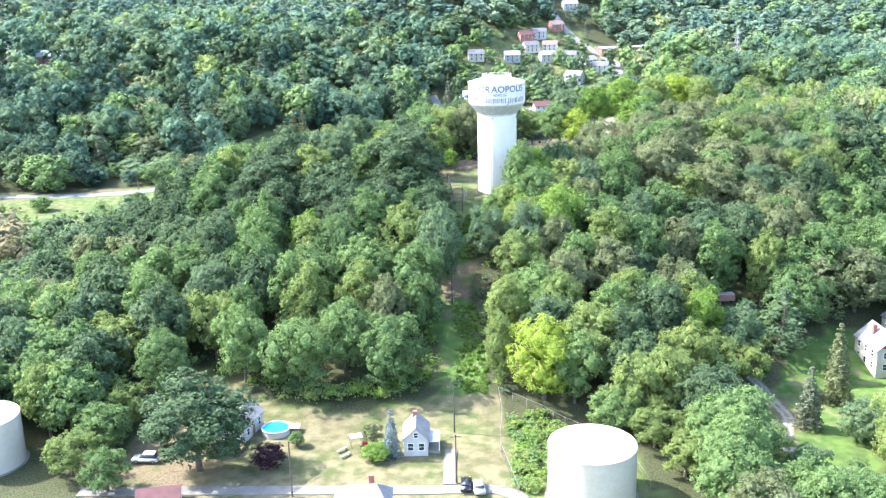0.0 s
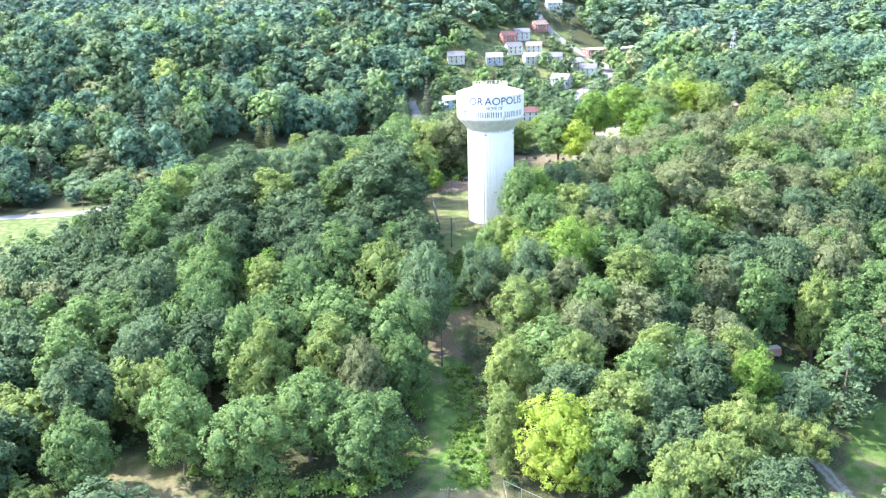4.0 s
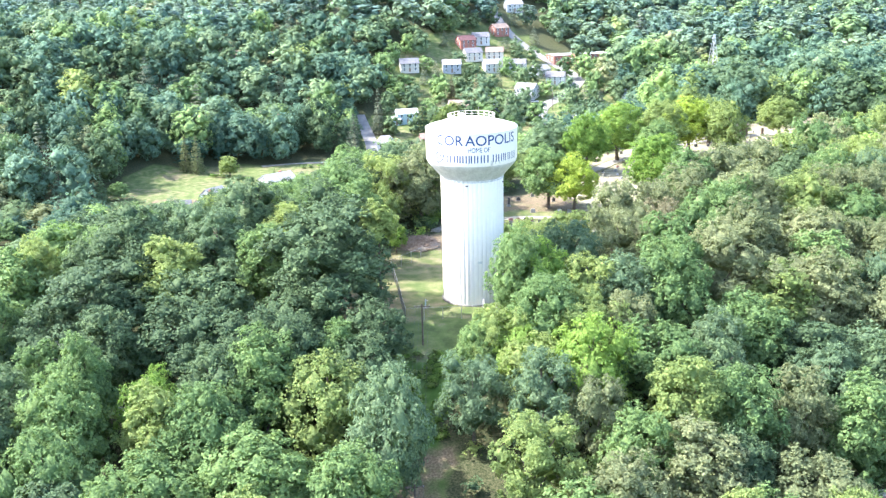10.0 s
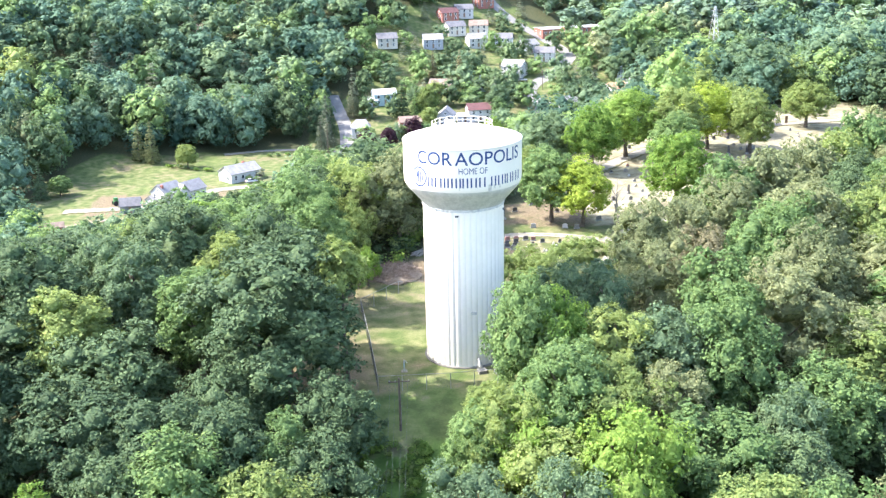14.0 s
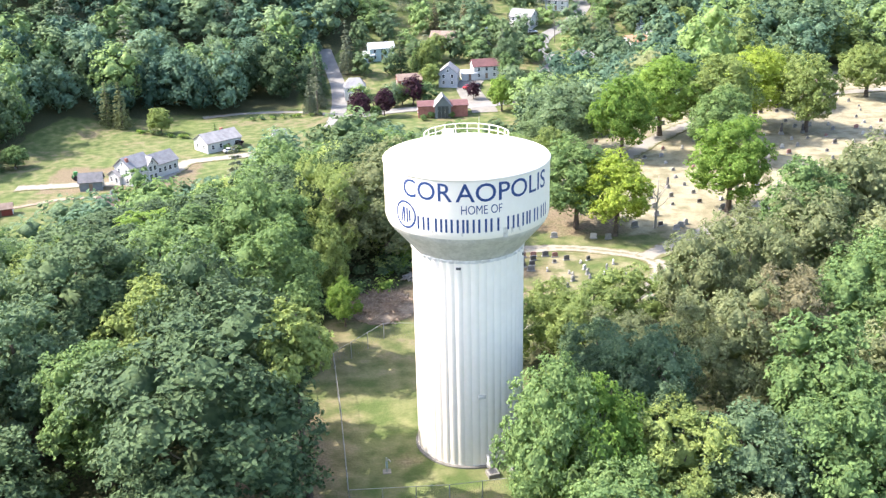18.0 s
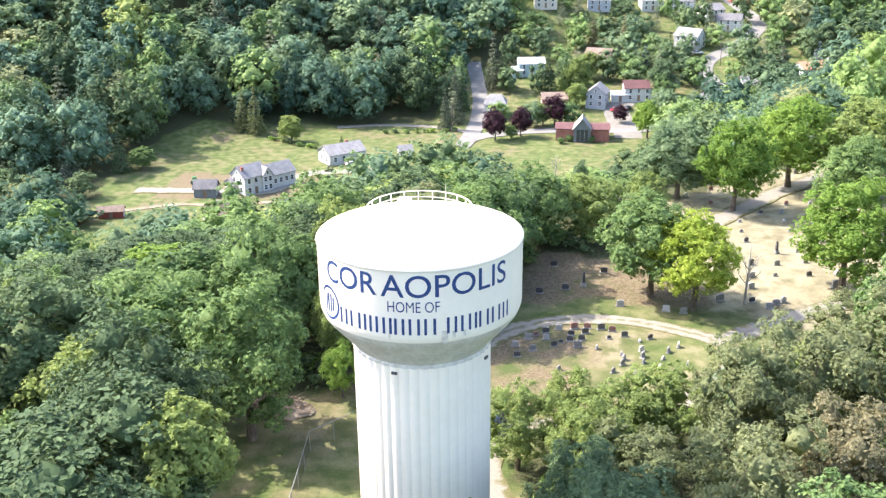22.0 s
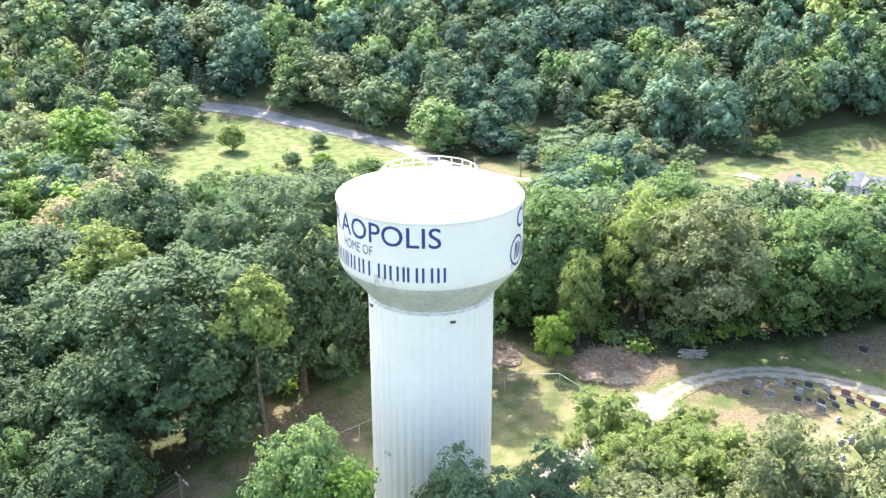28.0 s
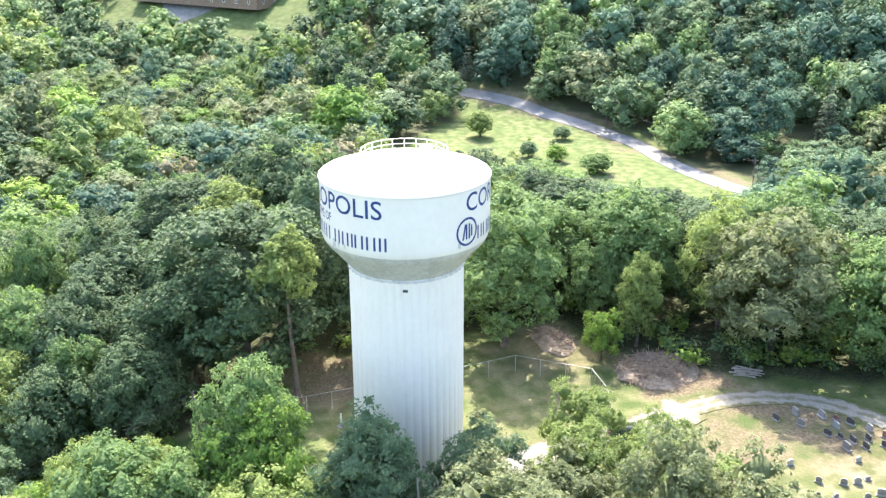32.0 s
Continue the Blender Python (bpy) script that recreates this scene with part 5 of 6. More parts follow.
part("body", box_bm(-1.4, -0.5, 0.6, 1.4, 0.5, 1.5, 0.15), CAR["green"], tr)
part("cab", box_bm(-1.2, -0.6, 1.5, 0.0, 0.6, 2.5, 0.1), CAR["green"], tr)
for sx, r in ((-0.9, 0.75), (1.0, 0.45)):
    for sy in (-0.75, 0.75):
        bm = bmesh.new()
        tube(bm, [(sx, sy - 0.2, r), (sx, sy + 0.2, r)], [r, r], 14)
        part("wheel", bm, RUBBER, tr)
hy = root("hydrant_post", pose(6.6, 263.8, 0), "short grey marker post with a blue band on the lawn", "marker post")
bm = bmesh.new()
tube(bm, [(0, 0, -0.2), (0, 0, 1.5), (0, 0, 1.55)], [0.09, 0.09, 0.06], 8)
post = part("post", bm, GALV, hy)
part("band", lathe(bmesh.new(), [(0.10, 0.5), (0.10, 1.15)], 10), WALL["teal"], post)
bm = bmesh.new()
tube(bm, [(0, 0, 1.35), (0.22, -0.1, 1.42), (0.38, -0.18, 1.2)], [0.06, 0.06, 0.05], 8)
part("spout", bm, GALV, hy)
part("slab", box_bm(-0.4, -0.4, -0.2, 0.4, 0.4, 0.07, 0.02), CONCRETE, hy)
bx = root("meter_cabinet", pose(18.6, 261.6, 0, 0, 0, 20), "small steel meter cabinet beside the tower foot", "cabinet")
part("body", box_bm(-0.5, -0.4, -0.1, 0.5, 0.4, 1.1, 0.04), GALV, bx)
part("lid", box_bm(-0.55, -0.45, 1.1, 0.55, 0.45, 1.18, 0.02), DARK_STEEL, bx)


# ---- trees ----
ICO_V = np.array([(0, 0, 1)] + [(0.894 * math.cos(a), 0.894 * math.sin(a), 0.447) for a in np.arange(5) * 1.2566] +
                 [(0.894 * math.cos(a), 0.894 * math.sin(a), -0.447) for a in np.arange(5) * 1.2566 + 0.6283] + [(0, 0, -1)], np.float32)
ICO_F = np.array([(0, i + 1, (i + 1) % 5 + 1) for i in range(5)] + [(i + 1, i + 6, (i + 1) % 5 + 1) for i in range(5)] +
                 [((i + 1) % 5 + 1, i + 6, (i + 1) % 5 + 6) for i in range(5)] + [(11, (i + 1) % 5 + 6, i + 6) for i in range(5)], np.int32)


def unit(a):
    return a / np.maximum(np.linalg.norm(a, axis=-1, keepdims=True), 1e-6)


OCT_V = np.array([(0, 0, 1), (1, 0, 0), (0, 1, 0), (-1, 0, 0), (0, -1, 0), (0, 0, -1)], np.float32)
OCT_F = np.array([(0, 1, 2), (0, 2, 3), (0, 3, 4), (0, 4, 1), (5, 2, 1), (5, 3, 2), (5, 4, 3), (5, 1, 4)], np.int32)


def leaf_cloud(rng, centres, radii, per, size, flat=0.85, core=0.8, up=0.5, mid=None, spread=(0.70, 1.22), loose=0.42):
    """Kite-shaped leaf sprays over a set of clumps, each with a rough dark heart. Returns corners, kites, triangles."""
    n = len(centres)
    d = unit(rng.normal(size=(n, per, 3)))
    # turn sprays that point to the tree's middle outwards
    mid = centres.mean(0) if mid is None else mid
    out = unit(centres - mid)[:, None, :]
    flip = (d * out).sum(-1, keepdims=True) < -0.25
    d = np.where(flip, unit(d + 1.4 * out), d)
    r = radii[:, None, None] * rng.uniform(*spread, (n, per, 1))
    c = centres[:, None, :] + d * r * np.array([1, 1, flat])
    c, d = c.reshape(-1, 3), d.reshape(-1, 3)
    nrm = unit(d * 0.60 + unit(c - mid) * 0.35 + rng.normal(size=d.shape) * loose + np.array([0, 0, up]))
    t = unit(np.cross(nrm, rng.normal(size=d.shape)))
    b = np.cross(nrm, t)
    s = size * rng.uniform(0.55, 1.45, (len(c), 1))
    V = np.stack([c - t * s * 0.6, c + b * s * 0.40 + t * s * 0.05, c + t * s * 0.75 - nrm * s * 0.22, c - b * s * 0.40 + t * s * 0.05], 1).reshape(-1, 3)
    Q = np.arange(len(V)).reshape(-1, 4)
    if not core:
        return V.astype(np.float32), Q.astype(np.int32), np.zeros((0, 3), np.int32)
    cv = (ICO_V[None] * rng.uniform(0.75, 1.12, (n, len(ICO_V), 1)) * np.array([1, 1, flat]) * radii[:, None, None] * core + centres[:, None, :]).reshape(-1, 3)
    T = (ICO_F[None] + (np.arange(n) * len(ICO_V))[:, None, None]).reshape(-1, 3) + len(V)
    return np.concatenate([V, cv]).astype(np.float32), Q.astype(np.int32), T.astype(np.int32)


def spiral(rng, n, low):
    """n directions spread evenly from straight up down to the height low."""
    k = np.arange(n) + 0.5
    ct = 1 - (1 - low) * k / n
    ph = k * 2.39996 + rng.uniform(0, 6.28)
    st = np.sqrt(np.maximum(0, 1 - ct * ct))
    return np.stack([st * np.cos(ph), st * np.sin(ph), ct], 1)


def boughs(rng, n, R, z0, z1, fill=0.40, low=-0.7, push=0.62):
    """The great boughs of an uneven crown between z0 and z1: centres and radii, with a body in the middle."""
    d = spiral(rng, n, low)
    lop = 1 + rng.uniform(-0.20, 0.16, n) + 0.10 * np.sin(3 * np.arctan2(d[:, 1], d[:, 0]) + rng.uniform(0, 6.28))
    # fuller below the shoulder than an egg
    wide = np.where(d[:, 2] < 0.35, 1.08, 1.0)
    c = d * np.array([R, R, (z1 - z0) / 2]) * (push * lop)[:, None]
    c[:, :2] *= wide[:, None]
    m, s = (z0 + z1) / 2, (z1 - z0) / 2
    c[:, 2] += m
    r = R * fill * rng.uniform(0.72, 1.22, n)
    return np.concatenate([c, [[0, 0, m + 0.12 * s], [0, 0, m - 0.38 * s]]]), np.append(r, [R * 0.58, R * 0.58])


def clumps(rng, cb, rb, sub, R, fill=0.15, tall=1.15):
    """Small leafy clumps over the outside of the boughs."""
    cs, rs = [], []
    for i in range(len(cb) - 2):
        d = spiral(rng, sub, -0.85) + rng.normal(size=(sub, 3)) * 0.16
        p = cb[i] + unit(d) * rb[i] * np.array([1, 1, tall])
        far = np.linalg.norm((p[:, None, :] - cb[None]) / rb[None, :, None], axis=-1)
        far[:, i] = 9
        keep = far.min(1) > 0.80
        cs.append(p[keep])
        rs.append(R * fill * rng.uniform(0.6, 1.45, int(keep.sum())))
    return np.concatenate(cs), np.concatenate(rs)


def sprays(rng, cb, rb, per, size, mid, spread=(0.84, 1.16), up=0.45, loose=0.42):
    """Leaf sprays all over the boughs themselves, but for those deep inside another bough."""
    V, Q, _ = leaf_cloud(rng, cb, rb, per, size, flat=1.08, core=0.0, up=up, mid=mid, spread=spread, loose=loose)
    c = V.reshape(-1, 4, 3).mean(1)
    own = np.repeat(np.arange(len(cb)), per)
    far = np.linalg.norm((c[:, None, :] - cb[None]) / rb[None, :, None], axis=-1)
    far[np.arange(len(c)), own] = 9
    V = V.reshape(-1, 4, 3)[far.min(1) > 0.72].reshape(-1, 3)
    return V, np.arange(len(V)).reshape(-1, 4)


def hearts(rng, cb, rb, core, hv, hf):
    """Rough dark hearts of the boughs."""
    V = (hv[None] * rng.uniform(0.80, 1.06, (len(cb), len(hv), 1)) * np.array([1, 1, 1.08]) * rb[:, None, None] * core + cb[:, None, :]).reshape(-1, 3)
    return V, (hf[None] + (np.arange(len(cb)) * len(hv))[:, None, None]).reshape(-1, 3)


def joined(*pieces):
    """Corners, kites and triangles of several (corners, kites, triangles)."""
    Vs, Qs, Ts, base = [], [], [], 0
    for V, Q, T in pieces:
        Vs.append(V)
        Qs.append(Q + base)
        Ts.append(T + base)
        base += len(V)
    return np.concatenate(Vs).astype(np.float32), np.concatenate(Qs).astype(np.int32), np.concatenate(Ts).astype(np.int32)


NO_Q, NO_T = np.zeros((0, 4), np.int32), np.zeros((0, 3), np.int32)


def crown(rng, n, sub, per, skin, size, R, z0, z1, fill=0.40, small=0.15, low=-0.7, push=0.62, loose=0.42):
    """Boughs, the clumps over them and the leaves over both: corners, kites, triangles."""
    cb, rb = boughs(rng, n, R, z0, z1, fill, low, push)
    mid = np.array([0, 0, 0.45 * (z0 + z1)])
    out = [(*sprays(rng, cb, rb, skin, size * 1.15, mid, loose=loose), NO_T)]
    if sub:
        cc, rc = clumps(rng, cb, rb, sub, R, small)
        V, Q, T = leaf_cloud(rng, cc, rc, per, size, core=0.0, up=0.45, mid=mid, spread=(0.35, 1.2))
        out.append((V, Q, NO_T))
    V, T = hearts(rng, cb, rb, 0.80, OCT_V, OCT_F)
    return joined(*out, (V, NO_Q, T))


def trunk_mesh(name, rng, h, r, limbs, spread, mat, top=0.75, twigs=0):
    bm = bmesh.new()
    lean = Vector((rng.uniform(-0.04, 0.04), rng.uniform(-0.04, 0.04), 1))
    pts = [lean * (h * u) + Vector((0.15 * math.sin(5 * u + r * 9), 0.15 * math.cos(4 * u), -0.6 if u == 0 else 0)) for u in (0, 0.12, 0.35, 0.55, top)]
    tube(bm, pts, [r * 1.5, r, r * 0.8, r * 0.6, r * 0.25], 7)
    for i in range(limbs):
        a = i * 2.4 + rng.uniform(-0.3, 0.3)
        u = 0.28 + 0.4 * i / max(1, limbs)
        p0 = lean * (h * u)
        q = Vector((math.cos(a), math.sin(a), 0.8 + rng.uniform(0, 0.5))).normalized()
        l = spread * rng.uniform(0.6, 0.95)
        p1, p2 = p0 + q * l * 0.5, p0 + q * l + Vector((0, 0, 0.12 * l))
        tube(bm, [p0, p1, p2], [r * 0.42, r * 0.28, r * 0.08], 5)
        for k in range(twigs):
            s = p0.lerp(p2, rng.uniform(0.45, 0.95))
            w = Vector((rng.uniform(-1, 1), rng.uniform(-1, 1), rng.uniform(0.1, 1))).normalized()
            tube(bm, [s, s + w * l * 0.22, s + w * l * 0.38 + Vector((0, 0, 0.1))], [r * 0.12, r * 0.08, r * 0.03], 4)
    me = bpy.data.meshes.new(name)
    bm.to_mesh(me)
    bm.free()
    me.materials.append(mat)
    return me


TREE_H, TREE_R = 16.0, 5.5


def broadleaf(shape, fine):
    """Crown corner arrays of one of several crown shapes, 16 m high and 5.5 m in radius."""
    rng = np.random.default_rng(100 + shape)
    per, skin, size = (56, 185, 0.26) if fine else (24, 84, 0.40)
    if shape in (7, 8):
        # wide old oaks: many boughs
        return crown(rng, 21, 12, 52, 165, 0.235, TREE_R, 1.2, 15.9, 0.29, 0.105, -0.8, push=0.72)
    if shape == 11:
        # a high crown on a bare stem
        return crown(rng, 9, 9, per, skin, size, 2.5, 9.4, 16.0, 0.42, 0.16, -0.85, push=0.67)
    if shape >= 9:
        # open-grown, clear of the ground
        return crown(rng, 17, 12, per, skin, size, TREE_R * 0.93, 1.3, 16.0, 0.34, 0.125, -0.8, push=0.68)
    if shape in (2, 5):
        # tall and narrow
        return crown(rng, 16, 11, per, skin, size, TREE_R * 0.84, 0.6, 16.0, 0.34, 0.135, -0.9, push=0.66)
    if shape in (3, 6):
        # thin-leaved and ragged
        return crown(rng, 15, 13, per, int(skin * 0.7), size * 0.86, TREE_R, 0.8, 15.6, 0.29, 0.115, -0.85, push=0.72)
    return crown(rng, 13 + shape, 12, per, skin, size, TREE_R, 0.8, 15.8, 0.36, 0.13, -0.85, push=0.67)


def conifer(seed, fine=True, droop=0.28, h=16.0, R=3.2):
    """A spruce of drooping tiers; seed 2 is a broad pine of flat, open layers."""
    rng = np.random.default_rng(300 + seed)
    cs, rs = [], []
    pine = seed == 2
    tiers = 11 if pine else 17
    for i in range(tiers):
        u = i / (tiers - 1)
        z = 1.6 + (h - 2.0) * u + rng.uniform(-0.3, 0.3)
        rad = (R * (1 - u * u) ** 0.6 * rng.uniform(0.75, 1.1) if pine else R * (1 - u) ** 0.85) + 0.25
        m = max(3, int((6 if pine else 8) * (1 - u)) + 2)
        for k in range(m):
            a = 6.283 * k / m + i * 0.9 + rng.uniform(-0.3, 0.3)
            reach = rad * rng.uniform(0.75, 1.0)
            for v in (0.45, 0.85):
                q = reach * v
                cs.append((q * math.cos(a), q * math.sin(a), z + (0.10 * q if pine else -droop * q)))
                rs.append(max(0.26, rad * (0.26 if pine else 0.24)))
    return leaf_cloud(rng, np.array(cs), np.array(rs), 22 if fine else 8, 0.36, flat=0.45 if pine else 0.65, core=0.0, up=0.2, mid=np.array([0, 0, h * 0.4]), spread=(0.2, 1.25))


TRUNKS = [trunk_mesh("trunk", random.Random(i), 16.0, 0.30 + 0.03 * (i % 3), 6, 4.2, BARK) for i in range(4)]
PINE_TRUNK = trunk_mesh("trunk", random.Random(9), 16.0, 0.24, 0, 1.0, BARK, 0.95)
CROWN_CACHE = {}


def crown_for(shape, fine, key):
    if (shape, fine) not in CROWN_CACHE:
        CROWN_CACHE[shape, fine] = mesh_np("crown", *(conifer(shape - 20) if shape >= 20 else broadleaf(shape, fine)), mats=[LEAF["mid"]])
    ob = new("crown", CROWN_CACHE[shape, fine])
    ob.material_slots[0].link, ob.material_slots[0].material = "OBJECT", LEAF[key]
    return ob


WORDS = {"dark": "dark green", "mid": "green", "light": "light green", "olive": "dull olive-green", "yellow": "yellow-green", "silver": "grey-green", "purple": "dark purple",
         "spruce": "grey-green", "russet": "russet-green", "cool": "deep green", "blue": "blue-grey", "vine": "bright green"}
PLACED = []


def tree(x, y, h, r, key, shape=0, fine=False, where="on the wooded slope", spin=None):
    con = shape >= 20
    nm = "spruce_tree" if con else {"dark": "oak_tree", "olive": "locust_tree", "light": "locust_tree", "silver": "locust_tree"}.get(key, "maple_tree")
    spin = random.uniform(0, 360) if spin is None else spin
    s = Matrix.Diagonal((r / (3.2 if con else TREE_R), r / (3.2 if con else TREE_R), h / 16.0, 1))
    t = root(nm, pose(x, y, land(x, y) - 0.05, 0, 0, spin) @ s, f"{WORDS[key]} {'spruce' if con else 'leafy tree'} {where}", "tree", "trees")
    tk = new("trunk", PINE_TRUNK if con or shape == 11 else TRUNKS[shape % 4])
    tk.parent = t
    crown_for(shape, fine, key).parent = t
    PLACED.append((x, y, r))
    return t


random.seed(21)
# trees told apart on the front slope: x, y, height, radius
FRONT = [(-29.5, 186, 17, 6.3, "mid", 0), (-10.4, 186, 16, 6.2, "mid", 1), (-41, 197, 18, 4.2, "mid", 2), (-28, 199, 21, 5.6, "light", 2), (-12, 200, 13, 4.2, "olive", 4), (-5, 203, 13, 4.0, "mid", 1),
         (12.5, 199, 15, 5.0, "light", 5), (19.3, 181.5, 18, 6.2, "yellow", 0), (10.8, 187, 14, 3.8, "light", 2), (24, 199, 14, 5.0, "light", 4), (55, 226, 15, 5.6, "olive", 2), (30, 217, 16, 5.2, "mid", 1),
         (-20.5, 191.5, 14, 5.8, "mid", 4), (-40.5, 190.5, 12.5, 5.2, "mid", 0), (-55.5, 186, 11, 5.4, "mid", 1), (24.7, 180, 11, 4.8, "mid", 0), (34.3, 171, 11, 5.0, "light", 3), (41.5, 174.5, 12, 5.2, "light", 4), (52.8, 186, 13, 5.4, "light", 6), (-48, 199, 14, 5.6, "light", 3)]
FRONT2 = [(-8.6, 228.0, 17.5, 6.0, "light", 0), (-1.2, 219.0, 22.5, 5.0, "silver", 4), (-6.5, 211, 18.5, 5.6, "mid", 0), (-14, 238, 16, 5.6, "dark", 4), (-21, 240, 16.5, 6.2, "dark", 1), (61, 196, 14, 5.6, "silver", 5), (47, 185, 13, 5.6, "light", 3), (-17, 215, 17, 7.0, "mid", 4), (-29, 214, 16, 6.2, "mid", 0),
          (-40, 210, 16, 6.2, "dark", 1), (-63, 237, 16, 8.0, "dark", 8), (-65, 211, 15, 6.4, "mid", 2), (-43, 254, 17, 9.0, "dark", 7), (-50, 212, 15, 6.2, "silver", 1), (23, 242, 16, 5.6, "mid", 4)]
for x, y, h, r, k, s in FRONT + FRONT2:
    tree(x, y, max(h, 15.5 + 2 * random.random()), r, k, s, fine=True, where="on the slope below the tower")
# round the tower
NEAR = [(-8, 256.5, 21.2, 10.2, "dark", 7), (16, 239, 14.5, 4.2, "light", 3), (20.4, 252.6, 17.4, 4.5, "mid", 4), (24.2, 252.8, 15.4, 4.4, "vine", 0), (29, 240, 15, 5.8, "light", 3), (38, 235, 16, 6.6, "mid", 1), (54, 244, 16, 6.4, "mid", 4),
        (-27, 252, 16, 7.2, "dark", 1), (-40, 266, 19, 7.6, "dark", 8), (-24, 282, 19, 8.4, "dark", 7), (-0.7, 260.5, 19.6, 6.4, "light", 11), (41, 267, 17, 5.6, "olive", 3), (58, 288, 18.5, 7.0, "olive", 6)]
NEAR2 = [(-9, 270, 21, 6.8, "dark", 8), (-4.8, 286.6, 17.3, 6.4, "mid", 10), (68, 282, 18.5, 7.4, "olive", 1), (79, 282, 18.5, 7.4, "light", 3), (-29, 244, 16, 7.0, "dark", 1), (-2, 244, 13, 4.8, "dark", 4), (58, 272, 18.5, 6.4, "mid", 0), (-19, 264, 15.5, 6.0, "mid", 5),
         (1.5, 301, 12, 3.2, "light", 5), (9, 314, 18.2, 7.8, "olive", 8), (-7, 305, 17.5, 6.4, "mid", 4), (-4, 315, 16, 6.2, "dark", 0), (26, 262, 12, 3.6, "dark", 4), (28, 271, 12, 4.4, "silver", 6), (33, 277, 10, 4.6, "olive", 3)]
NEAR3 = [(14, 322, 16.5, 6.4, "mid", 0), (16.5, 329, 16, 6.4, "mid", 4), (23, 344, 13, 6.0, "mid", 1), (31, 349, 10.5, 5.6, "light", 0), (-5, 325.5, 16.5, 6.6, "mid", 1), (6, 331, 16, 6.6, "dark", 4),
         (36.5, 287.4, 10.4, 4.6, "light", 3), (32, 285.2, 9.6, 4.2, "light", 6), (42.5, 281, 17.3, 5.2, "olive", 6), (49, 284, 17.4, 5.6, "olive", 3), (29, 280, 10.5, 4.2, "light", 6), (22.4, 283.8, 10.4, 3.9, "light", 3), (27.5, 288.5, 9, 3.4, "light", 6),
         (3, 295.5, 7, 2.3, "vine", 3), (-6, 300, 11, 4.0, "mid", 1), (-11.5, 251, 13, 4.4, "dark", 4), (-14, 247, 14, 4.8, "dark", 0), (14.6, 245, 9, 3.0, "light", 5), (-7.4, 238, 15, 4.6, "mid", 2), (13, 240, 11, 3.4, "mid", 1), (-4, 235, 15, 5.2, "dark", 0), (27.5, 244, 14, 4.8, "light", 3), (18.5, 238, 13, 4.6, "vine", 1), (48.5, 271.5, 16, 5.2, "russet", 6), (30.5, 261, 15.2, 4.8, "silver", 7), (58, 304, 10.5, 5.0, "olive", 3), (24, 247, 13, 4.0, "mid", 1), (31, 252, 14, 5.2, "light", 3)]
for x, y, h, r, k, s in NEAR + NEAR2 + NEAR3:
    tree(x, y, h, r, k, s, fine=True, where="round the tower clearing")
# along the low side of the cemetery
for i in range(9):
    tree(67 + 7.6 * i + random.uniform(-1, 1), 299.5 + 5.9 * i + random.uniform(-1, 1), random.uniform(18, 20.5), random.uniform(5.2, 6.6), random.choice(("olive", "mid", "light", "olive")), random.choice((0, 1, 3, 4, 6)), False, "along the edge of the cemetery")
# cemetery trees
GRAVE_TREES = [(38.4, 325, 15, 6.4, "mid", 9), (43.6, 321, 13.5, 5.8, "yellow", 9), (64, 329, 15.5, 6.8, "vine", 10), (67.5, 376, 17, 7.8, "vine", 9), (89, 381, 17, 7.6, "yellow", 9), (47.2, 368.6, 13.4, 6.6, "silver", 10),
               (55.6, 362, 16.2, 6.2, "vine", 9), (78, 372, 17.5, 7.4, "light", 10), (73, 358, 14.5, 6.2, "mid", 9), (33, 354, 6.5, 3.4, "vine", 10), (41, 357, 8, 3.4, "light", 10), (30.2, 362, 9.5, 2.0, "silver", 5), (97, 374, 16, 6.4, "light", 10), (124, 402, 13, 6.9, "light", 9), (100, 396, 14, 6.9, "light", 9)]
for x, y, h, r, k, s in GRAVE_TREES:
    tree(x, y, h, r, k, s, fine=True, where="standing in the cemetery")
# meadow and village trees
VALLEY = [(8.7, 519.6, 11, 4.0, "purple", 9), (17, 525, 10.5, 3.8, "purple", 9), (28, 540, 11, 4.2, "purple", 10), (50.5, 545, 7, 2.6, "purple", 9), (57.8, 525, 12.8, 4.8, "vine", 9), (66.4, 571.5, 14, 5.4, "silver", 10), (36.8, 574.4, 14, 4.8, "light", 9), (145.7, 597.3, 16, 6.0, "light", 10),
          (-57, 514, 9, 4.2, "light", 10), (-94, 480, 7, 4.2, "mid", 9), (36, 560, 9, 4.2, "light", 10), (24, 541, 8, 3.6, "mid", 9), (33, 584, 11, 5.0, "silver", 9), (42, 590, 11, 5.0, "light", 9)]
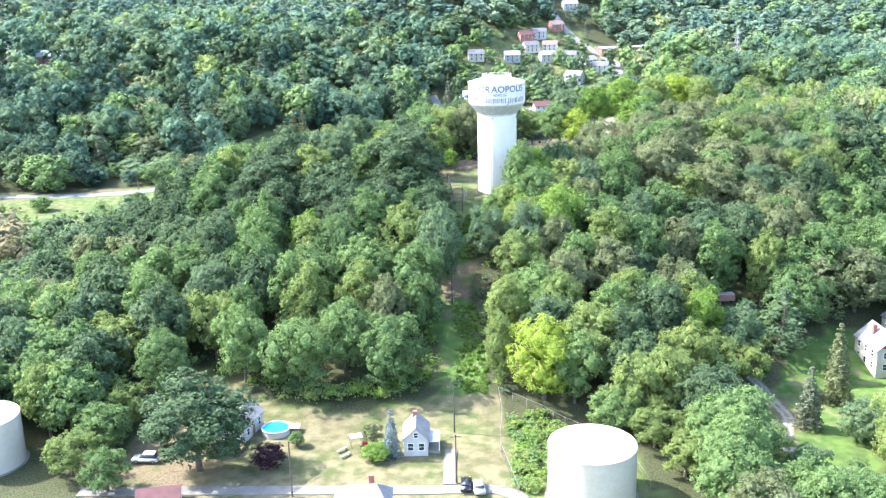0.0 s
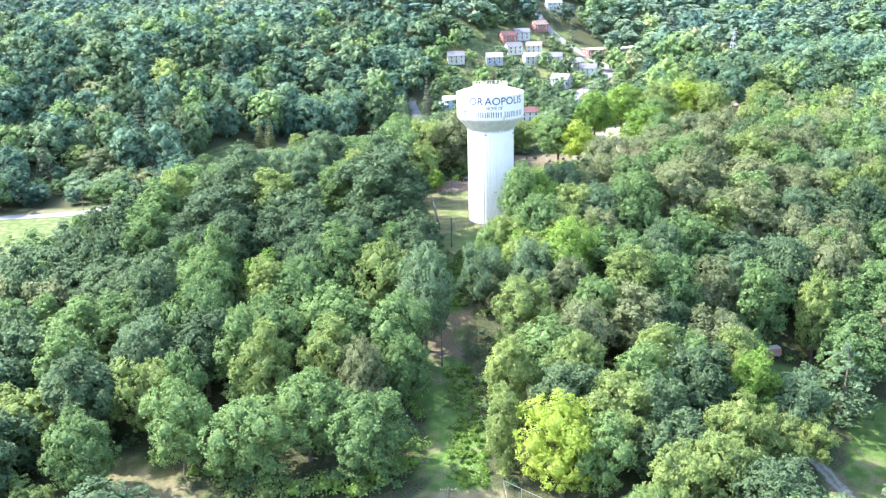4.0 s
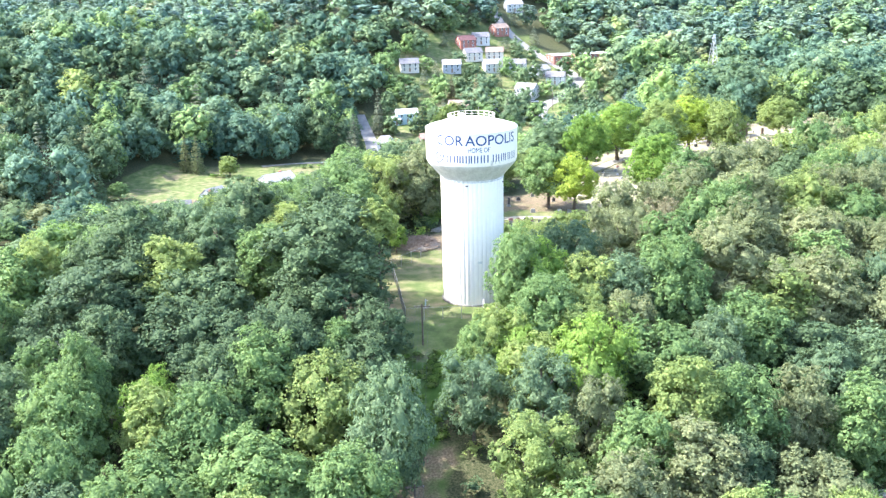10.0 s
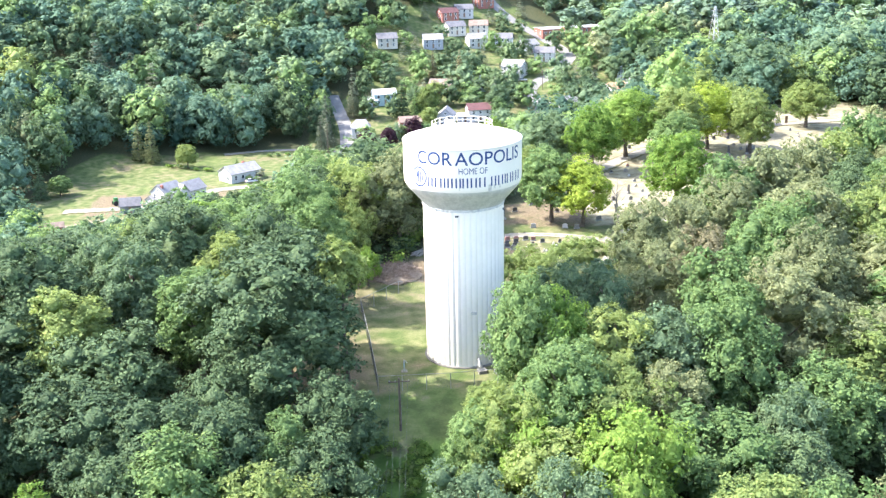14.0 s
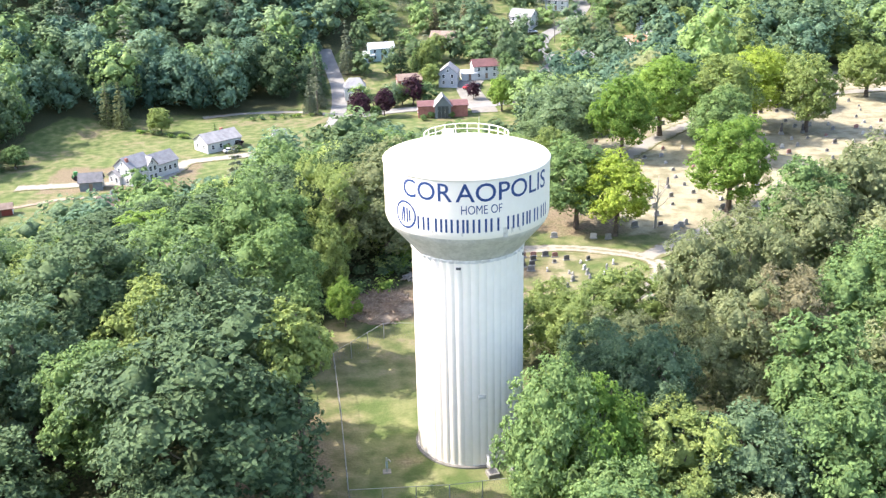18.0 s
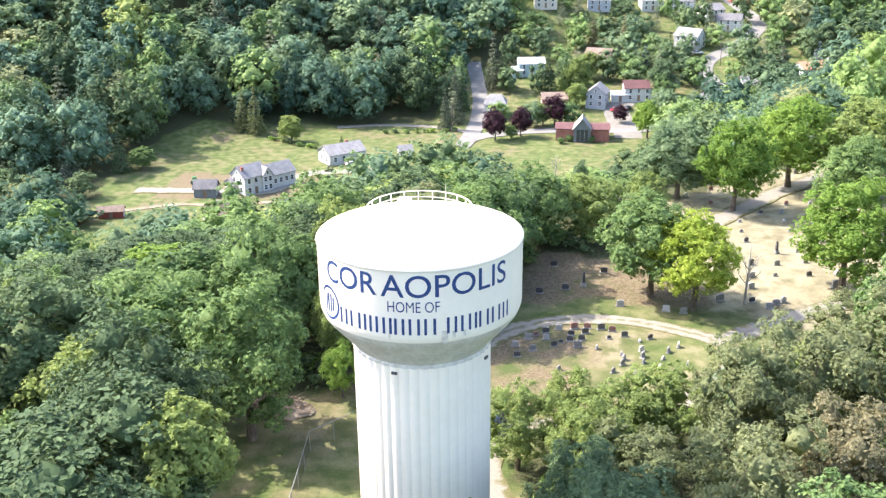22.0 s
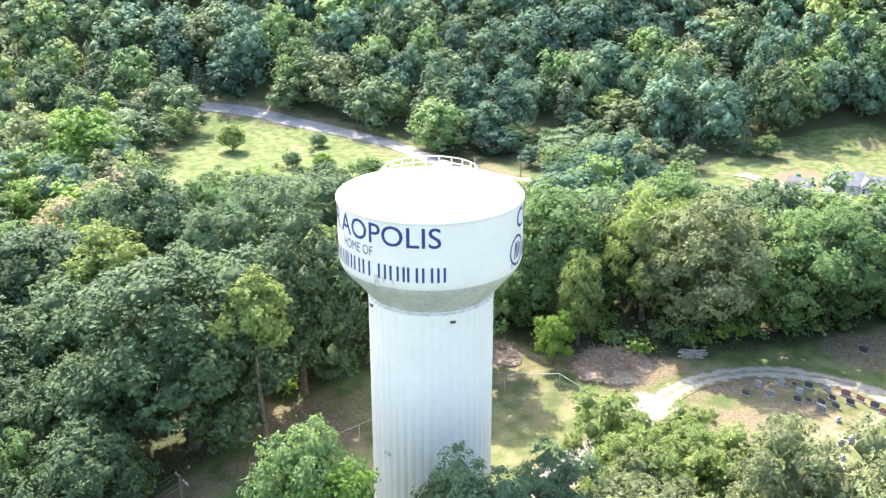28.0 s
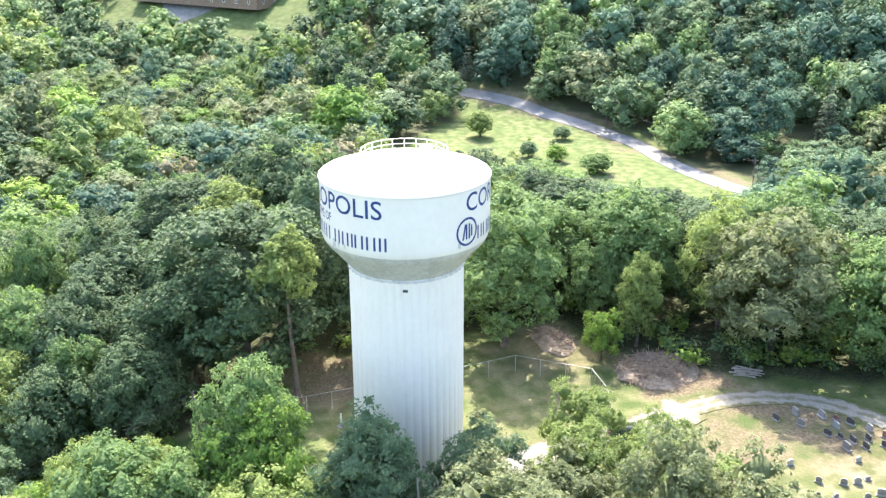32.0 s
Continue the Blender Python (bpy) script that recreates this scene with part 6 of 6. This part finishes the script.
VALLEY2 = [(-71, 522, 16, 3.4, "olive", 20), (-76, 524, 15, 3.2, "olive", 21), (-112, 470, 14, 3.2, "spruce", 20), (-99, 476, 13, 2.8, "silver", 21), (-103, 438, 11, 2.8, "spruce", 21), (-116, 446, 12, 3.0, "silver", 20), (-8.6, 533, 14.5, 2.8, "spruce", 20), (-6.4, 544.2, 20.5, 3.4, "spruce", 20), (-5, 556, 16, 3.0, "dark", 21), (5.1, 579, 21.5, 3.4, "spruce", 20), (8.6, 579.6, 15, 3.0, "dark", 21), (25.8, 574, 15, 3.8, "dark", 21), (56.4, 623, 15.6, 2.8, "russet", 20), (44.1, 627, 14, 2.6, "russet", 21), (52, 640, 15, 3.0, "dark", 20),
           (32, 575, 13, 3.4, "mid", 20), (73, 604.6, 14, 3.4, "dark", 21), (-38, 501, 6, 1.6, "mid", 20), (64, 606, 8, 2.6, "blue", 20), (111.2, 581.5, 16, 5.0, "spruce", 21), (130.7, 608, 9.3, 3.0, "blue", 20), (14, 522, 5, 2.2, "mid", 4)]
for x, y, h, r, k, s in VALLEY + VALLEY2:
    tree(x, y, h, r, k, s, where="in the valley meadow")
for x, y, h, r, k in ((-201.7, 358.5, 9, 4.2, "light"), (-189.6, 381.9, 4.5, 2.8, "silver"), (-174, 363.4, 5, 2.6, "silver"), (-152.5, 375.6, 6, 4.0, "mid"), (-167, 369.5, 5, 3.2, "vine"), (-115, 375, 7, 3.4, "mid")):
    tree(x, y, h, r, k, 4, False, "in the west field")
# yard trees
for x, y, h, r, k, s in ((-65, 158, 9, 4.6, "light", 3), (-57, 152, 8.5, 4.2, "mid", 6), (-62, 167, 10, 4.8, "mid", 4), (-60.5, 176, 11, 5.0, "light", 3),
                         (37, 163.5, 9, 4.6, "light", 3), (30.5, 170, 9.5, 4.4, "mid", 4), (44, 161, 10, 5.0, "light", 6), (40, 153.5, 8, 4.0, "light", 3)):
    tree(x, y, h, r, k, s, True, "beside a storage tank")
tree(61.5, 192.5, 12, 5.0, "light", 3, True, "beside the east track")
tree(66.8, 146, 9, 5.0, "mid", 3, True, "beside the east lawn")
tree(60.5, 152, 9, 4.4, "silver", 6, True, "beside the east lawn")
tree(55.6, 158, 9, 4.2, "light", 3, True, "beside the east track")
tree(-43.0, 158.8, 17.5, 9.6, "dark", 8, True, "shading the yard")
tree(-9.9, 161.8, 9.5, 1.9, "blue", 20, True, "beside the white gabled house")
tree(-27.4, 167.0, 3.2, 1.4, "mid", 4, True, "clipped low on the lawn")
tree(-31.0, 159.2, 4.6, 2.8, "purple", 0, True, "on the front lawn")
tree(-12.6, 161.2, 3.2, 2.6, "vine", 4, True, "spreading low before the house")
tree(-13.5, 166.5, 5.0, 2.0, "olive", 3, True, "thin-leaved on the lawn")
tree(73.7, 207.5, 15, 6.0, "silver", 22, False, "broad pine in the side yard")
tree(86, 219.5, 16, 5.6, "olive", 22, False, "broad pine behind the house")
tree(83.5, 199.5, 13, 3.0, "olive", 20, True, "drooping beside the drive")
tree(79.5, 189.5, 12, 3.6, "olive", 21, True, "drooping beside the drive")
tree(69.5, 177.5, 13, 3.0, "spruce", 20, True, "drooping beside the track")
tree(52, 176, 12, 4.2, "silver", 6, True, "thin-leaved beside the side yard")
tree(78, 172, 9, 4.2, "silver", 4, True, "in the side yard")
for x, y in ((32.8, 519.6), (39.5, 518.6), (30, 516.5), (-33, 488.6), (-30, 487.5)):
    tree(x, y, 2.4, 1.3, "mid", 0, False, "clipped round before the wall")
tree(-30.5, 493.5, 2.6, 1.9, "purple", 1, False, "low beside the bungalow")


def bare_tree(x, y, h, label):
    t = root("dead_tree", pose(x, y, land(x, y), 0, 0, random.uniform(0, 360)), label, "tree", "dead trees")
    me = trunk_mesh("trunk", random.Random(int(x * 7 + y)), h, h * 0.022, 8, h * 0.42, BARK_PALE, 0.98, 4)
    new("trunk", me).parent = t


for x, y, h in ((50.6, 323, 8.5), (53.8, 179.2, 10), (28, 474, 8), (41, 225, 13), (-34, 230, 12), (74, 341, 7), (-45, 243, 12), (34, 264, 11)):
    bare_tree(x, y, h, "bleached leafless dead tree with forked limbs")

# ---- the woods ----
random.seed(33)
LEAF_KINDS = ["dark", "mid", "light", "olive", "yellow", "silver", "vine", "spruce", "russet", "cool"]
near_spots, mid_spots, far_spots = [], [], []


# how high the wood stands on the back of the knoll: rows at y 270 to 370 by 20, columns at x -90 to 40 by 10
CANOPY = np.array([(28, 26, 23, 20, 19, 19, 20, 22, 25, 28, 29, 26, 23, 22), (27, 24, 21, 18, 14, 14, 16, 18, 20, 22, 25, 23, 20, 16), (26, 24, 20, 18, 14, 11, 11, 12, 15, 18, 21, 18, 15, 13),
                   (22, 24, 21, 18, 14, 11, 11, 10, 12, 15, 16, 15, 12, 9), (19, 20, 20, 18, 18, 15, 13, 13, 14, 14, 13, 12, 9, 6), (13, 14, 18, 20, 18, 17, 16, 17, 18, 16, 15, 9, 8, 6)], float)


def canopy(x, y):
    """The greatest height of a tree there."""
    if not (-95 < x < 45 and 268 < y < 372):
        return 30.0
    u, v = min(12.99, max(0.0, (x + 90) / 10)), min(4.99, max(0.0, (y - 270) / 20))
    i, j = int(u), int(v)
    a, b = u - i, v - j
    return float((CANOPY[j, i] * (1 - a) + CANOPY[j, i + 1] * a) * (1 - b) + (CANOPY[j + 1, i] * (1 - a) + CANOPY[j + 1, i + 1] * a) * b)


def crowded(x, y, r, list_):
    return any((x - a) ** 2 + (y - b) ** 2 < (0.56 * (r + c)) ** 2 for a, b, c in list_)


def species(x, y):
    """Which leaf colour grows where: oaks on the knoll, paler locusts on the warm east side, mixed wood elsewhere,
    blued with distance for haze.
    """
    u = noise.noise((x * 0.02, y * 0.02, 3))
    if -330 < x < -125 and 170 < y < 320:
        w = (1.0, 2.8, 2.0, 2.4, 0, 1.4, 1.0, 0, 0.5, 1.2)
    elif -22 < x < 40 and 288 < y < 365:
        w = (3.0, 3.6, 1.2, 0.8, 0.05, 0.8, 0.2, 0, 0, 0)
    elif x < 0 and 216 < y < 360:
        w = (7.0, 3.6, 0.6, 0.3, 0.03, 0.6, 0.2, 0, 0, 0)
    elif x < 0 and y < 360:
        w = (3.4, 4.5, 1.8, 0.8, 0.1, 1.0, 0.4, 0, 0, 0)
    elif y < 345:
        w = (1.5, 3.6, 2.6, 2.8, 0.02, 1.8, 0.5, 0, 0, 0)
    # bluer leaf colours weigh more from here on, in place of distance haze
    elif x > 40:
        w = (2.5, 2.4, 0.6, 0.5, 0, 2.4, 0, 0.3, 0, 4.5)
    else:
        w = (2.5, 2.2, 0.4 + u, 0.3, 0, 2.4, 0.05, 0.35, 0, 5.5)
    return random.choices(LEAF_KINDS, [max(0.0, q) for q in w])[0]


cell = 8.7
for iy in range(int((365 - 128) / cell)):
    for ix in range(int(270 / cell)):
        x = -120 + ix * cell + random.uniform(-2.6, 2.6)
        y = 128 + iy * cell + random.uniform(-2.6, 2.6)
        r = random.uniform(4.6, 7.8)
        if not wooded(x, y) or not all(wooded(x + a * r, y + b * r) for a, b in ((0.6, 0), (-0.6, 0), (0, 0.6), (0, -0.6))) or crowded(x, y, r, PLACED[-600:]) or math.hypot(x - 23, y - 147) < 14 or math.hypot(x + 83, y - 163) < 10 or (x < -66 and y < 172):
            continue
        near_spots.append((x, y, r))
near_spots.sort(key=lambda s: math.hypot((s[0] - 20) * 0.85, (s[1] - 232) * (1.0 if s[1] > 232 else 0.85)))
for i, (x, y, r) in enumerate(near_spots):
    k = species(x, y)
    if i < 300:
        fine = -60 < x < 112 and y < 320
        loose = k in ("olive", "light", "silver") and random.random() < 0.55
        shape = random.choice((3, 6)) if loose else random.choice((0, 1, 2, 4, 5))
        h = random.uniform(14.5, 20) if y > 215 else random.uniform(14, 19)
        if x > 50 and 262 < y < 345:
            h = random.uniform(16.5, 20)
        if 24 < x < 54 and 274 < y < 306:
            h, r, k = random.uniform(8, 11), min(r, 5.5), random.choice(("olive", "silver", "olive", "light"))
        h = min(h, canopy(x, y) * random.uniform(0.92, 1.04))
        if x < -38 and y > 325:
            h = canopy(x, y) * random.uniform(0.92, 1.02)
        tree(x, y, h, r, k, shape, fine, "in the wood round the tower")
    else:
        mid_spots.append((x, y, r, canopy(x, y) * random.uniform(0.92, 1.02) if -92 < x < -38 and y > 325 else min(random.uniform(16.5, 19.5) if x > 50 and y > 262 else random.uniform(12, 17), canopy(x, y) * random.uniform(0.92, 1.04)), k))

cell = 11.3
for iy in range(int((800 - 180) / cell)):
    for ix in range(int(720 / cell)):
        x = -440 + ix * cell + random.uniform(-4.3, 4.3)
        y = 180 + iy * cell + random.uniform(-4.3, 4.3)
        if y < 365 and -125 < x < 150 or x > 0.5 * y + 30 or y > 690 and not inside(VILLAGE, x, y):
            continue
        r = random.uniform(5.6, 8.8)
        if wooded(x, y):
            if not crowded(x, y, r, PLACED[:130]):
                low = 15 < x < 80 and 340 < y < 450 or -150 < x < -88 and 385 < y < 462
                mid_spots.append((x, y, r * (0.7 if low else 0.95), random.uniform(6.5, 9.5) if low else random.uniform(12, 19), species(x, y)))
                if -330 < x < -125 and 170 < y < 320 and random.random() < 0.75:
                    g = mid_spots.pop()
                    mid_spots.append((g[0], g[1], random.uniform(5.2, 7.4), random.uniform(9, 14), g[4]))
                elif not low and random.random() < 0.26:
                    g = mid_spots.pop()
                    mid_spots.append((g[0], g[1], random.uniform(7.5, 10), random.uniform(19, 24), g[4]))
        elif inside(VILLAGE, x, y) and random.random() < (0.85 if y < 600 else 0.95) and off_line(HILL_ROAD, x, y) > 5 and off_line(VILLAGE_ROAD, x, y) > 7 and off_line(CHURCH_LOT, x, y) > 9:
            r *= 0.7
            mid_spots.append((x, y, r, random.uniform(8, 15), random.choice(("mid", "mid", "dark", "spruce", "dark", "silver"))))
# tall wood shading the west and north sides of the meadow
mid_spots = [(x, y, r, 15.5 + 0.4 * h if -135 < x < -92 and 464 < y < 560 or -100 < x < -14 and 536 < y < 566 else h, k) for x, y, r, h, k in mid_spots]
house_spots = [(o.location.x, o.location.y, 6.0) for o in scene.objects if o.get("category") == "house" and o.type == "EMPTY"]
mid_spots = [s for s in mid_spots if not any(math.hypot(s[0] - a, s[1] - b) < c + s[2] * 0.6 + (0 if s[1] > b else 4) * (abs(s[0] - a) < 7) for a, b, c in house_spots)]
cell = 17.0
for iy in range(int((1700 + 60) / cell)):
    for ix in range(int(2200 / cell)):
        x = -1150 + ix * cell + random.uniform(-5.5, 5.5)
        y = -60 + iy * cell + random.uniform(-5.5, 5.5)
        if (-445 < x < 285 and 180 < y < 695) or y < 182 and -130 < x < 200 or y < 120 and abs(x) < 200 or math.hypot(x, y) > 1500 or x > 0.5 * y + 60 or (y > 690 and x < -0.47 * y - 50) or x < -640 - 0.3 * max(0, y - 690):
            continue
        if wooded(x, y) and not any(math.hypot(x - a, y - b) < 13 for a, b, c in house_spots):
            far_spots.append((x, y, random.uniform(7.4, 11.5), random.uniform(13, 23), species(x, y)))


def forest(name, label, spots, n_lobes, sub, per, skin, size, seed, leaves):
    """Many trees joined into one stand, each crown uneven and of its own tint."""
    rng = np.random.default_rng(seed)
    Vs, Qs, Ts, mq, mt, tq, tt = [], [], [], [], [], [], []
    base = 0
    protos = []
    for k in range(8):
        lean = TREE_R * (0.84, 1.0, 1.06, 0.92)[k % 4]
        protos.append(crown(rng, n_lobes, sub, per, skin, size, lean, -0.6, 16.0, 0.39, 0.15, -0.85 if n_lobes > 9 else -0.5, push=0.66, loose=0.42 if sub else 0.24))
    pine = [conifer(k, False) for k in range(2)]
    for x, y, r, h, key in spots:
        V, Q, T = pine[int(rng.integers(2))] if key == "spruce" else protos[int(rng.integers(8))]
        a = rng.uniform(0, 6.283)
        ca, sa = math.cos(a), math.sin(a)
        sr, sz = (r / 4.6 if key == "spruce" else r / TREE_R), h / 16.0
        W = np.empty_like(V)
        W[:, 0] = (V[:, 0] * ca - V[:, 1] * sa) * sr + x
        W[:, 1] = (V[:, 0] * sa + V[:, 1] * ca) * sr + y
        W[:, 2] = V[:, 2] * sz + land(x, y)
        Vs.append(W)
        Qs.append(Q + base)
        Ts.append(T + base)
        base += len(V)
        m, t = LEAF_KINDS.index(key), rng.uniform(-0.30, 0.62 if n_lobes > 10 else 0.42)
        mq.append(np.full(len(Q), m))
        mt.append(np.full(len(T), m))
        tq.append(np.full(len(Q), t))
        tt.append(np.full(len(T), t))
    me = mesh_np(name, np.concatenate(Vs), np.concatenate(Qs), np.concatenate(Ts), [leaves[k] for k in LEAF_KINDS],
                 np.concatenate(mq), np.concatenate(mt), np.concatenate(tq), np.concatenate(tt))
    return tagged(new(name, me), label, "woods", kind="stuff")


front_spots = [s for s in mid_spots if s[1] < 216 and s[0] > -125]
slope_spots = [s for s in mid_spots if 216 <= s[1] < 455 and -130 < s[0] < 130]
mid_spots = [s for s in mid_spots if not (s[1] < 455 and -130 < s[0] < 130 or s[1] < 216 and s[0] > -125)]
forest("front_woodland", "broadleaf wood beside the yards", front_spots, 12, 8, 14, 60, 0.44, 6, LEAF)
forest("slope_woodland", "leafy wood on the slope behind the tower", slope_spots, 11, 7, 8, 44, 0.54, 7, LEAF)
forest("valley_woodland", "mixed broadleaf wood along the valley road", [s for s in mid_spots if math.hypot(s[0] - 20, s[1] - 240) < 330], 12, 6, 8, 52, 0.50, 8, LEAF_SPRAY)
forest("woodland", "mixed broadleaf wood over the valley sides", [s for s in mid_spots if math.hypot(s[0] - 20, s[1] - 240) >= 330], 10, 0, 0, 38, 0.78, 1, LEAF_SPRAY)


def facing(x, y):
    """The part of the far hills that lies open to the valley."""
    return y > 640 and math.hypot(x, y) < 1230 and -0.55 * y - 40 < x < 0.45 * y + 40


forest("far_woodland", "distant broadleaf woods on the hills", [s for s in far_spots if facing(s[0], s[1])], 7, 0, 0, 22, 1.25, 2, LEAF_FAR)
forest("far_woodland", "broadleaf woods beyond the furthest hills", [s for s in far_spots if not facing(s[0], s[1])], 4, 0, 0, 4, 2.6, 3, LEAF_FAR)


def scrub(name, label, spots, key_list, per, size, seed):
    """Low bushes joined into one thicket."""
    rng = np.random.default_rng(seed)
    cs = {k: [] for k in key_list}
    for x, y, r, h in spots:
        cs[key_list[int(rng.integers(len(key_list)))]].append((x, y, land(x, y) + h * 0.45, r))
    Vs, Qs, Ts, mq, mt, base = [], [], [], [], [], 0
    for i, k in enumerate(key_list):
        if not cs[k]:
            continue
        a = np.array(cs[k])
        V, Q, T = leaf_cloud(rng, a[:, :3], a[:, 3], per, size, flat=0.7, core=0.5, up=0.6, spread=(0.45, 1.3), mid=np.array([a[:, 0].mean(), a[:, 1].mean(), -200.0]))
        Vs.append(V)
        Qs.append(Q + base)
        Ts.append(T + base)
        mq.append(np.full(len(Q), i))
        mt.append(np.full(len(T), i))
        base += len(V)
    Q, T = np.concatenate(Qs), np.concatenate(Ts)
    me = mesh_np(name, np.concatenate(Vs), Q, T, [LEAF[k] for k in key_list], np.concatenate(mq), np.concatenate(mt), np.zeros(len(Q)), np.zeros(len(T)))
    return tagged(new(name, me), label, "bushes", kind="stuff")


random.seed(44)
spots = []
for _ in range(150):
    x, y = random.uniform(11.5, 22), random.uniform(148, 177)
    if math.hypot(x - 23.2, y - 147) > 8.6 and y < 186 - 0.9 * (x - 8):
        spots.append((x, y, random.uniform(0.7, 1.4), random.uniform(0.8, 2.2)))
scrub("scrub", "tangled vine scrub beside the storage tank", spots, ["vine", "light", "mid"], 70, 0.36, 3)
spots = []
for _ in range(2200):
    x, y = random.uniform(-62, 80), random.uniform(183, 345)
    if not wooded(x, y):
        continue
    if any(wooded(x + dx, y + dy) is False for dx, dy in ((4, 0), (-4, 0), (0, 4), (0, -4))):
        spots.append((x, y, random.uniform(0.7, 1.7), random.uniform(0.8, 2.6)))
edge = smooth_line([(-35, 188), (-30, 184), (-22, 181.5), (-10, 183), (-4, 188)], 1.0)
for p in edge * 2:
    spots.append((p.x + random.uniform(-1.2, 1.2), p.y + random.uniform(0, 4), random.uniform(1.1, 2.2), random.uniform(2.0, 5.5)))
for _ in range(330):
    x, y = random.uniform(-45, 20), random.uniform(262, 350)
    if wooded(x, y):
        spots.append((x, y, random.uniform(1.0, 2.3), random.uniform(1.2, 3.4)))
for _ in range(420):
    x, y = random.uniform(-12, 34), random.uniform(288, 352)
    if wooded(x, y) and any(not wooded(x + dx, y + dy) for dx, dy in ((6, 0), (-6, 0), (0, 6), (0, -6))) and math.hypot(x - 7.4, y - 299.6) > 6:
        spots.append((x, y, random.uniform(1.1, 2.4), random.uniform(1.6, 4.6)))
scrub("undergrowth", "bushy undergrowth along the edge of the wood", spots, ["mid", "light", "vine", "dark"], 60, 0.4, 4)
spots = []
for _ in range(700):
    x, y = random.uniform(-2, 9), random.uniform(184, 247)
    if inside(CORRIDOR, x, y) and (y > 232 or (y < 215 and x > 2.0)) and not wooded(x, y):
        spots.append((x, y, random.uniform(0.35, 0.75), random.uniform(0.3, 0.8)))
scrub("weeds", "rank green weeds under the power line", spots, ["vine", "light", "vine"], 34, 0.26, 6)
spots = [(-163 + random.uniform(-30, 30), 366 + random.uniform(-14, 12), random.uniform(0.6, 1.6), random.uniform(1, 3)) for _ in range(30)]
spots += [(x + random.uniform(-1, 1), y + random.uniform(-1, 1), random.uniform(0.6, 1.2), 1.4) for x, y in [(-64 + 2.2 * k, 516 - 1.3 * k) for k in range(8)] + [(-28 + 3.2 * k, 527 + 0.6 * k) for k in range(8)] for _ in range(2)]
spots += [(54 + random.uniform(-2, 2), 596 + k * 0.3, 1.4, 2.0) for k in range(10)] + [(70 + 2.4 * k, 552 + 1.2 * k, 1.0, 1.5) for k in range(6)]
spots = [s for s in spots if not wooded(s[0], s[1])]
scrub("hedge_bushes", "scattered bushes and hedges in the fields", spots, ["mid", "light", "silver", "vine"], 50, 0.5, 5)


def brush_pile(x, y, w, d, h, label, seed, n=260):
    """A heap of cut twigs on bare soil."""
    rng = random.Random(seed)
    bp = root("brush_pile", pose(x, y, land(x, y)), label, "brush pile", "brush piles")
    bm = bmesh.new()
    bmesh.ops.create_icosphere(bm, subdivisions=4, radius=1.0)
    for v in bm.verts:
        k = 1 + 0.16 * noise.noise(v.co * 1.7 + Vector((seed, 0, 0))) + 0.07 * noise.noise(v.co * 5.1 + Vector((0, seed, 0)))
        foot = 1 + 0.5 * max(0.0, 0.45 - v.co.z)
        v.co = Vector((v.co.x * w * k * foot, v.co.y * d * k * foot, max(-0.5, (v.co.z + 0.15) * h * k * 0.75)))
    part("mound", bm, DIRT, bp)
    bm = bmesh.new()
    for _ in range(n):
        a, u = rng.uniform(0, 6.283), 1.2 * math.sqrt(rng.random())
        px, py = w * u * math.cos(a), d * u * math.sin(a)
        pz = h * 0.85 * math.sqrt(max(0, 1 - u * u)) + rng.uniform(-0.1, 0.25)
        q = Vector((rng.uniform(-1, 1), rng.uniform(-1, 1), rng.uniform(-0.25, 0.35))).normalized() * rng.uniform(0.5, 1.5)
        tube(bm, [Vector((px, py, pz)) - q, Vector((px, py, pz)) + q], [0.045, 0.02], 3)
    part("brush_tangle", bm, BRUSH_TWIG, bp, "tangle of brown cut twigs")


brush_pile(7.6, 300.6, 3.2, 3.8, 1.1, "brown heap of cut brush beside the gravel turn", 1, 1100)
brush_pile(-3.5, 292.5, 3.0, 1.8, 0.9, "low heap of cut branches at the wood's edge", 2, 160)


def rail_stack(x, y, turn):
    """Old split rails thrown in a heap."""
    rs = root("rail_stack", pose(x, y, land(x, y), 0, 0, turn), "weathered wooden rails heaped beside the loop road", "wood pile")
    rng = random.Random(4)
    for k in range(14):
        bm = bmesh.new()
        z = 0.12 + 0.16 * (k // 4)
        a, l = rng.uniform(-0.5, 0.5), rng.uniform(1.0, 1.7)
        c = Vector((rng.uniform(-0.5, 0.5), rng.uniform(-0.8, 0.8), z))
        q = Vector((math.cos(a), math.sin(a), rng.uniform(-0.05, 0.12))) * l
        tube(bm, [c - q, c + q], [0.09, 0.08], 6)
        part("rail", bm, WOOD_GREY, rs)


rail_stack(12.2, 309.0, 60)
